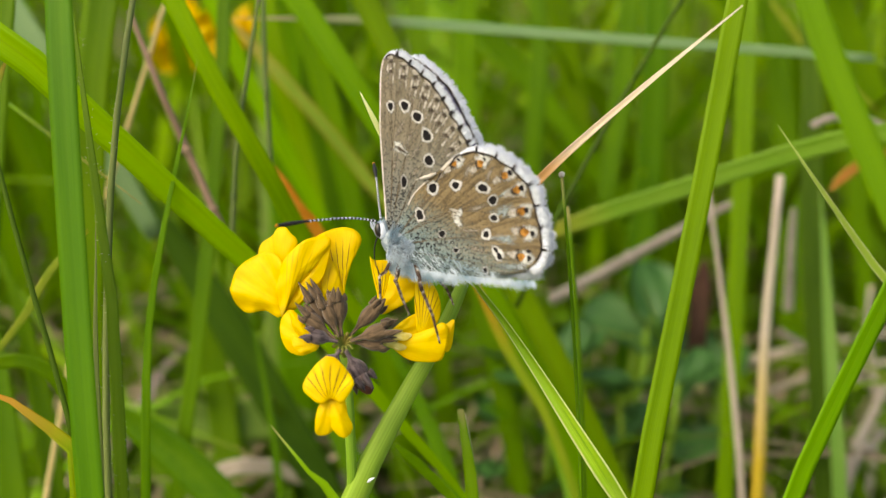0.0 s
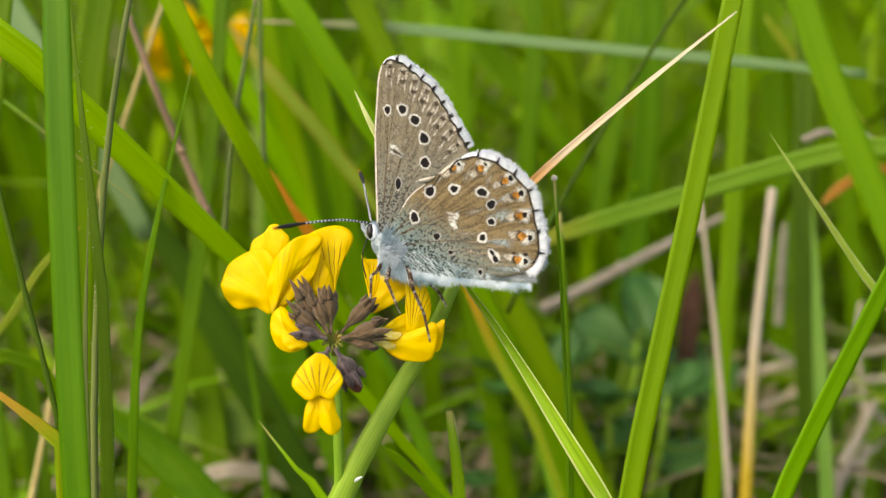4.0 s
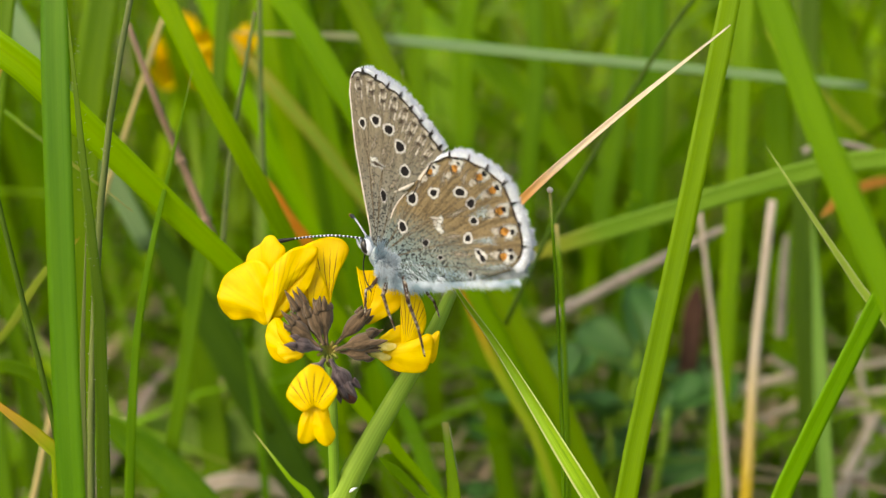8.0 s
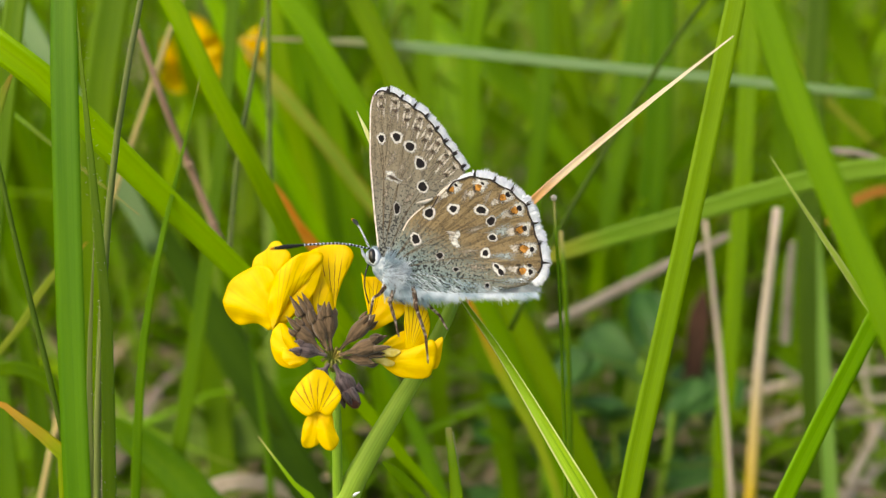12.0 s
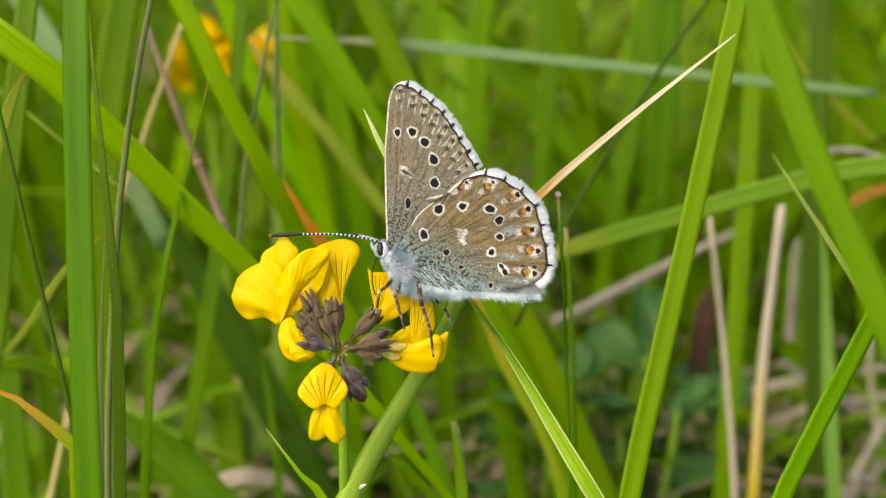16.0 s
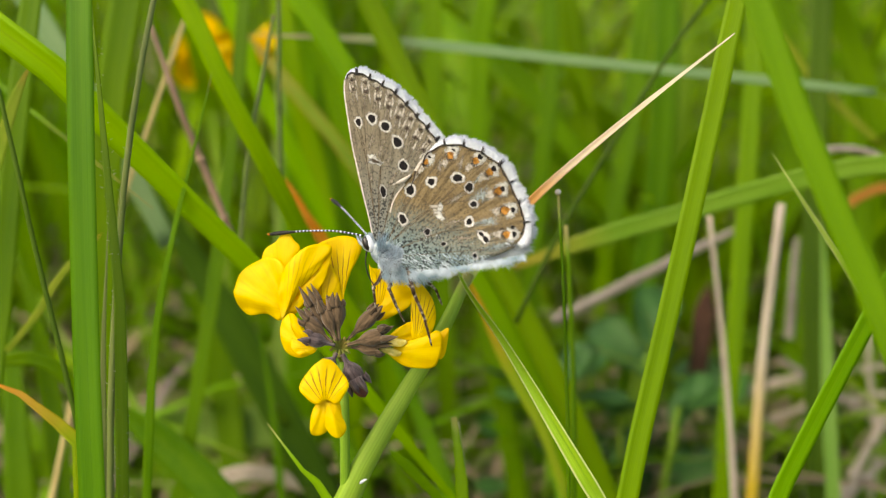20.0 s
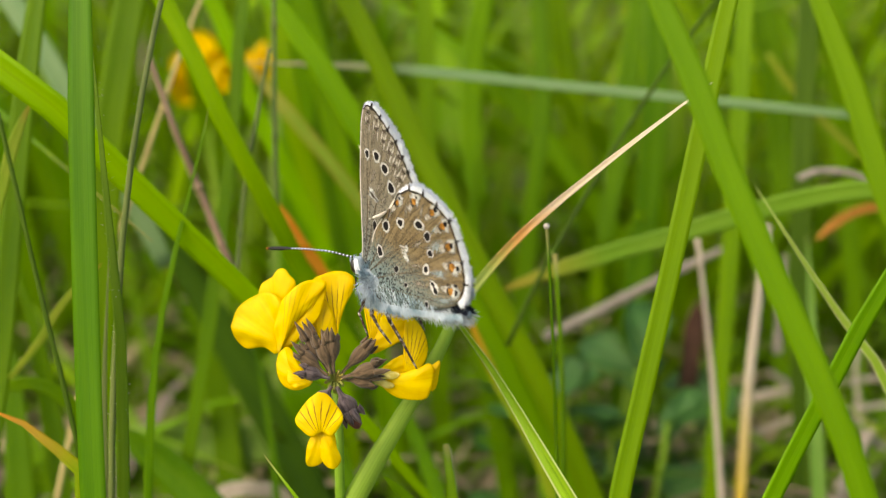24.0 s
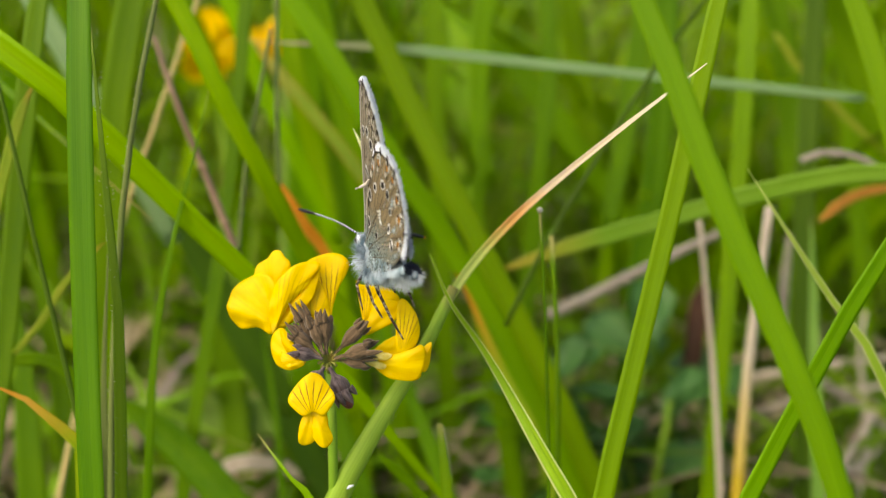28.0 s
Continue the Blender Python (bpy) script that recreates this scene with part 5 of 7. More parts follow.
def flower_head(root):
    """Horseshoe-shaped ring of pea flowers."""
    lined = "yellow petal with fanned brown lines"
    # the large flower turned aside
    sheet(root, "banner_petal", PETAL, -1.2, 0.5, (-5.30, 4.65), (-7.15, 6.84), (-6.86, 8.21), (-5.89, 8.89), (-5.45, 9.53), (-4.76, 9.62), (-4.28, 9.04), (-3.74, 8.26), (-4.23, 5.62), (-6.28, 5.62))
    sheet(root, "banner_petal", PETAL_LINES, -0.5, 0.45, (-0.07, 3.32), (-0.32, 3.32), (-1.72, 4.67), (-2.40, 7.10), (-2.30, 8.55), (-1.24, 9.18), (-0.07, 9.47), (0.99, 9.28), (1.62, 8.55), (1.38, 7.68), (0.70, 6.32), (0.22, 4.77), (0.07, 3.71), tilt=(-0.1, -0.05), label=lined)
    sheet(root, "keel_petal", PETAL_FAINT, -0.2, 0.5, (-1.55, 2.75), (-5.17, 3.24), (-4.20, 5.17), (-2.66, 6.43), (-1.21, 7.10), (-0.24, 5.41), (-0.14, 3.33), (-1.55, 3.14), (-3.00, 3.48), (-4.44, 2.46))
    sheet(root, "wing_petal", PETAL, 0.3, 0.7, (-4.14, 2.78), (-9.29, 4.61), (-8.76, 6.15), (-7.41, 7.20), (-5.68, 7.59), (-4.53, 6.15), (-4.72, 3.50), (-5.20, 2.16), (-6.45, 2.73), (-7.99, 2.59), (-8.90, 3.36), tilt=(0.15, 0.0), ripple=0.12)
    sheet(root, "wing_petal", PETAL_FAINT, 0.9, 0.65, (-4.78, 2.10), (-5.02, 2.15), (-5.41, 4.25), (-4.88, 6.54), (-3.69, 7.98), (-2.35, 8.69), (-0.77, 8.50), (-1.87, 6.73), (-3.49, 4.92), (-4.40, 3.20), tilt=(-0.08, 0.05), ripple=0.10)
    sheet(root, "wing_petal", PETAL, 0.55, 0.25, (-4.11, 2.08), (-4.69, 2.99), (-3.63, 4.81), (-1.90, 6.63), (-0.85, 8.36), (-1.43, 5.67), (-2.91, 3.95), (-4.11, 2.80), ripple=0.06)
    # small flower below it
    sheet(root, "banner_petal", PETAL, 1.5, 0.6, (-2.09, -0.10), (-5.18, 1.42), (-4.94, 2.28), (-4.23, 2.85), (-3.52, 2.28), (-2.81, 1.04), (-2.00, 0.19), (-2.28, -0.48), (-3.42, -0.91), (-4.47, -0.57), (-4.99, 0.28), tilt=(0.2, 0.0))
    sheet(root, "wing_petal", PETAL, 1.9, 0.45, (-1.96, -0.06), (-4.32, 2.87), (-3.85, 2.78), (-3.00, 1.54), (-1.96, 0.22), (-2.15, -0.35), (-3.09, 0.12), (-3.95, 1.26), tilt=(0.1, 0.1))
    sheet(root, "keel_petal", PETAL_FAINT, 2.1, 0.35, (-1.94, -0.05), (-4.11, 0.90), (-3.21, 0.61), (-2.03, -0.05), (-2.31, -0.52), (-3.45, -0.62), (-4.11, -0.05))
    # flower hanging in front
    sheet(root, "wing_petal", PETAL, 4.0, 0.75, (-1.00, -4.06), (-1.46, -4.06), (-2.02, -4.90), (-2.25, -6.05), (-2.16, -6.98), (-1.56, -7.12), (-0.81, -6.66), (-0.44, -5.59), (-0.63, -4.25))
    sheet(root, "wing_petal", PETAL, 4.15, 0.75, (-0.71, -4.04), (-0.98, -4.04), (-1.17, -5.57), (-0.80, -6.63), (-0.34, -7.14), (0.31, -7.19), (0.77, -6.45), (0.40, -5.43), (0.13, -4.23))
    sheet(root, "banner_petal", PETAL_LINES, 4.55, 0.5, (-0.95, -4.54), (-1.18, -0.67), (-2.15, -1.46), (-3.11, -2.98), (-2.47, -3.95), (-1.64, -4.45), (-0.85, -4.04), (-0.02, -4.45), (0.39, -3.99), (0.99, -2.88), (0.48, -1.92), (-0.39, -0.90), tilt=(0.0, -0.12), label=lined)
    # flower up beside the insect
    sheet(root, "banner_petal", PETAL_LINES, -0.8, 0.3, (3.11, 2.72), (2.23, 7.04), (2.62, 6.66), (3.98, 6.61), (4.76, 6.12), (4.57, 4.57), (4.08, 3.30), (3.01, 3.11), (2.72, 4.08), (2.43, 5.54), label=lined)
    sheet(root, "wing_petal", PETAL, -0.45, 0.5, (2.84, 2.26), (3.90, 5.45), (5.16, 5.35), (6.27, 4.97), (5.79, 3.47), (4.58, 2.69), (3.22, 2.11), (2.88, 2.64), (3.42, 3.71))
    sheet(root, "keel_petal", PETAL_FAINT, -0.95, 0.4, (3.10, 2.71), (3.98, 6.70), (5.19, 6.31), (6.17, 5.39), (5.73, 3.93), (4.46, 3.44), (3.68, 4.17))
    # flower turned to the side
    sheet(root, "wing_petal", PETAL, -0.5, 0.3, (4.00, 0.31), (3.80, 0.70), (4.48, 1.28), (5.26, 1.82), (6.13, 2.06), (6.71, 0.90), (5.84, 0.12), (4.77, 0.31))
    sheet(root, "banner_petal", PETAL_LINES, 0.0, 0.45, (6.33, -0.03), (6.00, 0.55), (5.90, 2.52), (5.95, 4.45), (6.24, 5.42), (6.86, 5.27), (7.73, 4.11), (8.07, 2.67), (7.83, 1.51), (7.20, 0.64), (6.53, 0.16), tilt=(-0.15, 0.0), label=lined)
    sheet(root, "wing_petal", PETAL, 0.5, 0.6, (4.04, -0.47), (3.70, -0.42), (4.81, 0.11), (6.06, 0.59), (7.40, 1.06), (8.26, 1.45), (8.65, 0.59), (8.31, -1.05), (7.88, -1.77), (6.54, -1.86), (5.10, -1.53), tilt=(0.08, 0.05))
    sheet(root, "keel_petal", PETAL_FAINT, 0.2, 0.35, (7.88, -1.07), (8.45, 1.24), (9.13, 1.62), (9.08, 0.56), (8.84, -0.69), (8.36, -1.07), (8.07, 0.13))
    sheet(root, "claw", PETAL_PALE, 0.75, 0.2, (2.85, 0.32), (2.81, 0.60), (4.05, 0.80), (5.58, 0.51), (5.10, 0.03), (3.76, 0.13), label="pale cream petal claw")
    sheet(root, "claw", PETAL_PALE, 0.85, 0.2, (2.72, -0.15), (2.62, 0.13), (3.86, 0.04), (5.11, -0.44), (4.73, -0.82), (3.58, -0.44), label="pale cream petal claw")
    # brown cups: foot, turn from upright, length, width
    for q in ((-0.5, 0.6, 1.2, -30, 5.6, 1.35), (-0.6, 0.4, 1.9, -50, 4.6, 1.3), (-0.1, 0.6, 1.8, -6, 4.7, 1.5), (-0.3, 0.6, 2.1, -20, 4.2, 1.2),
              (0.5, 0.5, 1.0, 43, 5.0, 1.3), (0.6, 0.2, 1.7, 73, 4.7, 1.45), (0.6, 0.0, 1.2, 93, 3.9, 1.2)):
        calyx(root, *q, material=CALYX)
    for q in ((-0.4, 0.2, 2.1, -74, 3.5, 1.35), (-0.2, -0.4, 2.6, 212, 2.5, 1.5)):
        calyx(root, *q, material=CALYX_PURPLE)
    bud = calyx(root, 0.2, -0.5, 2.3, 150, 3.9, 1.75, material=CALYX_PURPLE, label="dark purple closed bud")
    v, f, u = lobe(2.0 * MM, 1.3 * MM, 1.2 * MM)
    part("bud_tip", to_mesh("bud_tip", v, f, [BUD_RED]), bud).location = (0.0001, 0, 2.1 * MM)
    for q in range(11):
        a = q / 11 * 2 * math.pi
        st = tube([(0, 0, -1.4 * MM), (math.cos(a) * 0.35 * MM, -1.2 * MM, math.sin(a) * 0.3 * MM), (math.cos(a) * 0.9 * MM, -1.6 * MM, math.sin(a) * 0.9 * MM)], [0.22 * MM, 0.16 * MM, 0.14 * MM], 8, 6)
        part("flower_stalk", to_mesh("flower_stalk", *st[:2], [PEDICEL]), root)


flower = tagged(new("horseshoe_vetch"), "yellow horseshoe vetch flower head with brown cups on a green stalk", "flower")
flower.matrix_basis = pose(-0.00855, -0.00291, 0.10201, -20, 0, 0)
flower_head(flower)
v, f, u = tube([(0, 0, -0.4 * MM), (0.2 * MM, 0.5 * MM, -6 * MM), (0.1 * MM, 3 * MM, -14 * MM), (-1 * MM, 16 * MM, -48 * MM), (-2 * MM, 34.9 * MM, -95.9 * MM)], [0.42 * MM, 0.46 * MM, 0.5 * MM, 0.6 * MM], 20, 10)
part("stalk", to_mesh("stalk", v, f, [STEM], u), flower)


def far_flower(x, y, z, turn, size, seed):
    """A flower head some way behind: loose yellow pea flowers on a stalk."""
    r = random.Random(seed)
    root = tagged(new("yellow_flower"), "yellow pea flower head deeper in the grass", "flower", "yellow flowers behind")
    root.matrix_basis = pose(x, y, z, -20, 0, turn)
    for k in range(6):
        a = k * 62 + r.uniform(-15, 15)
        s = size * r.uniform(0.8, 1.1)
        put_petal("petal", root, petal(7.0 * MM * s, 6.0 * MM * s, 0.4, 0.1, 0.4, 0, 0.8), PETAL, stand(0, 0, 1, a, 10 + r.uniform(-10, 20), r.uniform(-40, 40)))
        put_petal("petal", root, lobe(4.5 * MM * s, 2.4 * MM * s, 2.2 * MM * s), PETAL, stand(0, 0, 2, a + 8, 20))
    v, f, u = tube([(0, 0, 0), (0, 3 * MM, -0.02), (0.004, 0.01, -z * 1.02)], [0.5 * MM, 0.6 * MM, 0.7 * MM], 12, 8)
    part("stalk", to_mesh("stalk", v, f, [STEM], u), root)


far_flower(-0.0425, 0.1225, 0.1020, 10, 1.12, 1)
far_flower(-0.0341, 0.1311, 0.1019, -30, 0.65, 2)


def herb(x, y, z, size, seed, leaves=5):
    """A low herb with rounded dark leaflets."""
    r = random.Random(seed)
    root = tagged(new("herb"), "low herb with rounded dark green leaflets", "plant", "low herbs")
    root.location = (x, y, 0)
    for k in range(leaves):
        a, h = r.uniform(0, 360), z * r.uniform(0.5, 0.95)
        v, f, u = petal(0.0105 * size, 0.0088 * size, 0.25, 0.15, 0.3, 0, 0.6, thick=0.0003)
        b = part("leaflet", to_mesh("leaflet", v, f, [LEAFDARK], u), root)
        ox, oy = 0.008 * size * math.cos(radians(a)), 0.008 * size * math.sin(radians(a))
        b.matrix_basis = pose(ox, oy, h) @ pose(0, 0, 0, 0, 0, a) @ pose(0, 0, 0, r.uniform(-80, -30), r.uniform(-30, 30), 0)
        part("leaf_stalk", to_mesh("leaf_stalk", *tube([(0, 0, 0), (ox * 0.5, oy * 0.5, h * 0.6), (ox, oy, h)], [0.0006, 0.0004], 8, 6)[:2], [STEM]), root)


for hx, hy, hz, hs, hk, hn in ((0.0252, 0.0763, 0.0702, 0.95, 11, 13), (0.0386, 0.0778, 0.0587, 1.0, 12, 12), (0.0151, 0.0726, 0.0740, 0.75, 13, 12), (0.0256, 0.0807, 0.0531, 0.9, 14, 10), (0.0320, 0.0700, 0.0640, 0.7, 15, 10)):
    herb(hx, hy, hz, hs, hk, hn)


# ---- the butterfly ----
HINGE = (0.3 * MM, 1.5 * MM)
fur_rng = random.Random(21)


def outline(pts, n, start=0.0):
    closed = list(pts) + [pts[0]]
    return spline(closed, n + 1)[:-1]


def swell(x, z, amount):
    """How far the wing stands off the middle plane, in mm: it bulges round the body."""
    return 0.10 + amount * math.exp(-(max(z, -0.2) / 2.6) ** 2) + 0.05 * math.sin(1.7 * math.atan2(z, x + 0.01) * 6)


def wing(name, label, pts, centre, side, off, amount, under, hinge=(0.0, 0.0)):
    """One wing as a thin closed sheet, its outer face towards side (-1 or 1)."""
    n, rings = 110, 14
    ol = outline(pts, n)
    verts, uvs, faces, fm = [], [], [], []
    cx, cz = centre
    for lay in (0, 1):
        verts.append((cx, side * (off + swell(cx, cz, amount) - lay * 0.05), cz))
        uvs.append((0, 0))
        for k in range(1, rings + 1):
            q = k / rings
            for i in range(n):
                x, z = cx + (ol[i][0] - cx) * q, cz + (ol[i][1] - cz) * q
                verts.append((x, side * (off + swell(x, z, amount) - lay * (0.05 - 0.03 * q)), z))
                uvs.append((q, i / n))
    m = 1 + rings * n
    for lay in (0, 1):
        o = lay * m
        flip = (lay == 0) == (side < 0)
        for i in range(n):
            j = (i + 1) % n
            tri = (o, o + 1 + j, o + 1 + i)
            faces.append(tri if flip else tri[::-1])
            fm.append(lay)
            for k in range(rings - 1):
                a, b = o + 1 + k * n, o + 1 + (k + 1) * n
                quad = (a + i, a + j, b + j, b + i)
                faces.append(quad if flip else quad[::-1])
                fm.append(lay)
    a, b = 1 + (rings - 1) * n, m + 1 + (rings - 1) * n
    for i in range(n):
        j = (i + 1) % n
        faces.append((a + i, a + j, b + j, b + i))
        fm.append(0)
    vs = [((x - hinge[0]) * MM, y * MM, (z - hinge[1]) * MM) for x, y, z in verts]
    return part(name, to_mesh(name, vs, faces, [under, UPPER], uvs, fm), butterfly, label)


def on_wing(x, z, side, off, amount, lift):
    return side * (off + swell(x, z, amount) + lift)


def disc(w, name, x, z, rx, rz, ang, material, spec, lift, arc=(0, 360), label="", rough=1.0):
    """A flat patch of coloured scales on a wing."""
    side, off, amount, hinge = spec
    r = random.Random(int(x * 91 + z * 517))
    vs, n = [], 26
    ca, sa = math.cos(radians(ang)), math.sin(radians(ang))
    pts = []
    for i in range(n):
        q = radians(arc[0] + (arc[1] - arc[0]) * i / (n - (0 if arc[1] - arc[0] == 360 else 1)))
        k = 1 + r.uniform(-0.2, 0.2) * rough + 0.12 * rough * math.sin(3 * q + x)
        pts.append((math.cos(q) * rx * k, math.sin(q) * rz * k))
    us = []
    for lay in (lift, lift - 0.006):
        for px, pz in [(0, 0)] + pts:
            us.append((0.0 if (px, pz) == (0, 0) else 1.0, 0.0))
            X, Z = x + px * ca - pz * sa, z + px * sa + pz * ca
            vs.append(((X - hinge[0]) * MM, on_wing(X, Z, side, off, amount, lay) * MM, (Z - hinge[1]) * MM))
    fs = []
    for i in range(n):
        j = (i + 1) % n
        fs.append((0, 1 + i, 1 + j))
        fs.append((1 + i, n + 2 + i, n + 2 + j, 1 + j))
    return part(name, to_mesh(name, vs, fs, [material], us, smooth=False), w, label)


def strip(w, name, lines, width, material, spec, lift, wave=0.0):
    """Thin raised lines on a wing (veins, the edge line)."""
    side, off, amount, hinge = spec
    vs, fs = [], []
    for pts in lines:
        ln = spline(pts, 16 if len(pts) < 6 else 64)
        tg = np.gradient(ln, axis=0)
        for i in range(len(ln)):
            nx, nz = unit(np.array((-tg[i][1], tg[i][0])))
            for s in (-1, 0, 1):
                k = s * width / 2 + (wave * math.cos(i * 0.9) if wave else 0.0)
                X, Z = ln[i][0] + nx * k, ln[i][1] + nz * k
                vs.append(((X - hinge[0]) * MM, on_wing(X, Z, side, off, amount, lift - abs(s) * 0.02) * MM, (Z - hinge[1]) * MM))
        o = len(vs) - 3 * len(ln)
        for i in range(len(ln) - 1):
            for k in (0, 1):
                a = o + i * 3 + k
                fs.append((a, a + 1, a + 4, a + 3))
    return part(name, to_mesh(name, vs, fs, [material]), w)


def hairs(items, width, curl=0.15):
    """Thin tapered hairs: (root, way, length) in mm."""
    vs, fs = [], []
    for p, d, ln in items:
        p, d = np.array(p), unit(np.array(d, dtype=float))
        s = unit(np.cross(d, (0.3, 1, 0.2)))
        s2 = np.cross(d, s)
        bend = (fur_rng.uniform(-1, 1) * s + fur_rng.uniform(-1, 1) * s2) * curl * ln
        o = len(vs)
        for q, wd in ((0, 1.0), (0.55, 0.75), (1.0, 0.1)):
            c = p + d * ln * q + bend * q * q
            for a in (s, -0.5 * s + 0.87 * s2, -0.5 * s - 0.87 * s2):
                vs.append(tuple((c + a * width * wd / 2) * MM))
        for k in (0, 3):
            for j in range(3):
                a, b = o + k + j, o + k + (j + 1) % 3
                fs.append((a, b, b + 3, a + 3))
    return vs, fs


def fringe(w, edge, spec, inward, length, count, checks=8, ticks=14, name="fringe"):
    """White hair scales standing out from the wing's outer edge."""
    side, off, amount, hinge = spec
    ln = spline(edge, count)
    tg = np.gradient(ln, axis=0)
    items, dark = [], []
    clump = [fur_rng.uniform(0.82, 1.15) for _ in range(60)]
    grow, step = lambda i: min(1.0, 0.06 + 6.0 * i / count), count // checks
    notch = lambda i: step - 3 < i < count - 4 and min(i % step, -i % step) <= (2 if ticks > 10 else 1)
    for i in range(count):
        out = unit(np.array((tg[i][1], -tg[i][0]))) * inward
        for k in range(2 if notch(i) else 9):
            j = fur_rng.uniform(-0.5, 0.5)
            x, z = ln[i] + tg[i] * j - out * 0.04
            y = on_wing(x, z, side, off, amount, fur_rng.uniform(-0.09, 0.03))
            d = (out[0] + fur_rng.uniform(-0.16, 0.16), side * fur_rng.uniform(-0.15, 0.2), out[1] + fur_rng.uniform(-0.16, 0.16))
            L = length * fur_rng.uniform(0.45, 1.05) * clump[i // 4 % 60] * grow(i) + 0.10 * grow(i)
            items.append(((x - hinge[0], y, z - hinge[1]), d, L))
    part(name, to_mesh(name, *hairs(items, 0.13, 0.08), [WHITE]), w, "white hairy wing fringe")
    vs, fs = [], []
    for i in range(count):
        out = unit(np.array((tg[i][1], -tg[i][0]))) * inward
        k = length * (0.40 + fur_rng.uniform(-0.08, 0.08)) * grow(i) * (0.3 if i > count - 3 or notch(i) else 1)
        for q in (-0.05, k * 0.5, k):
            x, z = ln[i] + out * q
            for lift in (0.03, -0.02):
                vs.append(((x - hinge[0]) * MM, on_wing(x, z, side, off, amount, lift) * MM, (z - hinge[1]) * MM))
        if i:
            o = (i - 1) * 6
            fs += [(o, o + 2, o + 8, o + 6), (o + 2, o + 4, o + 10, o + 8), (o + 1, o + 7, o + 9, o + 3), (o + 3, o + 9, o + 11, o + 5), (o + 4, o + 5, o + 11, o + 10)]
    part("fringe_base", to_mesh("fringe_base", vs, fs, [WHITE], smooth=False), w)
    for i in range(step, count - 4, step):
        out = unit(np.array((tg[i][1], -tg[i][0]))) * inward
        for k in range(ticks):
            x, z = ln[i] + unit(tg[i]) * fur_rng.triangular(-0.16, 0.16) - out * fur_rng.uniform(0.0, 0.22)
            y = on_wing(x, z, side, off, amount, 0.15)
            dark.append(((x - hinge[0], y, z - hinge[1]), (out[0] + fur_rng.uniform(-0.1, 0.1), side * 0.04, out[1]), length * fur_rng.uniform(0.25, 1.0)))
    part("fringe_checks", to_mesh("fringe_checks", *hairs(dark, 0.10, 0.05), [BLACK]), w)


FORE = ((0.3, 2.6), (0.06, 4.2), (-0.38, 6.0), (-0.72, 8.3), (-1.04, 10.7), (-1.22, 13.4), (-1.28, 15.2), (-1.16, 16.2), (-0.87, 16.72), (-0.25, 16.90), (0.45, 16.80), (1.14, 16.44), (1.92, 15.98),
        (2.70, 15.44), (3.54, 14.88), (4.20, 14.12), (4.87, 13.38), (5.40, 12.60), (6.02, 11.86), (6.60, 11.00), (7.20, 10.30), (7.1, 7.8), (4.4, 5.3), (1.6, 2.2))
FORE_EDGE = ((-1.00, 16.50), (-0.72, 16.80), (-0.25, 16.90), (0.45, 16.80), (1.14, 16.44), (1.92, 15.98), (2.70, 15.44), (3.54, 14.88), (4.20, 14.12), (4.87, 13.38), (5.40, 12.60), (6.02, 11.86), (6.60, 11.00), (7.20, 10.30))
HIND = ((0.8, 2.0), (2.0, 4.4), (2.46, 5.5), (3.07, 6.3), (3.9, 7.05), (5.0, 8.0), (5.55, 8.6), (6.4, 9.3), (7.25, 9.65), (8.26, 9.75), (9.25, 9.6), (10.2, 9.2), (11.3, 8.62), (12.5, 7.6), (12.95, 6.8), (13.35, 5.7),
        (13.8, 4.45), (14.15, 3.35), (14.2, 2.4), (14.0, 1.6), (13.4, 0.95), (12.6, 0.55), (11.0, 0.1), (8.2, -0.4), (5.2, -0.6), (3.3, -0.1), (1.6, 0.6))
HIND_EDGE = ((6.4, 9.3), (7.25, 9.65), (8.26, 9.75), (9.25, 9.6), (10.2, 9.2), (11.3, 8.62), (12.5, 7.6), (12.95, 6.8), (13.35, 5.7), (13.8, 4.45), (14.15, 3.35), (14.2, 2.4), (14.0, 1.6), (13.4, 0.95))
F_VEINS = [((0.6, 3.5), (0.3, 9.0), a) for a in ((-0.9, 14.5), (-0.4, 16.5), (0.7, 16.4))] + [((0.8, 3.5), (1.6, 8.8), a) for a in ((2.0, 15.4), (3.4, 14.3), (4.6, 13.2))] + [
    ((1.2, 3.2), (2.8, 7.0), a) for a in ((5.8, 11.8), (6.8, 10.6))]
H_VEINS = [((1.6, 2.2), (4.0, 5.4), a) for a in ((7.0, 9.6), (8.8, 9.7), (10.4, 9.1))] + [((1.6, 2.0), (6.0, 4.6), a) for a in ((11.8, 8.1), (12.9, 6.7), (13.6, 5.0))] + [
    ((1.8, 1.4), (7.0, 2.6), a) for a in ((14.1, 3.6), (14.2, 2.0))] + [((2.0, 1.0), (7.5, 0.9), (13.2, 0.7))]

butterfly = tagged(new("butterfly"), "blue butterfly with folded brown spotted wings and white fringes", "butterfly")


def scalloped(edge, cells, depth, inset):
    """The edge drawn inwards in shallow arcs, one for each cell between two veins."""
    ln = spline(edge, 64)
    tg = np.gradient(ln, axis=0)
    out = []
    for i in range(64):
        inn = unit(np.array((-tg[i][1], tg[i][0]))) * -1
        out.append(tuple(ln[i] + inn * (inset + depth * (1 - abs(math.sin(math.pi * cells * i / 63))))))
    return out


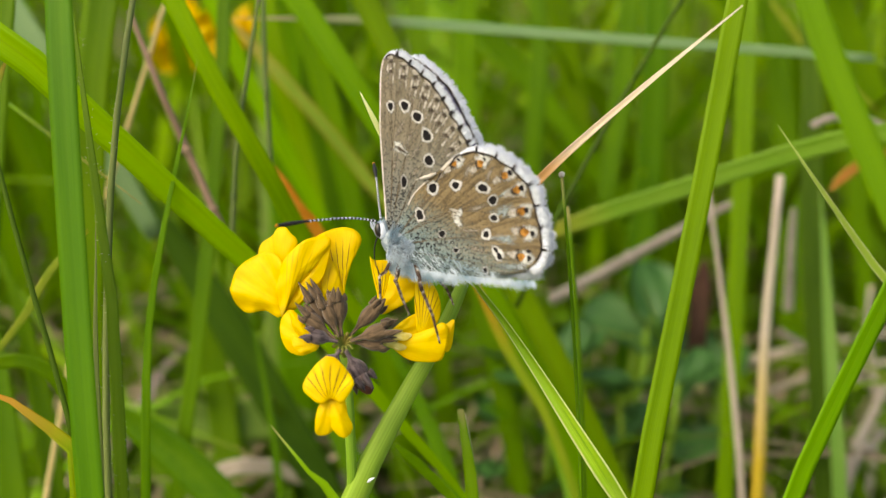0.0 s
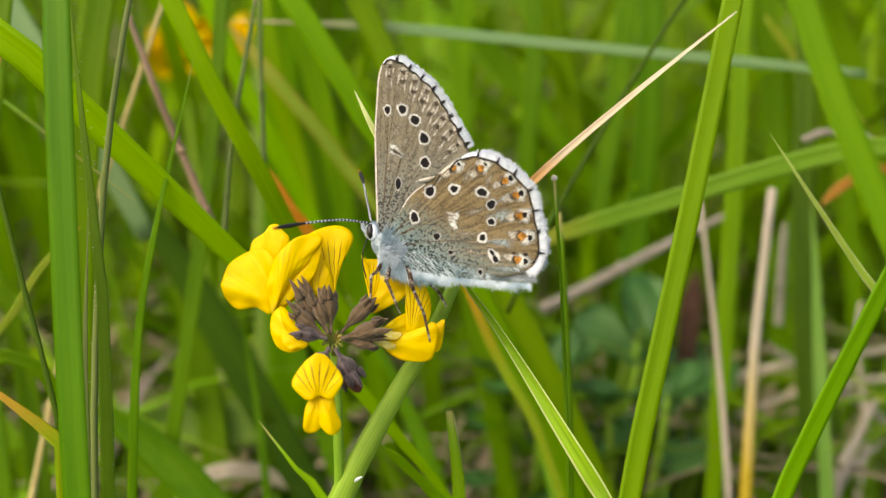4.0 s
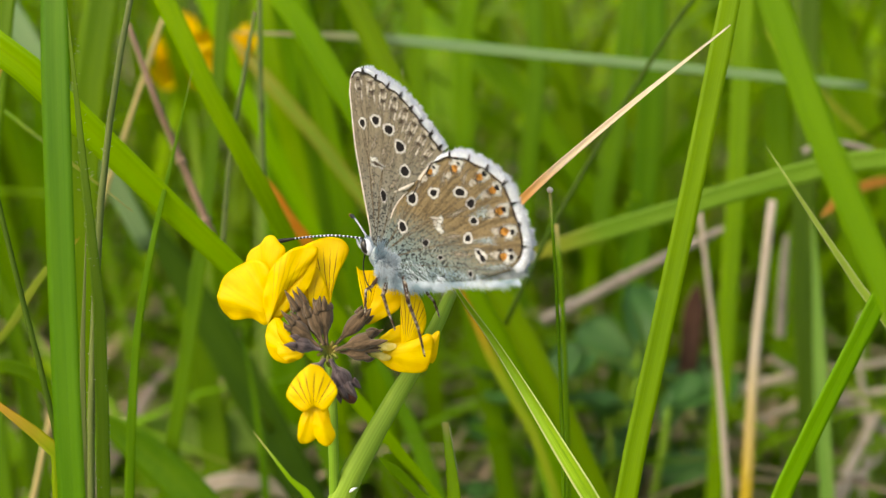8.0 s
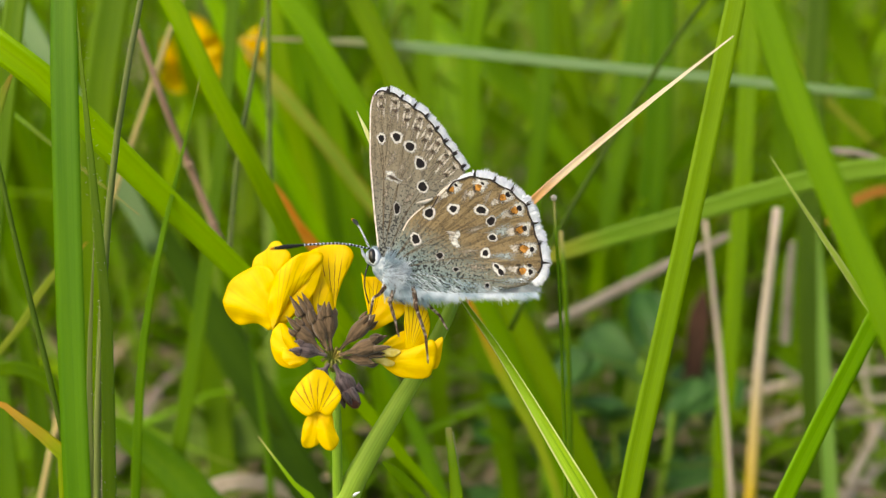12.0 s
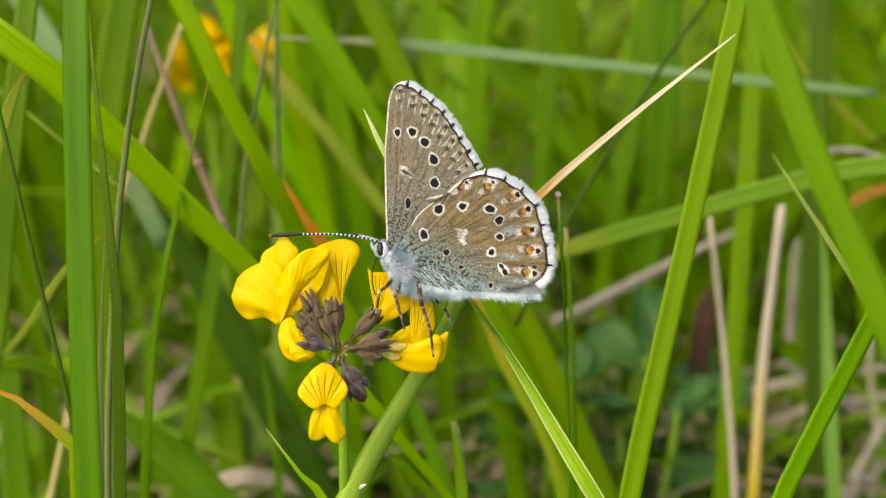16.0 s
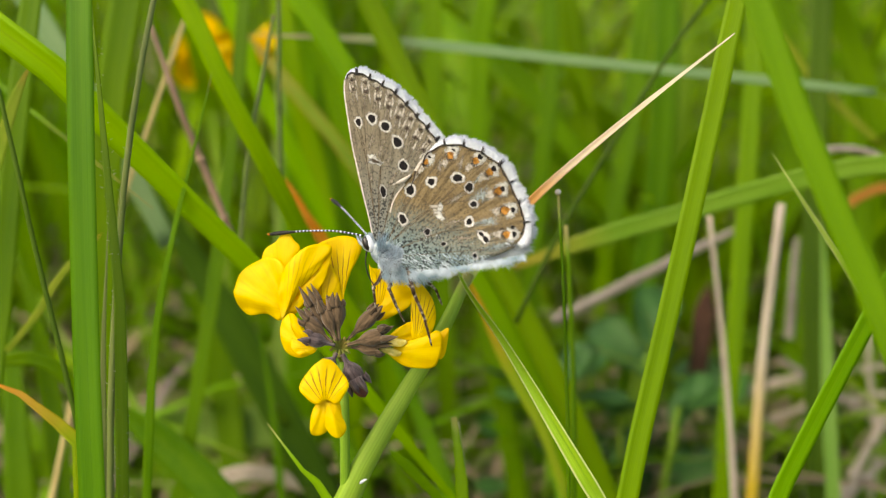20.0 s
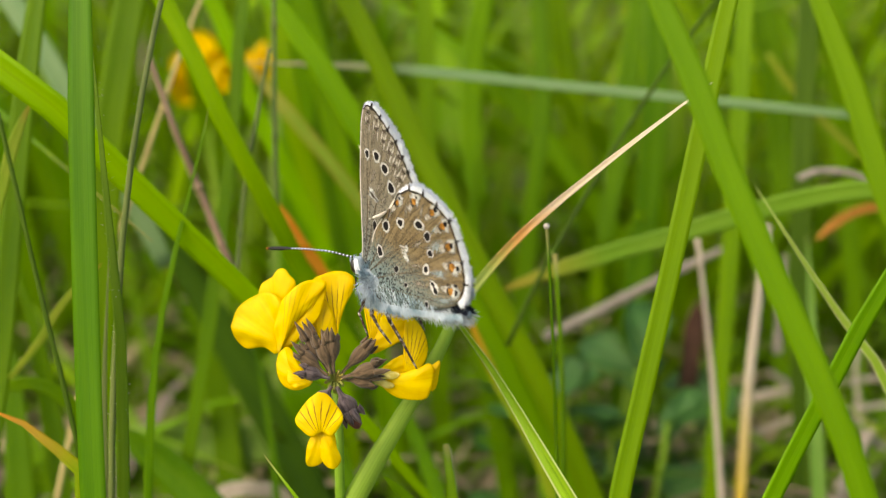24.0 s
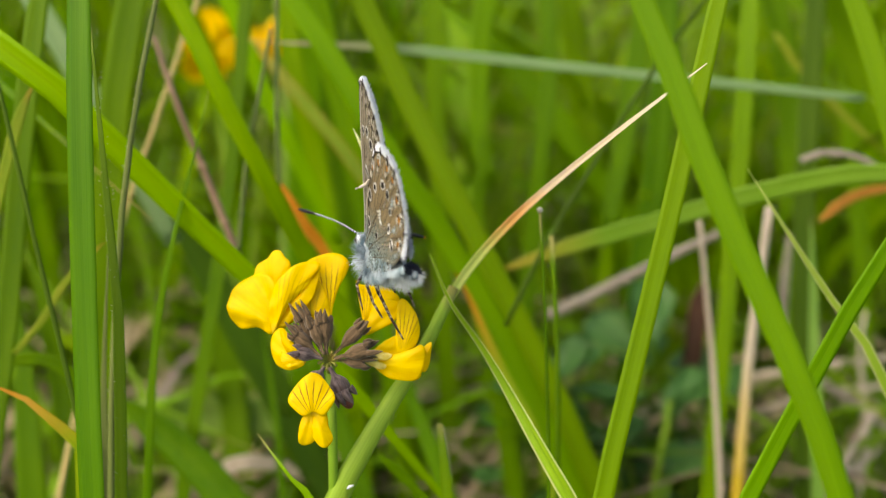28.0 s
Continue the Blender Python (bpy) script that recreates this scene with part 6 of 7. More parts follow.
def dress_fore(w, spec):
    for line in F_VEINS:
        strip(w, "vein", [line], 0.05, VEIN, spec, 0.030)
    strip(w, "edge_line", [scalloped(FORE_EDGE, 8, 0.14, 0.05)], 0.13, DARKEDGE, spec, 0.13)
    strip(w, "front_edge", [((0.2, 3.2), (-0.28, 6.0), (-0.62, 8.3), (-0.96, 10.7), (-1.14, 13.4), (-1.22, 15.2), (-1.08, 16.3))], 0.13, OFFWHITE, spec, 0.04)
    for x, z, rx, rz, a, ring in ((-0.13, 12.65, 0.25, 0.34, 15, 1.75), (1.18, 12.83, 0.33, 0.38, 30, 1.75), (2.38, 12.05, 0.35, 0.42, 50, 1.65), (3.34, 10.62, 0.35, 0.47, 25, 1.6), (3.66, 8.64, 0.36, 0.44, 20, 1.55), (1.60, 6.62, 0.26, 0.48, 5, 1.4)):
        disc(w, "spot_ring", x, z, rx * ring, rz * ring, a, RING, spec, 0.045, rough=0.5)
        disc(w, "spot", x, z, rx * 1.08, rz * 1.08, a, SPOT, spec, 0.06, rough=0.5)
    disc(w, "cell_mark_ring", 1.08, 9.24, 0.80, 0.48, -28, WINGWHITE, spec, 0.042, rough=1.4)
    disc(w, "cell_mark_ring", 0.75, 9.65, 0.40, 0.26, 10, WINGWHITE, spec, 0.044, rough=1.4)
    disc(w, "cell_mark", 1.12, 9.22, 0.62, 0.22, -24, DARKBROWN, spec, 0.06, rough=0.9)
    for x, z, rx, rz, a in ((0.9, 10.9, 0.9, 0.28, 70), (1.8, 10.2, 0.9, 0.25, 60), (2.4, 9.2, 0.9, 0.25, 55), (2.6, 7.6, 0.9, 0.28, 50), (0.6, 7.9, 0.9, 0.25, 80)):
        disc(w, "pale_streak", x, z, rx, rz, a, TAN, spec, 0.034, rough=1.8)
    ln = spline(FORE_EDGE, 81)
    for k in range(8):
        x, z = ln[5 + k * 10]
        ax, az = 0.9 - x, 5.5 - z
        h = math.hypot(ax, az)
        ax, az = ax / h, az / h
        ang = math.degrees(math.atan2(az, ax))
        small = 0.8 if k in (0, 7) else 1.0
        # towards the root: pale rim cell, dark fleck, then two pale rays with a dark chevron between them
        for far, across, rx, rz, m, lift in ((0.34, 0.0, 0.30, 0.60, CREAM, 0.036), (0.62, 0.0, 0.24, 0.24, DARKBROWN, 0.046), (1.05, 0.30, 0.62, 0.17, CREAM, 0.038), (1.15, -0.30, 0.70, 0.17, CREAM, 0.038),
                                             (1.22, 0.0, 0.34, 0.20, CREAM, 0.039), (1.52, 0.0, 0.24, 0.30, DARKBROWN, 0.046), (2.0, 0.22, 0.62, 0.15, CREAM, 0.040), (2.15, -0.24, 0.72, 0.14, TAN, 0.040), (1.2, 0.0, 1.5, 0.6, TAN, 0.033)):
            j, g = fur_rng.uniform(-0.09, 0.09), fur_rng.uniform(-0.06, 0.06)
            disc(w, "margin_mark", x + ax * (far + j) - az * (across + g), z + az * (far + j) + ax * (across + g), rx * small, rz * small, ang + 60 * g, m, spec, lift, rough=1.3)
    fringe(w, FORE_EDGE, spec, -1, 0.56, 190, 8, 20)


def dress_hind(w, spec):
    for line in H_VEINS:
        strip(w, "vein", [line], 0.05, VEIN, spec, 0.028)
    strip(w, "edge_line", [scalloped(((5.6, 8.4), *HIND_EDGE[:-1]), 8, 0.16, 0.05)], 0.13, DARKEDGE, spec, 0.13)
    for x, z, rx, rz, a, ring in ((4.36, 6.37, 0.38, 0.42, -10, 1.7), (6.38, 6.83, 0.32, 0.30, 0, 1.9), (8.76, 6.86, 0.44, 0.31, -8, 1.7), (9.64, 5.96, 0.34, 0.40, -30, 1.45), (9.85, 4.56, 0.31, 0.26, -10, 1.6),
                                  (9.32, 3.18, 0.25, 0.28, 0, 2.0), (3.35, 4.06, 0.31, 0.46, 25, 1.6), (5.48, 2.75, 0.30, 0.28, 0, 1.35), (6.92, 1.62, 0.24, 0.17, 0, 1.4), (9.63, 0.35, 0.20, 0.26, 0, 1.5)):
        disc(w, "spot_ring", x, z, rx * ring, rz * ring, a, RING, spec, 0.045, rough=0.5)
        disc(w, "spot", x, z, rx * 1.08, rz * 1.08, a, SPOT, spec, 0.06, rough=0.5)
    # the bent double spot
    disc(w, "spot_ring", 10.54, 1.82, 0.80, 0.46, -48, RING, spec, 0.045, rough=0.6)
    disc(w, "spot", 10.33, 2.08, 0.30, 0.17, -40, SPOT, spec, 0.06, rough=0.6)
    disc(w, "spot", 10.70, 1.62, 0.36, 0.22, -58, SPOT, spec, 0.061, rough=0.6)
    for x, z, rx, rz, a in ((6.35, 4.75, 0.52, 0.24, -10), (6.85, 4.62, 0.42, 0.26, 60), (6.75, 3.95, 0.56, 0.30, -62), (6.45, 4.35, 0.42, 0.30, -40)):
        disc(w, "white_mark", x, z, rx * 1.15, rz * 1.2, a, CREAM if x < 6.5 else WINGWHITE, spec, 0.045, label="cream patch of scales", rough=1.2)
    for x, z, rx, rz, a in ((10.6, 5.15, 1.35, 0.62, 14), (10.6, 6.6, 1.05, 0.34, 34), (11.0, 3.0, 1.35, 0.42, -2), (9.2, 8.0, 0.9, 0.3, 62), (7.3, 8.0, 0.8, 0.28, 72), (11.8, 0.95, 1.5, 0.4, 8), (8.4, 5.2, 1.1, 0.25, 24),
                            (7.9, 3.3, 1.2, 0.22, 6), (5.0, 7.4, 0.7, 0.2, 50), (8.6, 1.9, 1.2, 0.24, -4)):
        disc(w, "pale_streak", x, z, rx, rz, a, PALEBLUE if x > 9.5 else TAN, spec, 0.034, rough=1.6)
    for x, z, bx, bz, s in ((6.12, 8.50, 6.5, 8.9, 0.30), (8.38, 8.76, 8.75, 9.15, 0.40), (10.53, 8.02, 10.97, 8.30, 0.38), (11.58, 6.97, 12.0, 7.2, 0.42), (12.13, 5.36, 12.55, 5.5, 0.44),
                            (12.54, 3.75, 13.24, 3.71, 0.48), (12.5, 1.82, 13.2, 1.76, 0.40)):
        ang = math.degrees(math.atan2(bz - z, bx - x))
        ca, sa = math.cos(radians(ang)), math.sin(radians(ang))
        disc(w, "margin_ring", (x + bx) / 2 + 0.12 * ca, (z + bz) / 2 + 0.12 * sa, 0.82, 0.74, ang, WINGWHITE, spec, 0.037, rough=0.9)
        disc(w, "pale_wedge", x - 0.75 * ca, z - 0.75 * sa, 0.60, s * 1.0, ang, CREAM, spec, 0.036, rough=1.5)
        disc(w, "dark_crescent", x - 0.16 * ca, z - 0.16 * sa, s * 0.92, s * 1.10, ang, DARKBROWN, spec, 0.046, rough=0.9)
        disc(w, "orange_spot", x + 0.04 * ca, z + 0.04 * sa, s * 0.90, s * 0.86, ang, ORANGE, spec, 0.055, label="orange crescent spot", rough=0.8)
        disc(w, "edge_spot", bx, bz, 0.22 if x > 9 else 0.12, 0.27 if x > 9 else 0.2, ang, SPOT, spec, 0.062, rough=0.8)
    disc(w, "edge_spot", 13.1, 2.32, 0.22, 0.15, 0, SPOT, spec, 0.062)
    disc(w, "edge_spot", 12.14, 2.30, 0.26, 0.13, 0, DARKBROWN, spec, 0.062)
    vs, fs, us = tube([(4.6 * MM, -0.32 * MM, 7.62 * MM), (4.0 * MM, -0.40 * MM, 7.30 * MM), (3.6 * MM, -0.75 * MM, 7.15 * MM), (3.32 * MM, -1.25 * MM, 7.02 * MM)], [0.08 * MM, 0.18 * MM, 0.14 * MM, 0.06 * MM], 10, 7)
    part("torn_scrap", to_mesh("torn_scrap", vs, fs, [OFFWHITE]), w, "pale torn scrap of wing")
    strip(w, "front_edge", [((2.2, 4.75), (2.55, 5.5), (3.1, 6.22), (3.9, 6.95))], 0.12, OFFWHITE, spec, 0.05)
    strip(w, "front_edge", [((5.0, 7.88), (5.5, 8.46), (6.0, 8.90), (6.6, 9.26))], 0.22, OFFWHITE, spec, 0.05)
    strip(w, "torn_edge", [((4.35, 6.5), (4.75, 7.2), (5.1, 7.95))], 0.10, DARKEDGE, spec, 0.063)
    fringe(w, HIND_EDGE, spec, -1, 0.68, 220, 8, 10)


LEG_JOINTS = []


def make_butterfly():
    H = (HINGE[0] / MM, HINGE[1] / MM)
    lf = wing("left_forewing", "grey-brown forewing underside with black ringed spots", FORE, (2.2, 9.5), -1, 0.02, 0.5, UNDER_FORE, H)
    lh = wing("left_hindwing", "brown hindwing underside with orange and black spots", HIND, (7.5, 4.2), -1, 0.14, 0.60, UNDER_HIND)
    rf = wing("right_forewing", "forewing with a dark blue upper side", FORE, (2.2, 9.5), 1, -0.02, 0.2, UNDER_FORE, H)
    rh = wing("right_hindwing", "hindwing with a dark blue upper side", HIND, (7.5, 4.2), 1, -0.10, 0.30, UNDER_HIND)
    dress_fore(lf, (-1, 0.02, 0.5, H))
    dress_hind(lh, (-1, 0.14, 0.60, (0, 0)))
    strip(rf, "edge_line", [scalloped(FORE_EDGE, 8, 0.12, 0.02)], 0.22, DARKEDGE, (1, -0.02, 0.2, H), -0.10)
    strip(rh, "edge_line", [scalloped(HIND_EDGE, 8, 0.12, 0.02)], 0.22, DARKEDGE, (1, -0.10, 0.30, (0, 0)), -0.10)
    fringe(rf, FORE_EDGE, (1, -0.02, 0.2, H), -1, 0.54, 170, 8, 20)
    fringe(rh, HIND_EDGE, (1, -0.10, 0.30, (0, 0)), -1, 0.68, 200, 8, 16)
    b = MM

    def ball(name, c, rad, material, tilt=0, label=""):
        bm = bmesh.new()
        bmesh.ops.create_uvsphere(bm, u_segments=24, v_segments=16, radius=1.0)
        me = bpy.data.meshes.new(name)
        for q in bm.verts:
            q.co *= 1 + 0.02 * math.sin(9 * q.co.x + 5 * q.co.z)
        bm.to_mesh(me)
        bm.free()
        me.materials.append(material)
        me.polygons.foreach_set("use_smooth", np.ones(len(me.polygons), dtype=bool))
        me.transform(Matrix.LocRotScale(Vector(c) * b, Euler((0, radians(tilt), 0)), Vector(rad) * b))
        return part(name, me, butterfly, label)

    ball("thorax", (1.9, 0, 1.1), (2.2, 0.95, 1.35), BODY, 20)
    head = ball("head", (-0.15, 0, 2.35), (0.75, 0.8, 0.8), BODY)
    abdomen = part("abdomen", to_mesh("abdomen", *tube([(3 * b, 0, 1.05 * b), (7 * b, 0.05 * b, 0.85 * b), (10.5 * b, 0.1 * b, 0.82 * b), (13.7 * b, 0.1 * b, 1.0 * b)], [0.80 * b, 0.78 * b, 0.76 * b, 0.80 * b, 0.35 * b], 18, 14, 0.8)[:2], [BODY]), butterfly)
    for s in (-1, 1):
        ball("eye_rim", (-0.10, s * 0.45, 2.35), (0.52, 0.42, 0.74), WHITE, -12)
        ball("eye", (-0.20, s * 0.58, 2.38), (0.36, 0.40, 0.66), EYE, -12, "glossy dark compound eye")
        part("palp", to_mesh("palp", *tube([(-0.5 * b, s * 0.25 * b, 2.1 * b), (-1.0 * b, s * 0.25 * b, 2.5 * b), (-1.25 * b, s * 0.25 * b, 3.1 * b)], [0.2 * b, 0.16 * b, 0.05 * b], 8, 7)[:2], [FUR_GREY]), butterfly)
    for name, line in (("left_antenna", ((-0.55, -0.3, 3.05), (-3.0, -1.8, 3.45), (-6.0, -3.4, 3.4), (-9.2, -5.0, 3.1))), ("right_antenna", ((-0.55, 0.3, 3.1), (-1.2, 2.4, 4.1), (-2.0, 5.0, 5.2), (-2.7, 7.0, 5.8)))):
        o = np.array(line[0])
        ln = [tuple((np.array(q) - o) * b) for q in line]
        a = part(name, to_mesh(name, *tube(ln, [0.075 * b] * 8 + [0.08 * b, 0.14 * b, 0.19 * b, 0.17 * b, 0.06 * b], 40, 8)[:2], [BLACK]), butterfly, "black and white banded antenna")
        a.location = tuple(o * b)
        sp = spline(ln, 80)
        bands = []
        for k in range(2, 58, 3):
            bands.append(tube([tuple(sp[k]), tuple((sp[k] + sp[k + 1]) / 2), tuple(sp[k + 1])], [0.092 * b, 0.092 * b], 3, 8))
        part("white_bands", to_mesh("white_bands", *join(*bands)[:2], [WHITE]), a)
        part("club_tip", to_mesh("club_tip", *tube([tuple(sp[77]), tuple(sp[78]), tuple(sp[79])], [0.15 * b, 0.13 * b, 0.05 * b], 4, 8)[:2], [RUST]), a)
    part("proboscis", to_mesh("proboscis", *tube([(-0.5 * b, -0.1 * b, 1.9 * b), (-0.75 * b, -0.2 * b, 0.8 * b), (-0.7 * b, -0.1 * b, -0.4 * b), (-0.3 * b, 0.1 * b, -1.6 * b)], [0.07 * b, 0.06 * b, 0.05 * b], 14, 6)[:2], [BLACK]), butterfly, "thin dark curved proboscis")
    for s in (-1, 1):
        for hip, knee, ankle, foot in (((1.3, 0.6, 0.2), (0.75, 1.5, -0.8), (0.30, 1.7, -1.1), (0.15, 1.9, -3.4)), ((1.9, 0.6, 0.0), (1.7, 1.4, -1.5), (2.3, 1.8, -2.8), (2.9, 1.9, -4.3)),
                                       ((3.4, 0.7, 0.0), (4.0, 1.4, -2.0), (5.0, 1.9, -4.1), (5.5, 2.1, -6.4))):
            P = [tuple(np.array((q[0], s * q[1], q[2] * (1 if s < 0 else 0.6))) * b) for q in (hip, knee, ankle, foot)]
            leg = part("leg", to_mesh("leg", *tube(P[:2] + P[1:3], [0.22 * b, 0.19 * b, 0.14 * b, 0.12 * b], 14, 8)[:2], [LEGS]), butterfly, "thin brown and white scaled leg")
            LEG_JOINTS.append((leg, Vector(P[0]), Vector(P[3])))
            part("foot", to_mesh("foot", *tube([P[2], tuple((np.array(P[2]) + np.array(P[3])) / 2), P[3]], [0.12 * b, 0.11 * b, 0.07 * b], 8, 7)[:2], [LEGS]), leg)
    # fur
    items, grey, tail = [], [], []
    for _ in range(6500):
        x = fur_rng.uniform(0.7, 6.5) if fur_rng.random() < 0.75 else fur_rng.uniform(6, 11.5)
        a = fur_rng.uniform(-math.pi, math.pi)
        r = 0.95 if x < 4.2 else max(0.6, 0.95 - 0.12 * (x - 4.2))
        cz = max(0.55, 1.15 - 0.13 * x)
        y, z = math.sin(a) * r, cz - math.cos(a) * (1.25 if x < 4.2 else r)
        if z > cz + 0.9 and x > 1.4 or x > 2.6 and z > -0.15 and abs(math.sin(a)) > 0.3:
            continue
        if x > 3.4:
            y *= 0.6
        d = (0.5 + fur_rng.uniform(-0.4, 0.4), math.sin(a) * 0.6 + fur_rng.uniform(-0.25, 0.25), -math.cos(a) * 0.9 + fur_rng.uniform(-0.3, 0.2))
        (tail if x > 4.6 else items if fur_rng.random() < 0.85 else grey).append(((x, y, z), d, fur_rng.uniform(0.6, 1.5) * (1 if x < 6 else 0.8)))
    for _ in range(900):
        x = fur_rng.uniform(0.8, 13.8)
        z = -0.60 + 0.02 * (x - 5) ** 2 * 0.3 + fur_rng.uniform(0, 0.25)
        items.append(((x, -on_wing(x, z, 1, 0.14, 0.60, 0.02), z), (0.55, -0.12 + fur_rng.uniform(-0.15, 0.1), -0.8 + fur_rng.uniform(-0.3, 0.3)), fur_rng.uniform(0.5, 1.1) * (1 if x < 7 else 0.6)))
    fine = []
    for _ in range(520):
        x = 1.0 + 11.5 * fur_rng.random() ** 1.5
        z = -0.5 + (2.6 - 0.17 * x) * fur_rng.random() ** 1.7
        fine.append(((x, -on_wing(x, z, 1, 0.14, 0.60, 0.01), z), (0.75, -0.30 + fur_rng.uniform(-0.15, 0.15), -0.5 + fur_rng.uniform(-0.3, 0.3)), fur_rng.uniform(0.5, 1.1)))
    part("fine_hair", to_mesh("fine_hair", *hairs(fine, 0.04, 0.2), [FUR]), butterfly, "fine bluish white hair")
    patch = []
    for _ in range(3400):
        x, a = fur_rng.uniform(4.5, 13.7), fur_rng.uniform(-math.pi, math.pi)
        r = 0.74 if x < 12.0 else 0.80 - 0.30 * (x - 12.4)
        y, z = 0.1 + math.sin(a) * r * 0.8, 0.88 - math.cos(a) * r
        d = (0.9, math.sin(a) * (0.12 if x < 12 else 0.45) + fur_rng.uniform(-0.12, 0.12), -math.cos(a) * 0.45 + fur_rng.uniform(-0.25, 0.25))
        if x < 12.2 and z > 1.25:
            continue
        dark_here = x > 12.2 and 0.1 < z - 0.88 < 0.9
        (patch if dark_here else tail).append(((x, y, z), d, fur_rng.uniform(0.3, 0.6) if dark_here else fur_rng.uniform(0.45, 0.95)))
    part("dark_tail_scales", to_mesh("dark_tail_scales", *hairs(patch, 0.11, 0.15), [NAVY]), abdomen, "dark navy scales near the tail")
    part("tail_fur", to_mesh("tail_fur", *hairs(tail, 0.065, 0.25), [FUR_WHITE]), abdomen, "white fur at the tail")
    for _ in range(150):
        a, e = fur_rng.uniform(0, 6.28), fur_rng.uniform(-0.6, 1.3)
        d = (-0.3 + 0.5 * math.cos(a), math.sin(a) * 0.7, math.sin(e))
        items.append(((-0.05 + 0.3 * d[0], 0.75 * d[1], 2.5 + 0.6 * d[2]), (d[0] + 0.5, d[1], d[2]), fur_rng.uniform(0.2, 0.4)))
    part("fur", to_mesh("fur", *hairs(items, 0.06, 0.2), [FUR]), butterfly, "bluish white body fur")
    part("dark_fur", to_mesh("dark_fur", *hairs(grey, 0.05, 0.2), [FUR_GREY]), butterfly)
    return lf, lh, rf, rh, abdomen


butterfly.scale = (0.982, 0.982, 0.982)
left_fore, left_hind, right_fore, right_hind, abdomen = make_butterfly()
antennae = {o.name.split("_")[0]: o for o in butterfly.children if o.name.endswith("antenna")}


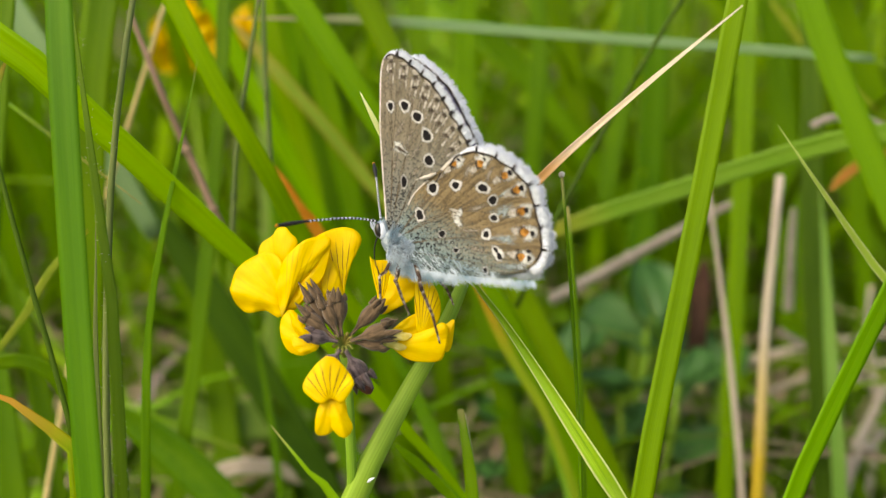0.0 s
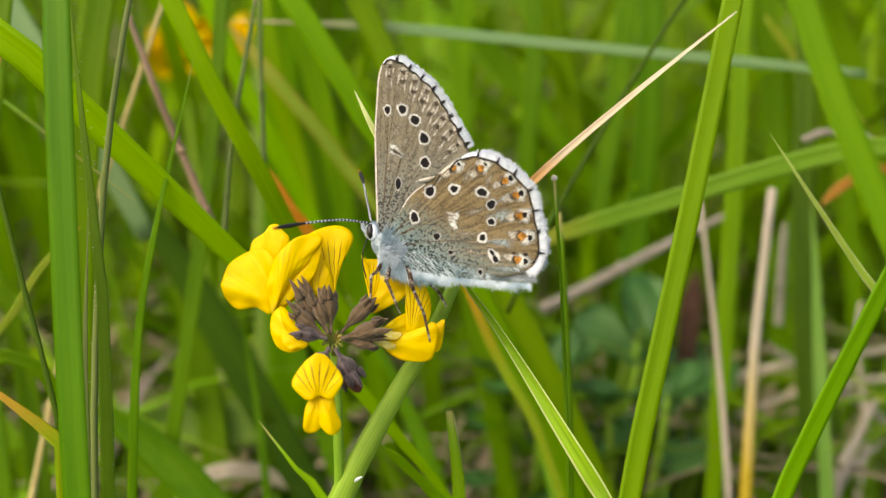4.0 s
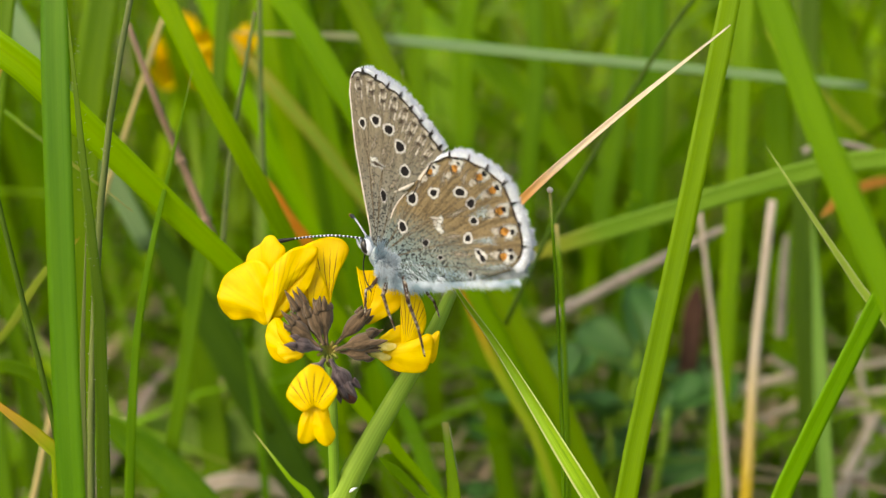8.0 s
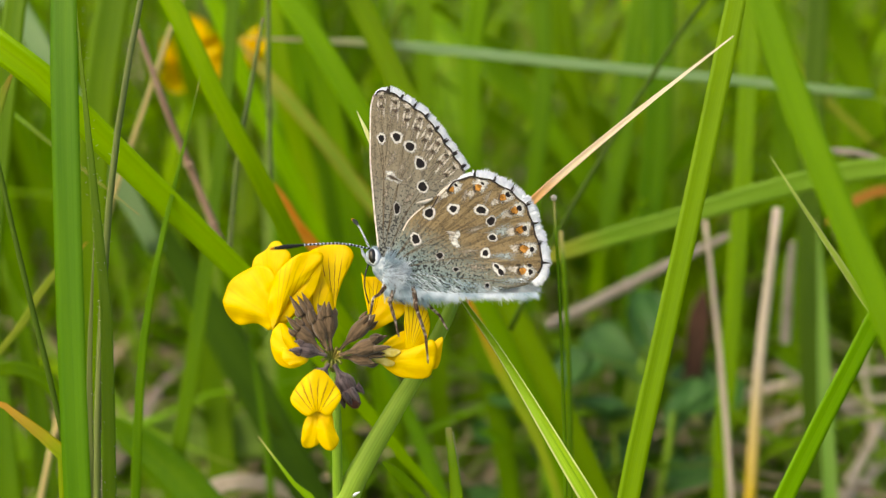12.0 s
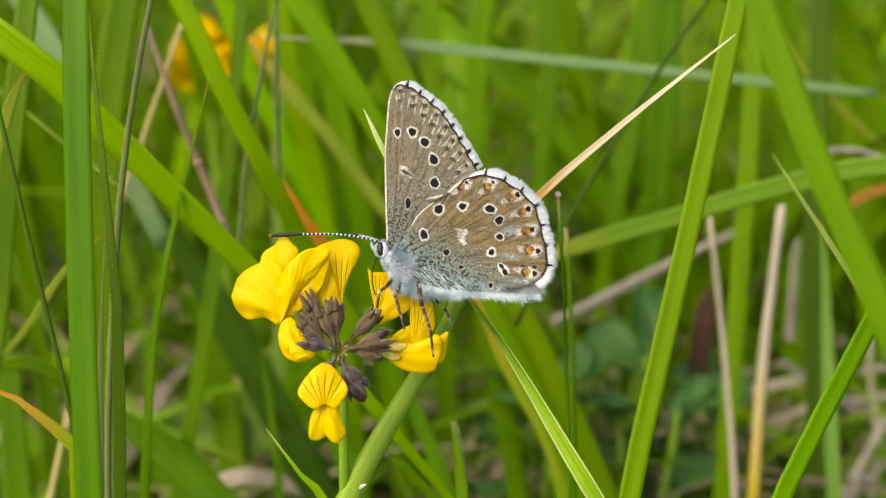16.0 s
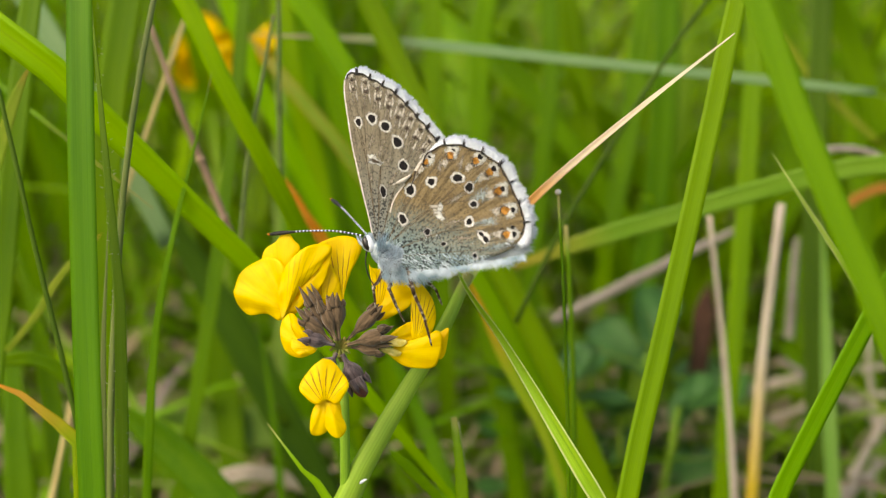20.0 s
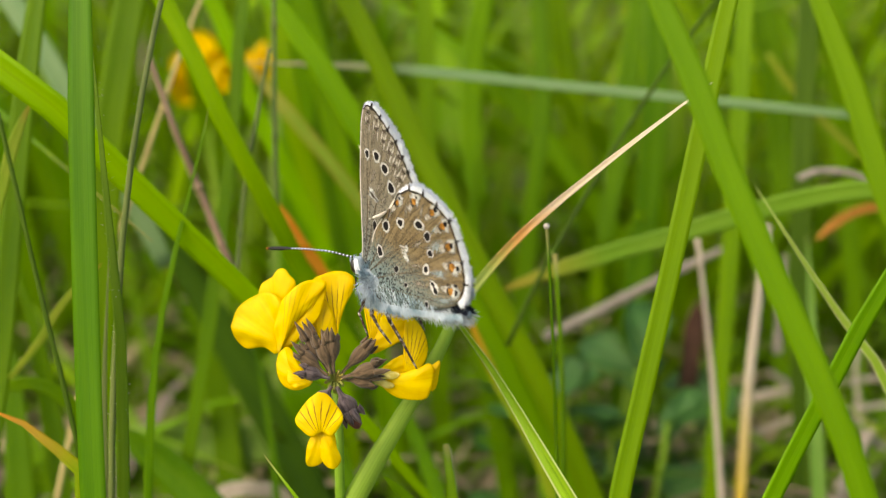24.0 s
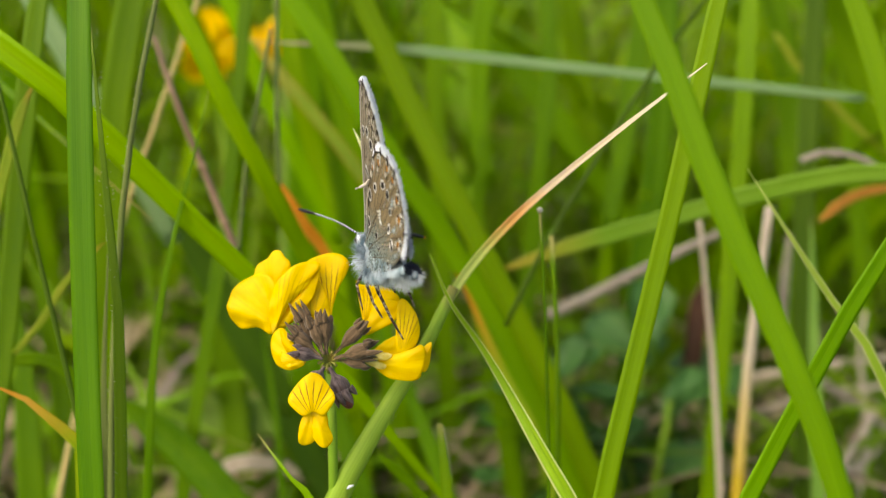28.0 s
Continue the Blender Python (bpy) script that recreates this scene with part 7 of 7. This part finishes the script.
# ---- what moves ----
def motions():
    walk(butterfly, way := [
        (0, pose(-0.00514, -0.00100, 0.10867, -11.14, -0.51, -26.00)),
        (0.5, pose(-0.00503, -0.00107, 0.10878, -10.17, -1.65, -27.25)),
        (1, pose(-0.00509, -0.00088, 0.10861, -10.92, 0.63, -24.55)),
        (1.5, pose(-0.00505, -0.00109, 0.10870, -11.33, -0.86, -26.13)),
        (2, pose(-0.00498, -0.00094, 0.10858, -9.45, -1.66, -27.44)),
        (2.5, pose(-0.00509, -0.00094, 0.10849, -10.48, -1.51, -26.38)),
        (3, pose(-0.00513, -0.00085, 0.10849, -13.48, 1.47, -22.13)),
        (3.5, pose(-0.00527, -0.00069, 0.10824, -15.68, 1.95, -20.84)),
        (5.5, pose(-0.00567, -0.00128, 0.10842, -28.86, 8.78, -4.40)),
        (6, pose(-0.00545, -0.00144, 0.10851, -29.99, 8.95, -6.27)),
        (6.5, pose(-0.00538, -0.00136, 0.10851, -28.27, 6.79, -10.59)),
        (7, pose(-0.00529, -0.00123, 0.10833, -20.21, 1.08, -17.11)),
        (7.5, pose(-0.00506, -0.00113, 0.10820, -14.54, -1.25, -22.33)),
        (8, pose(-0.00490, -0.00149, 0.10830, -9.72, -8.29, -27.39)),
        (8.5, pose(-0.00487, -0.00170, 0.10822, -11.03, -10.65, -24.16)),
        (9, pose(-0.00483, -0.00169, 0.10828, -16.37, -6.57, -17.13)),
        (9.5, pose(-0.00488, -0.00171, 0.10809, -19.83, -4.21, -12.19)),
        (10, pose(-0.00509, -0.00152, 0.10780, -20.93, -4.78, -10.44)),
        (10.5, pose(-0.00497, -0.00160, 0.10792, -25.54, 0.69, -5.79)),
        (11, pose(-0.00547, -0.00130, 0.10760, -23.61, -0.69, 0.47)),
        (11.5, pose(-0.00533, -0.00137, 0.10780, -26.60, 2.31, -1.24)),
        (12, pose(-0.00519, -0.00153, 0.10789, -27.00, 2.05, -3.23)),
        (12.5, pose(-0.00496, -0.00186, 0.10814, -31.43, 4.84, -6.06)),
        (14.5, pose(-0.00467, -0.00198, 0.10815, -25.90, 1.94, -6.95)),
        (15, pose(-0.00492, -0.00162, 0.10808, -26.18, 3.38, -6.16)),
        (15.5, pose(-0.00501, -0.00147, 0.10810, -25.75, 3.80, -6.59)),
        (16, pose(-0.00512, -0.00124, 0.10802, -24.06, 2.82, -9.99)),
        (16.5, pose(-0.00494, -0.00129, 0.10807, -19.68, -0.17, -14.61)),
        (17, pose(-0.00515, -0.00153, 0.10806, -14.63, -6.76, -18.82)),
        (17.5, pose(-0.00512, -0.00164, 0.10804, -14.18, -6.91, -18.40)),
        (18, pose(-0.00518, -0.00180, 0.10812, -15.57, -6.69, -16.49)),
        (18.5, pose(-0.00541, -0.00220, 0.10845, -16.97, -6.75, -14.35)),
        (19, pose(-0.00546, -0.00243, 0.10875, -15.32, -9.28, -19.21)),
        (19.5, pose(-0.00553, -0.00269, 0.10903, -15.74, -9.07, -18.08)),
        (20, pose(-0.00556, -0.00276, 0.10894, -13.05, -13.69, -20.55)),
        (20.5, pose(-0.00496, -0.00209, 0.10985, -5.30, -5.68, -35.88)),
        (21, pose(-0.00605, -0.00205, 0.10901, -5.46, 1.41, -18.58)),
        (21.5, pose(-0.00647, -0.00222, 0.10986, -7.97, -10.15, -35.88)),
        (23.5, pose(-0.00612, -0.00150, 0.10970, -6.84, -11.31, -44.49)),
        (24, pose(-0.00610, -0.00143, 0.10975, -2.05, -9.14, -47.77)),
        (24.5, pose(-0.00614, -0.00151, 0.10999, -5.04, -7.67, -47.63)),
        (25, pose(-0.00607, -0.00183, 0.11061, -8.44, -5.68, -46.21)),
        (25.5, pose(-0.00609, -0.00183, 0.11003, -12.13, -8.04, -45.60)),
        (26, pose(-0.00570, -0.00178, 0.11049, -5.66, -9.44, -51.81)),
        (26.5, pose(-0.00534, -0.00183, 0.10991, 0.28, -17.58, -65.31)),
        (27, pose(-0.00504, -0.00195, 0.11017, 1.52, -20.57, -70.85)),
        (27.5, pose(-0.00502, -0.00205, 0.11018, 1.03, -20.92, -71.21)),
        (28, pose(-0.00496, -0.00207, 0.11050, -0.31, -22.04, -69.28)),
    ])
    # the feet keep their hold on the petals as far as the legs reach
    stand_at = min(way, key=lambda r: abs(r[0] - 17))[1]
    for leg, hip, foot in LEG_JOINTS:
        held, rows = stand_at @ (foot * 0.982), []
        for t, m in way:
            q = (foot - hip).rotation_difference(m.inverted() @ held / 0.982 - hip)
            q = Quaternion().slerp(q, min(1.0, radians(42) / max(q.angle, 1e-6))) if q.angle > radians(42) else q
            rows.append((t, Matrix.Translation(hip) @ q.to_matrix().to_4x4() @ Matrix.Translation(-hip)))
        walk(leg, rows)
    # how far the left forewing is drawn back, in degrees
    drawn = ((0, 1.2), (0.5, 0.9), (1, 1.0), (1.5, 0.7), (2, 1.0), (2.5, 0.7), (3, 0.2), (3.5, -0.6), (5.5, -0.7), (6, -0.6), (6.5, -0.8), (7, 0.1),
             (7.5, 0.7), (8, 0.5), (8.5, 0.6), (9, 0.2), (9.5, 0.1), (10, 0.0), (10.5, -0.4), (11, 0.5), (11.5, -0.0), (12, -0.1), (12.5, -0.6), (14.5, 0.6),
             (15, 0.2), (15.5, 0.3), (16, 0.3), (16.5, 0.7), (17, 1.2), (17.5, 1.5), (18, 1.7), (18.5, 1.8), (19, 1.7), (19.5, 2.2), (20, 2.4), (20.5, 3.1),
             (21, 4.9), (21.5, 4.1), (23.5, 12.8), (24, 13.5), (24.5, 13.4), (25, 12.9), (25.5, 30.5), (26, 25.0), (26.5, 24.2), (27, 23.6), (27.5, 23.0), (28, 22.4))
    fore = [(t, pose(HINGE[0], 0, HINGE[1], 0, a, 0)) for t, a in drawn]
    walk(left_fore, fore)
    # how far the right wings stand open, in degrees: seconds, forewing, hindwing
    gape = ((0, 13, 4), (1.5, 7, 2), (3, 2, 1), (3.5, 1, 1), (8, 1, 1), (20, 1, 1), (20.5, 8, 6), (21, 19, 19), (21.5, 14, 13), (23.5, 0, 0), (25, 0, 0), (25.5, 1, 4), (26, 0, 1), (26.5, 0, 0), (28, 0, 0))
    opened = lambda t, k: float(np.interp(t, [g[0] for g in gape], [g[k] for g in gape]))
    held = lambda t: float(np.interp(t, (21.5, 23.5, 25, 25.5, 26.5, 28), (0, 0.3, 0.3, 0.2, 1.0, 1.0)))
    walk(right_fore, [(t, pose(HINGE[0], 0, HINGE[1], -opened(t, 1), 0, 0) @ pose(0, 0, 0, 0, a - 2.5 * held(t), 0)) for t, a in drawn])
    walk(right_hind, [(t, pose(0.00003 * opened(t, 2) - 0.0013 * held(t), 0, 0, -opened(t, 2), 0, 0)) for t, a in drawn])
    # the abdomen droops once the insect has turned
    droop = ((0, 0), (20, 0), (20.5, 1), (21, 5), (21.5, 6), (23.5, 6), (25, 6), (25.5, 6), (26, 7), (27, 9), (28, 9))
    walk(abdomen, [(t, pose(0.003, 0, 0.001, 0, a, 0) @ pose(-0.003, 0, -0.001)) for t, a in droop])
    # antennae
    walk(antennae["left"], [(0, pose(-0.00055, -0.00030, 0.00305, -0.1, 1.2, 34.0)), (3, pose(-0.00055, -0.00030, 0.00305, 0.6, -2.1, 30.5)), (6, pose(-0.00055, -0.00030, 0.00305, 5.5, -15.1, 17.6)), (8, pose(-0.00055, -0.00030, 0.00305, 2.3, -2.7, -27.9)), (11, pose(-0.00055, -0.00030, 0.00305, 2.7, -7.1, 16.8)), (17, pose(-0.00055, -0.00030, 0.00305, 0.6, -0.8, -33.5)), (20, pose(-0.00055, -0.00030, 0.00305, -4.6, 4.5, -31.4)), (20.5, pose(-0.00055, -0.00030, 0.00305, 0.5, -0.8, -24.3)), (21, pose(-0.00055, -0.00030, 0.00305, 8.2, -9.5, -25.4)), (21.5, pose(-0.00055, -0.00030, 0.00305, 12.4, -16.6, -16.9)), (23.5, pose(-0.00055, -0.00030, 0.00305, 1.7, -2.8, -8.8)), (24, pose(-0.00055, -0.00030, 0.00305, -1.2, 1.7, -10.7)), (25, pose(-0.00055, -0.00030, 0.00305, -0.1, 0.1, -8.8)), (25.5, pose(-0.00055, -0.00030, 0.00305, -2.2, 3.0, -13.3)), (26, pose(-0.00055, -0.00030, 0.00305, -3.7, 6.1, -5.0)), (27, pose(-0.00055, -0.00030, 0.00305, -9.2, 14.1, -8.5)), (28, pose(-0.00055, -0.00030, 0.00305, -10.0, 16.0, -6.8))])
    walk(antennae["right"], [(0, pose(-0.00055, 0.00030, 0.00310, 12.6, -2.7, 13.1)), (3, pose(-0.00055, 0.00030, 0.00310, 16.9, -0.1, 10.1)), (8, pose(-0.00055, 0.00030, 0.00310, -9.1, -9.7, 23.6)), (11, pose(-0.00055, 0.00030, 0.00310, 7.3, 1.6, 1.6)), (17, pose(-0.00055, 0.00030, 0.00310, -16.6, -9.5, 20.4)), (20, pose(-0.00055, 0.00030, 0.00310, 10.7, -10.0, 27.3)), (21, pose(-0.00055, 0.00030, 0.00310, -26.3, -7.6, -1.5)), (24, pose(-0.00055, 0.00030, 0.00310, -11.4, -5.2, 6.2)), (26, pose(-0.00055, 0.00030, 0.00310, -24.2, -8.2, 6.7)), (27, pose(-0.00055, 0.00030, 0.00310, -32.0, -10.2, 9.4)), (28, pose(-0.00055, 0.00030, 0.00310, -27.1, -9.6, 12.4))])
    # grass that sways
    for name, rows in (("near_blade", ((0, 0.6), (3.5, 0.6), (8, 0.25), (12, 0.05), (17, 0), (21, 0), (23.5, -1.0), (24, -1.3), (24.5, -1.2), (25, -0.9), (25.5, -0.75), (26, -0.75), (27, -1.2), (28, -1.45))),
                       ("near_two", ((0, 0), (20, 0), (21.5, -1.0), (23.5, -3.0), (24, -2.5), (24.5, -2.2), (25, -1.8), (26, -0.6), (27, -0.9), (28, -1.3)))):
        p = MADE[name].location.copy()
        walk(MADE[name], [(t, pose(p.x, p.y, p.z, 0, a, 0)) for t, a in (*rows, (28, rows[-1][1]))])
    axis = Vector((0.675, -0.253, -0.695))
    walk(dry_leaf, [(t, Matrix.Rotation(radians(a), 4, axis)) for t, a in ((0, 0), (20.5, 0), (21.5, 1), (23.5, 5), (24, 6), (25, 4), (26, 8), (27, 5), (28, 0))])


motions()
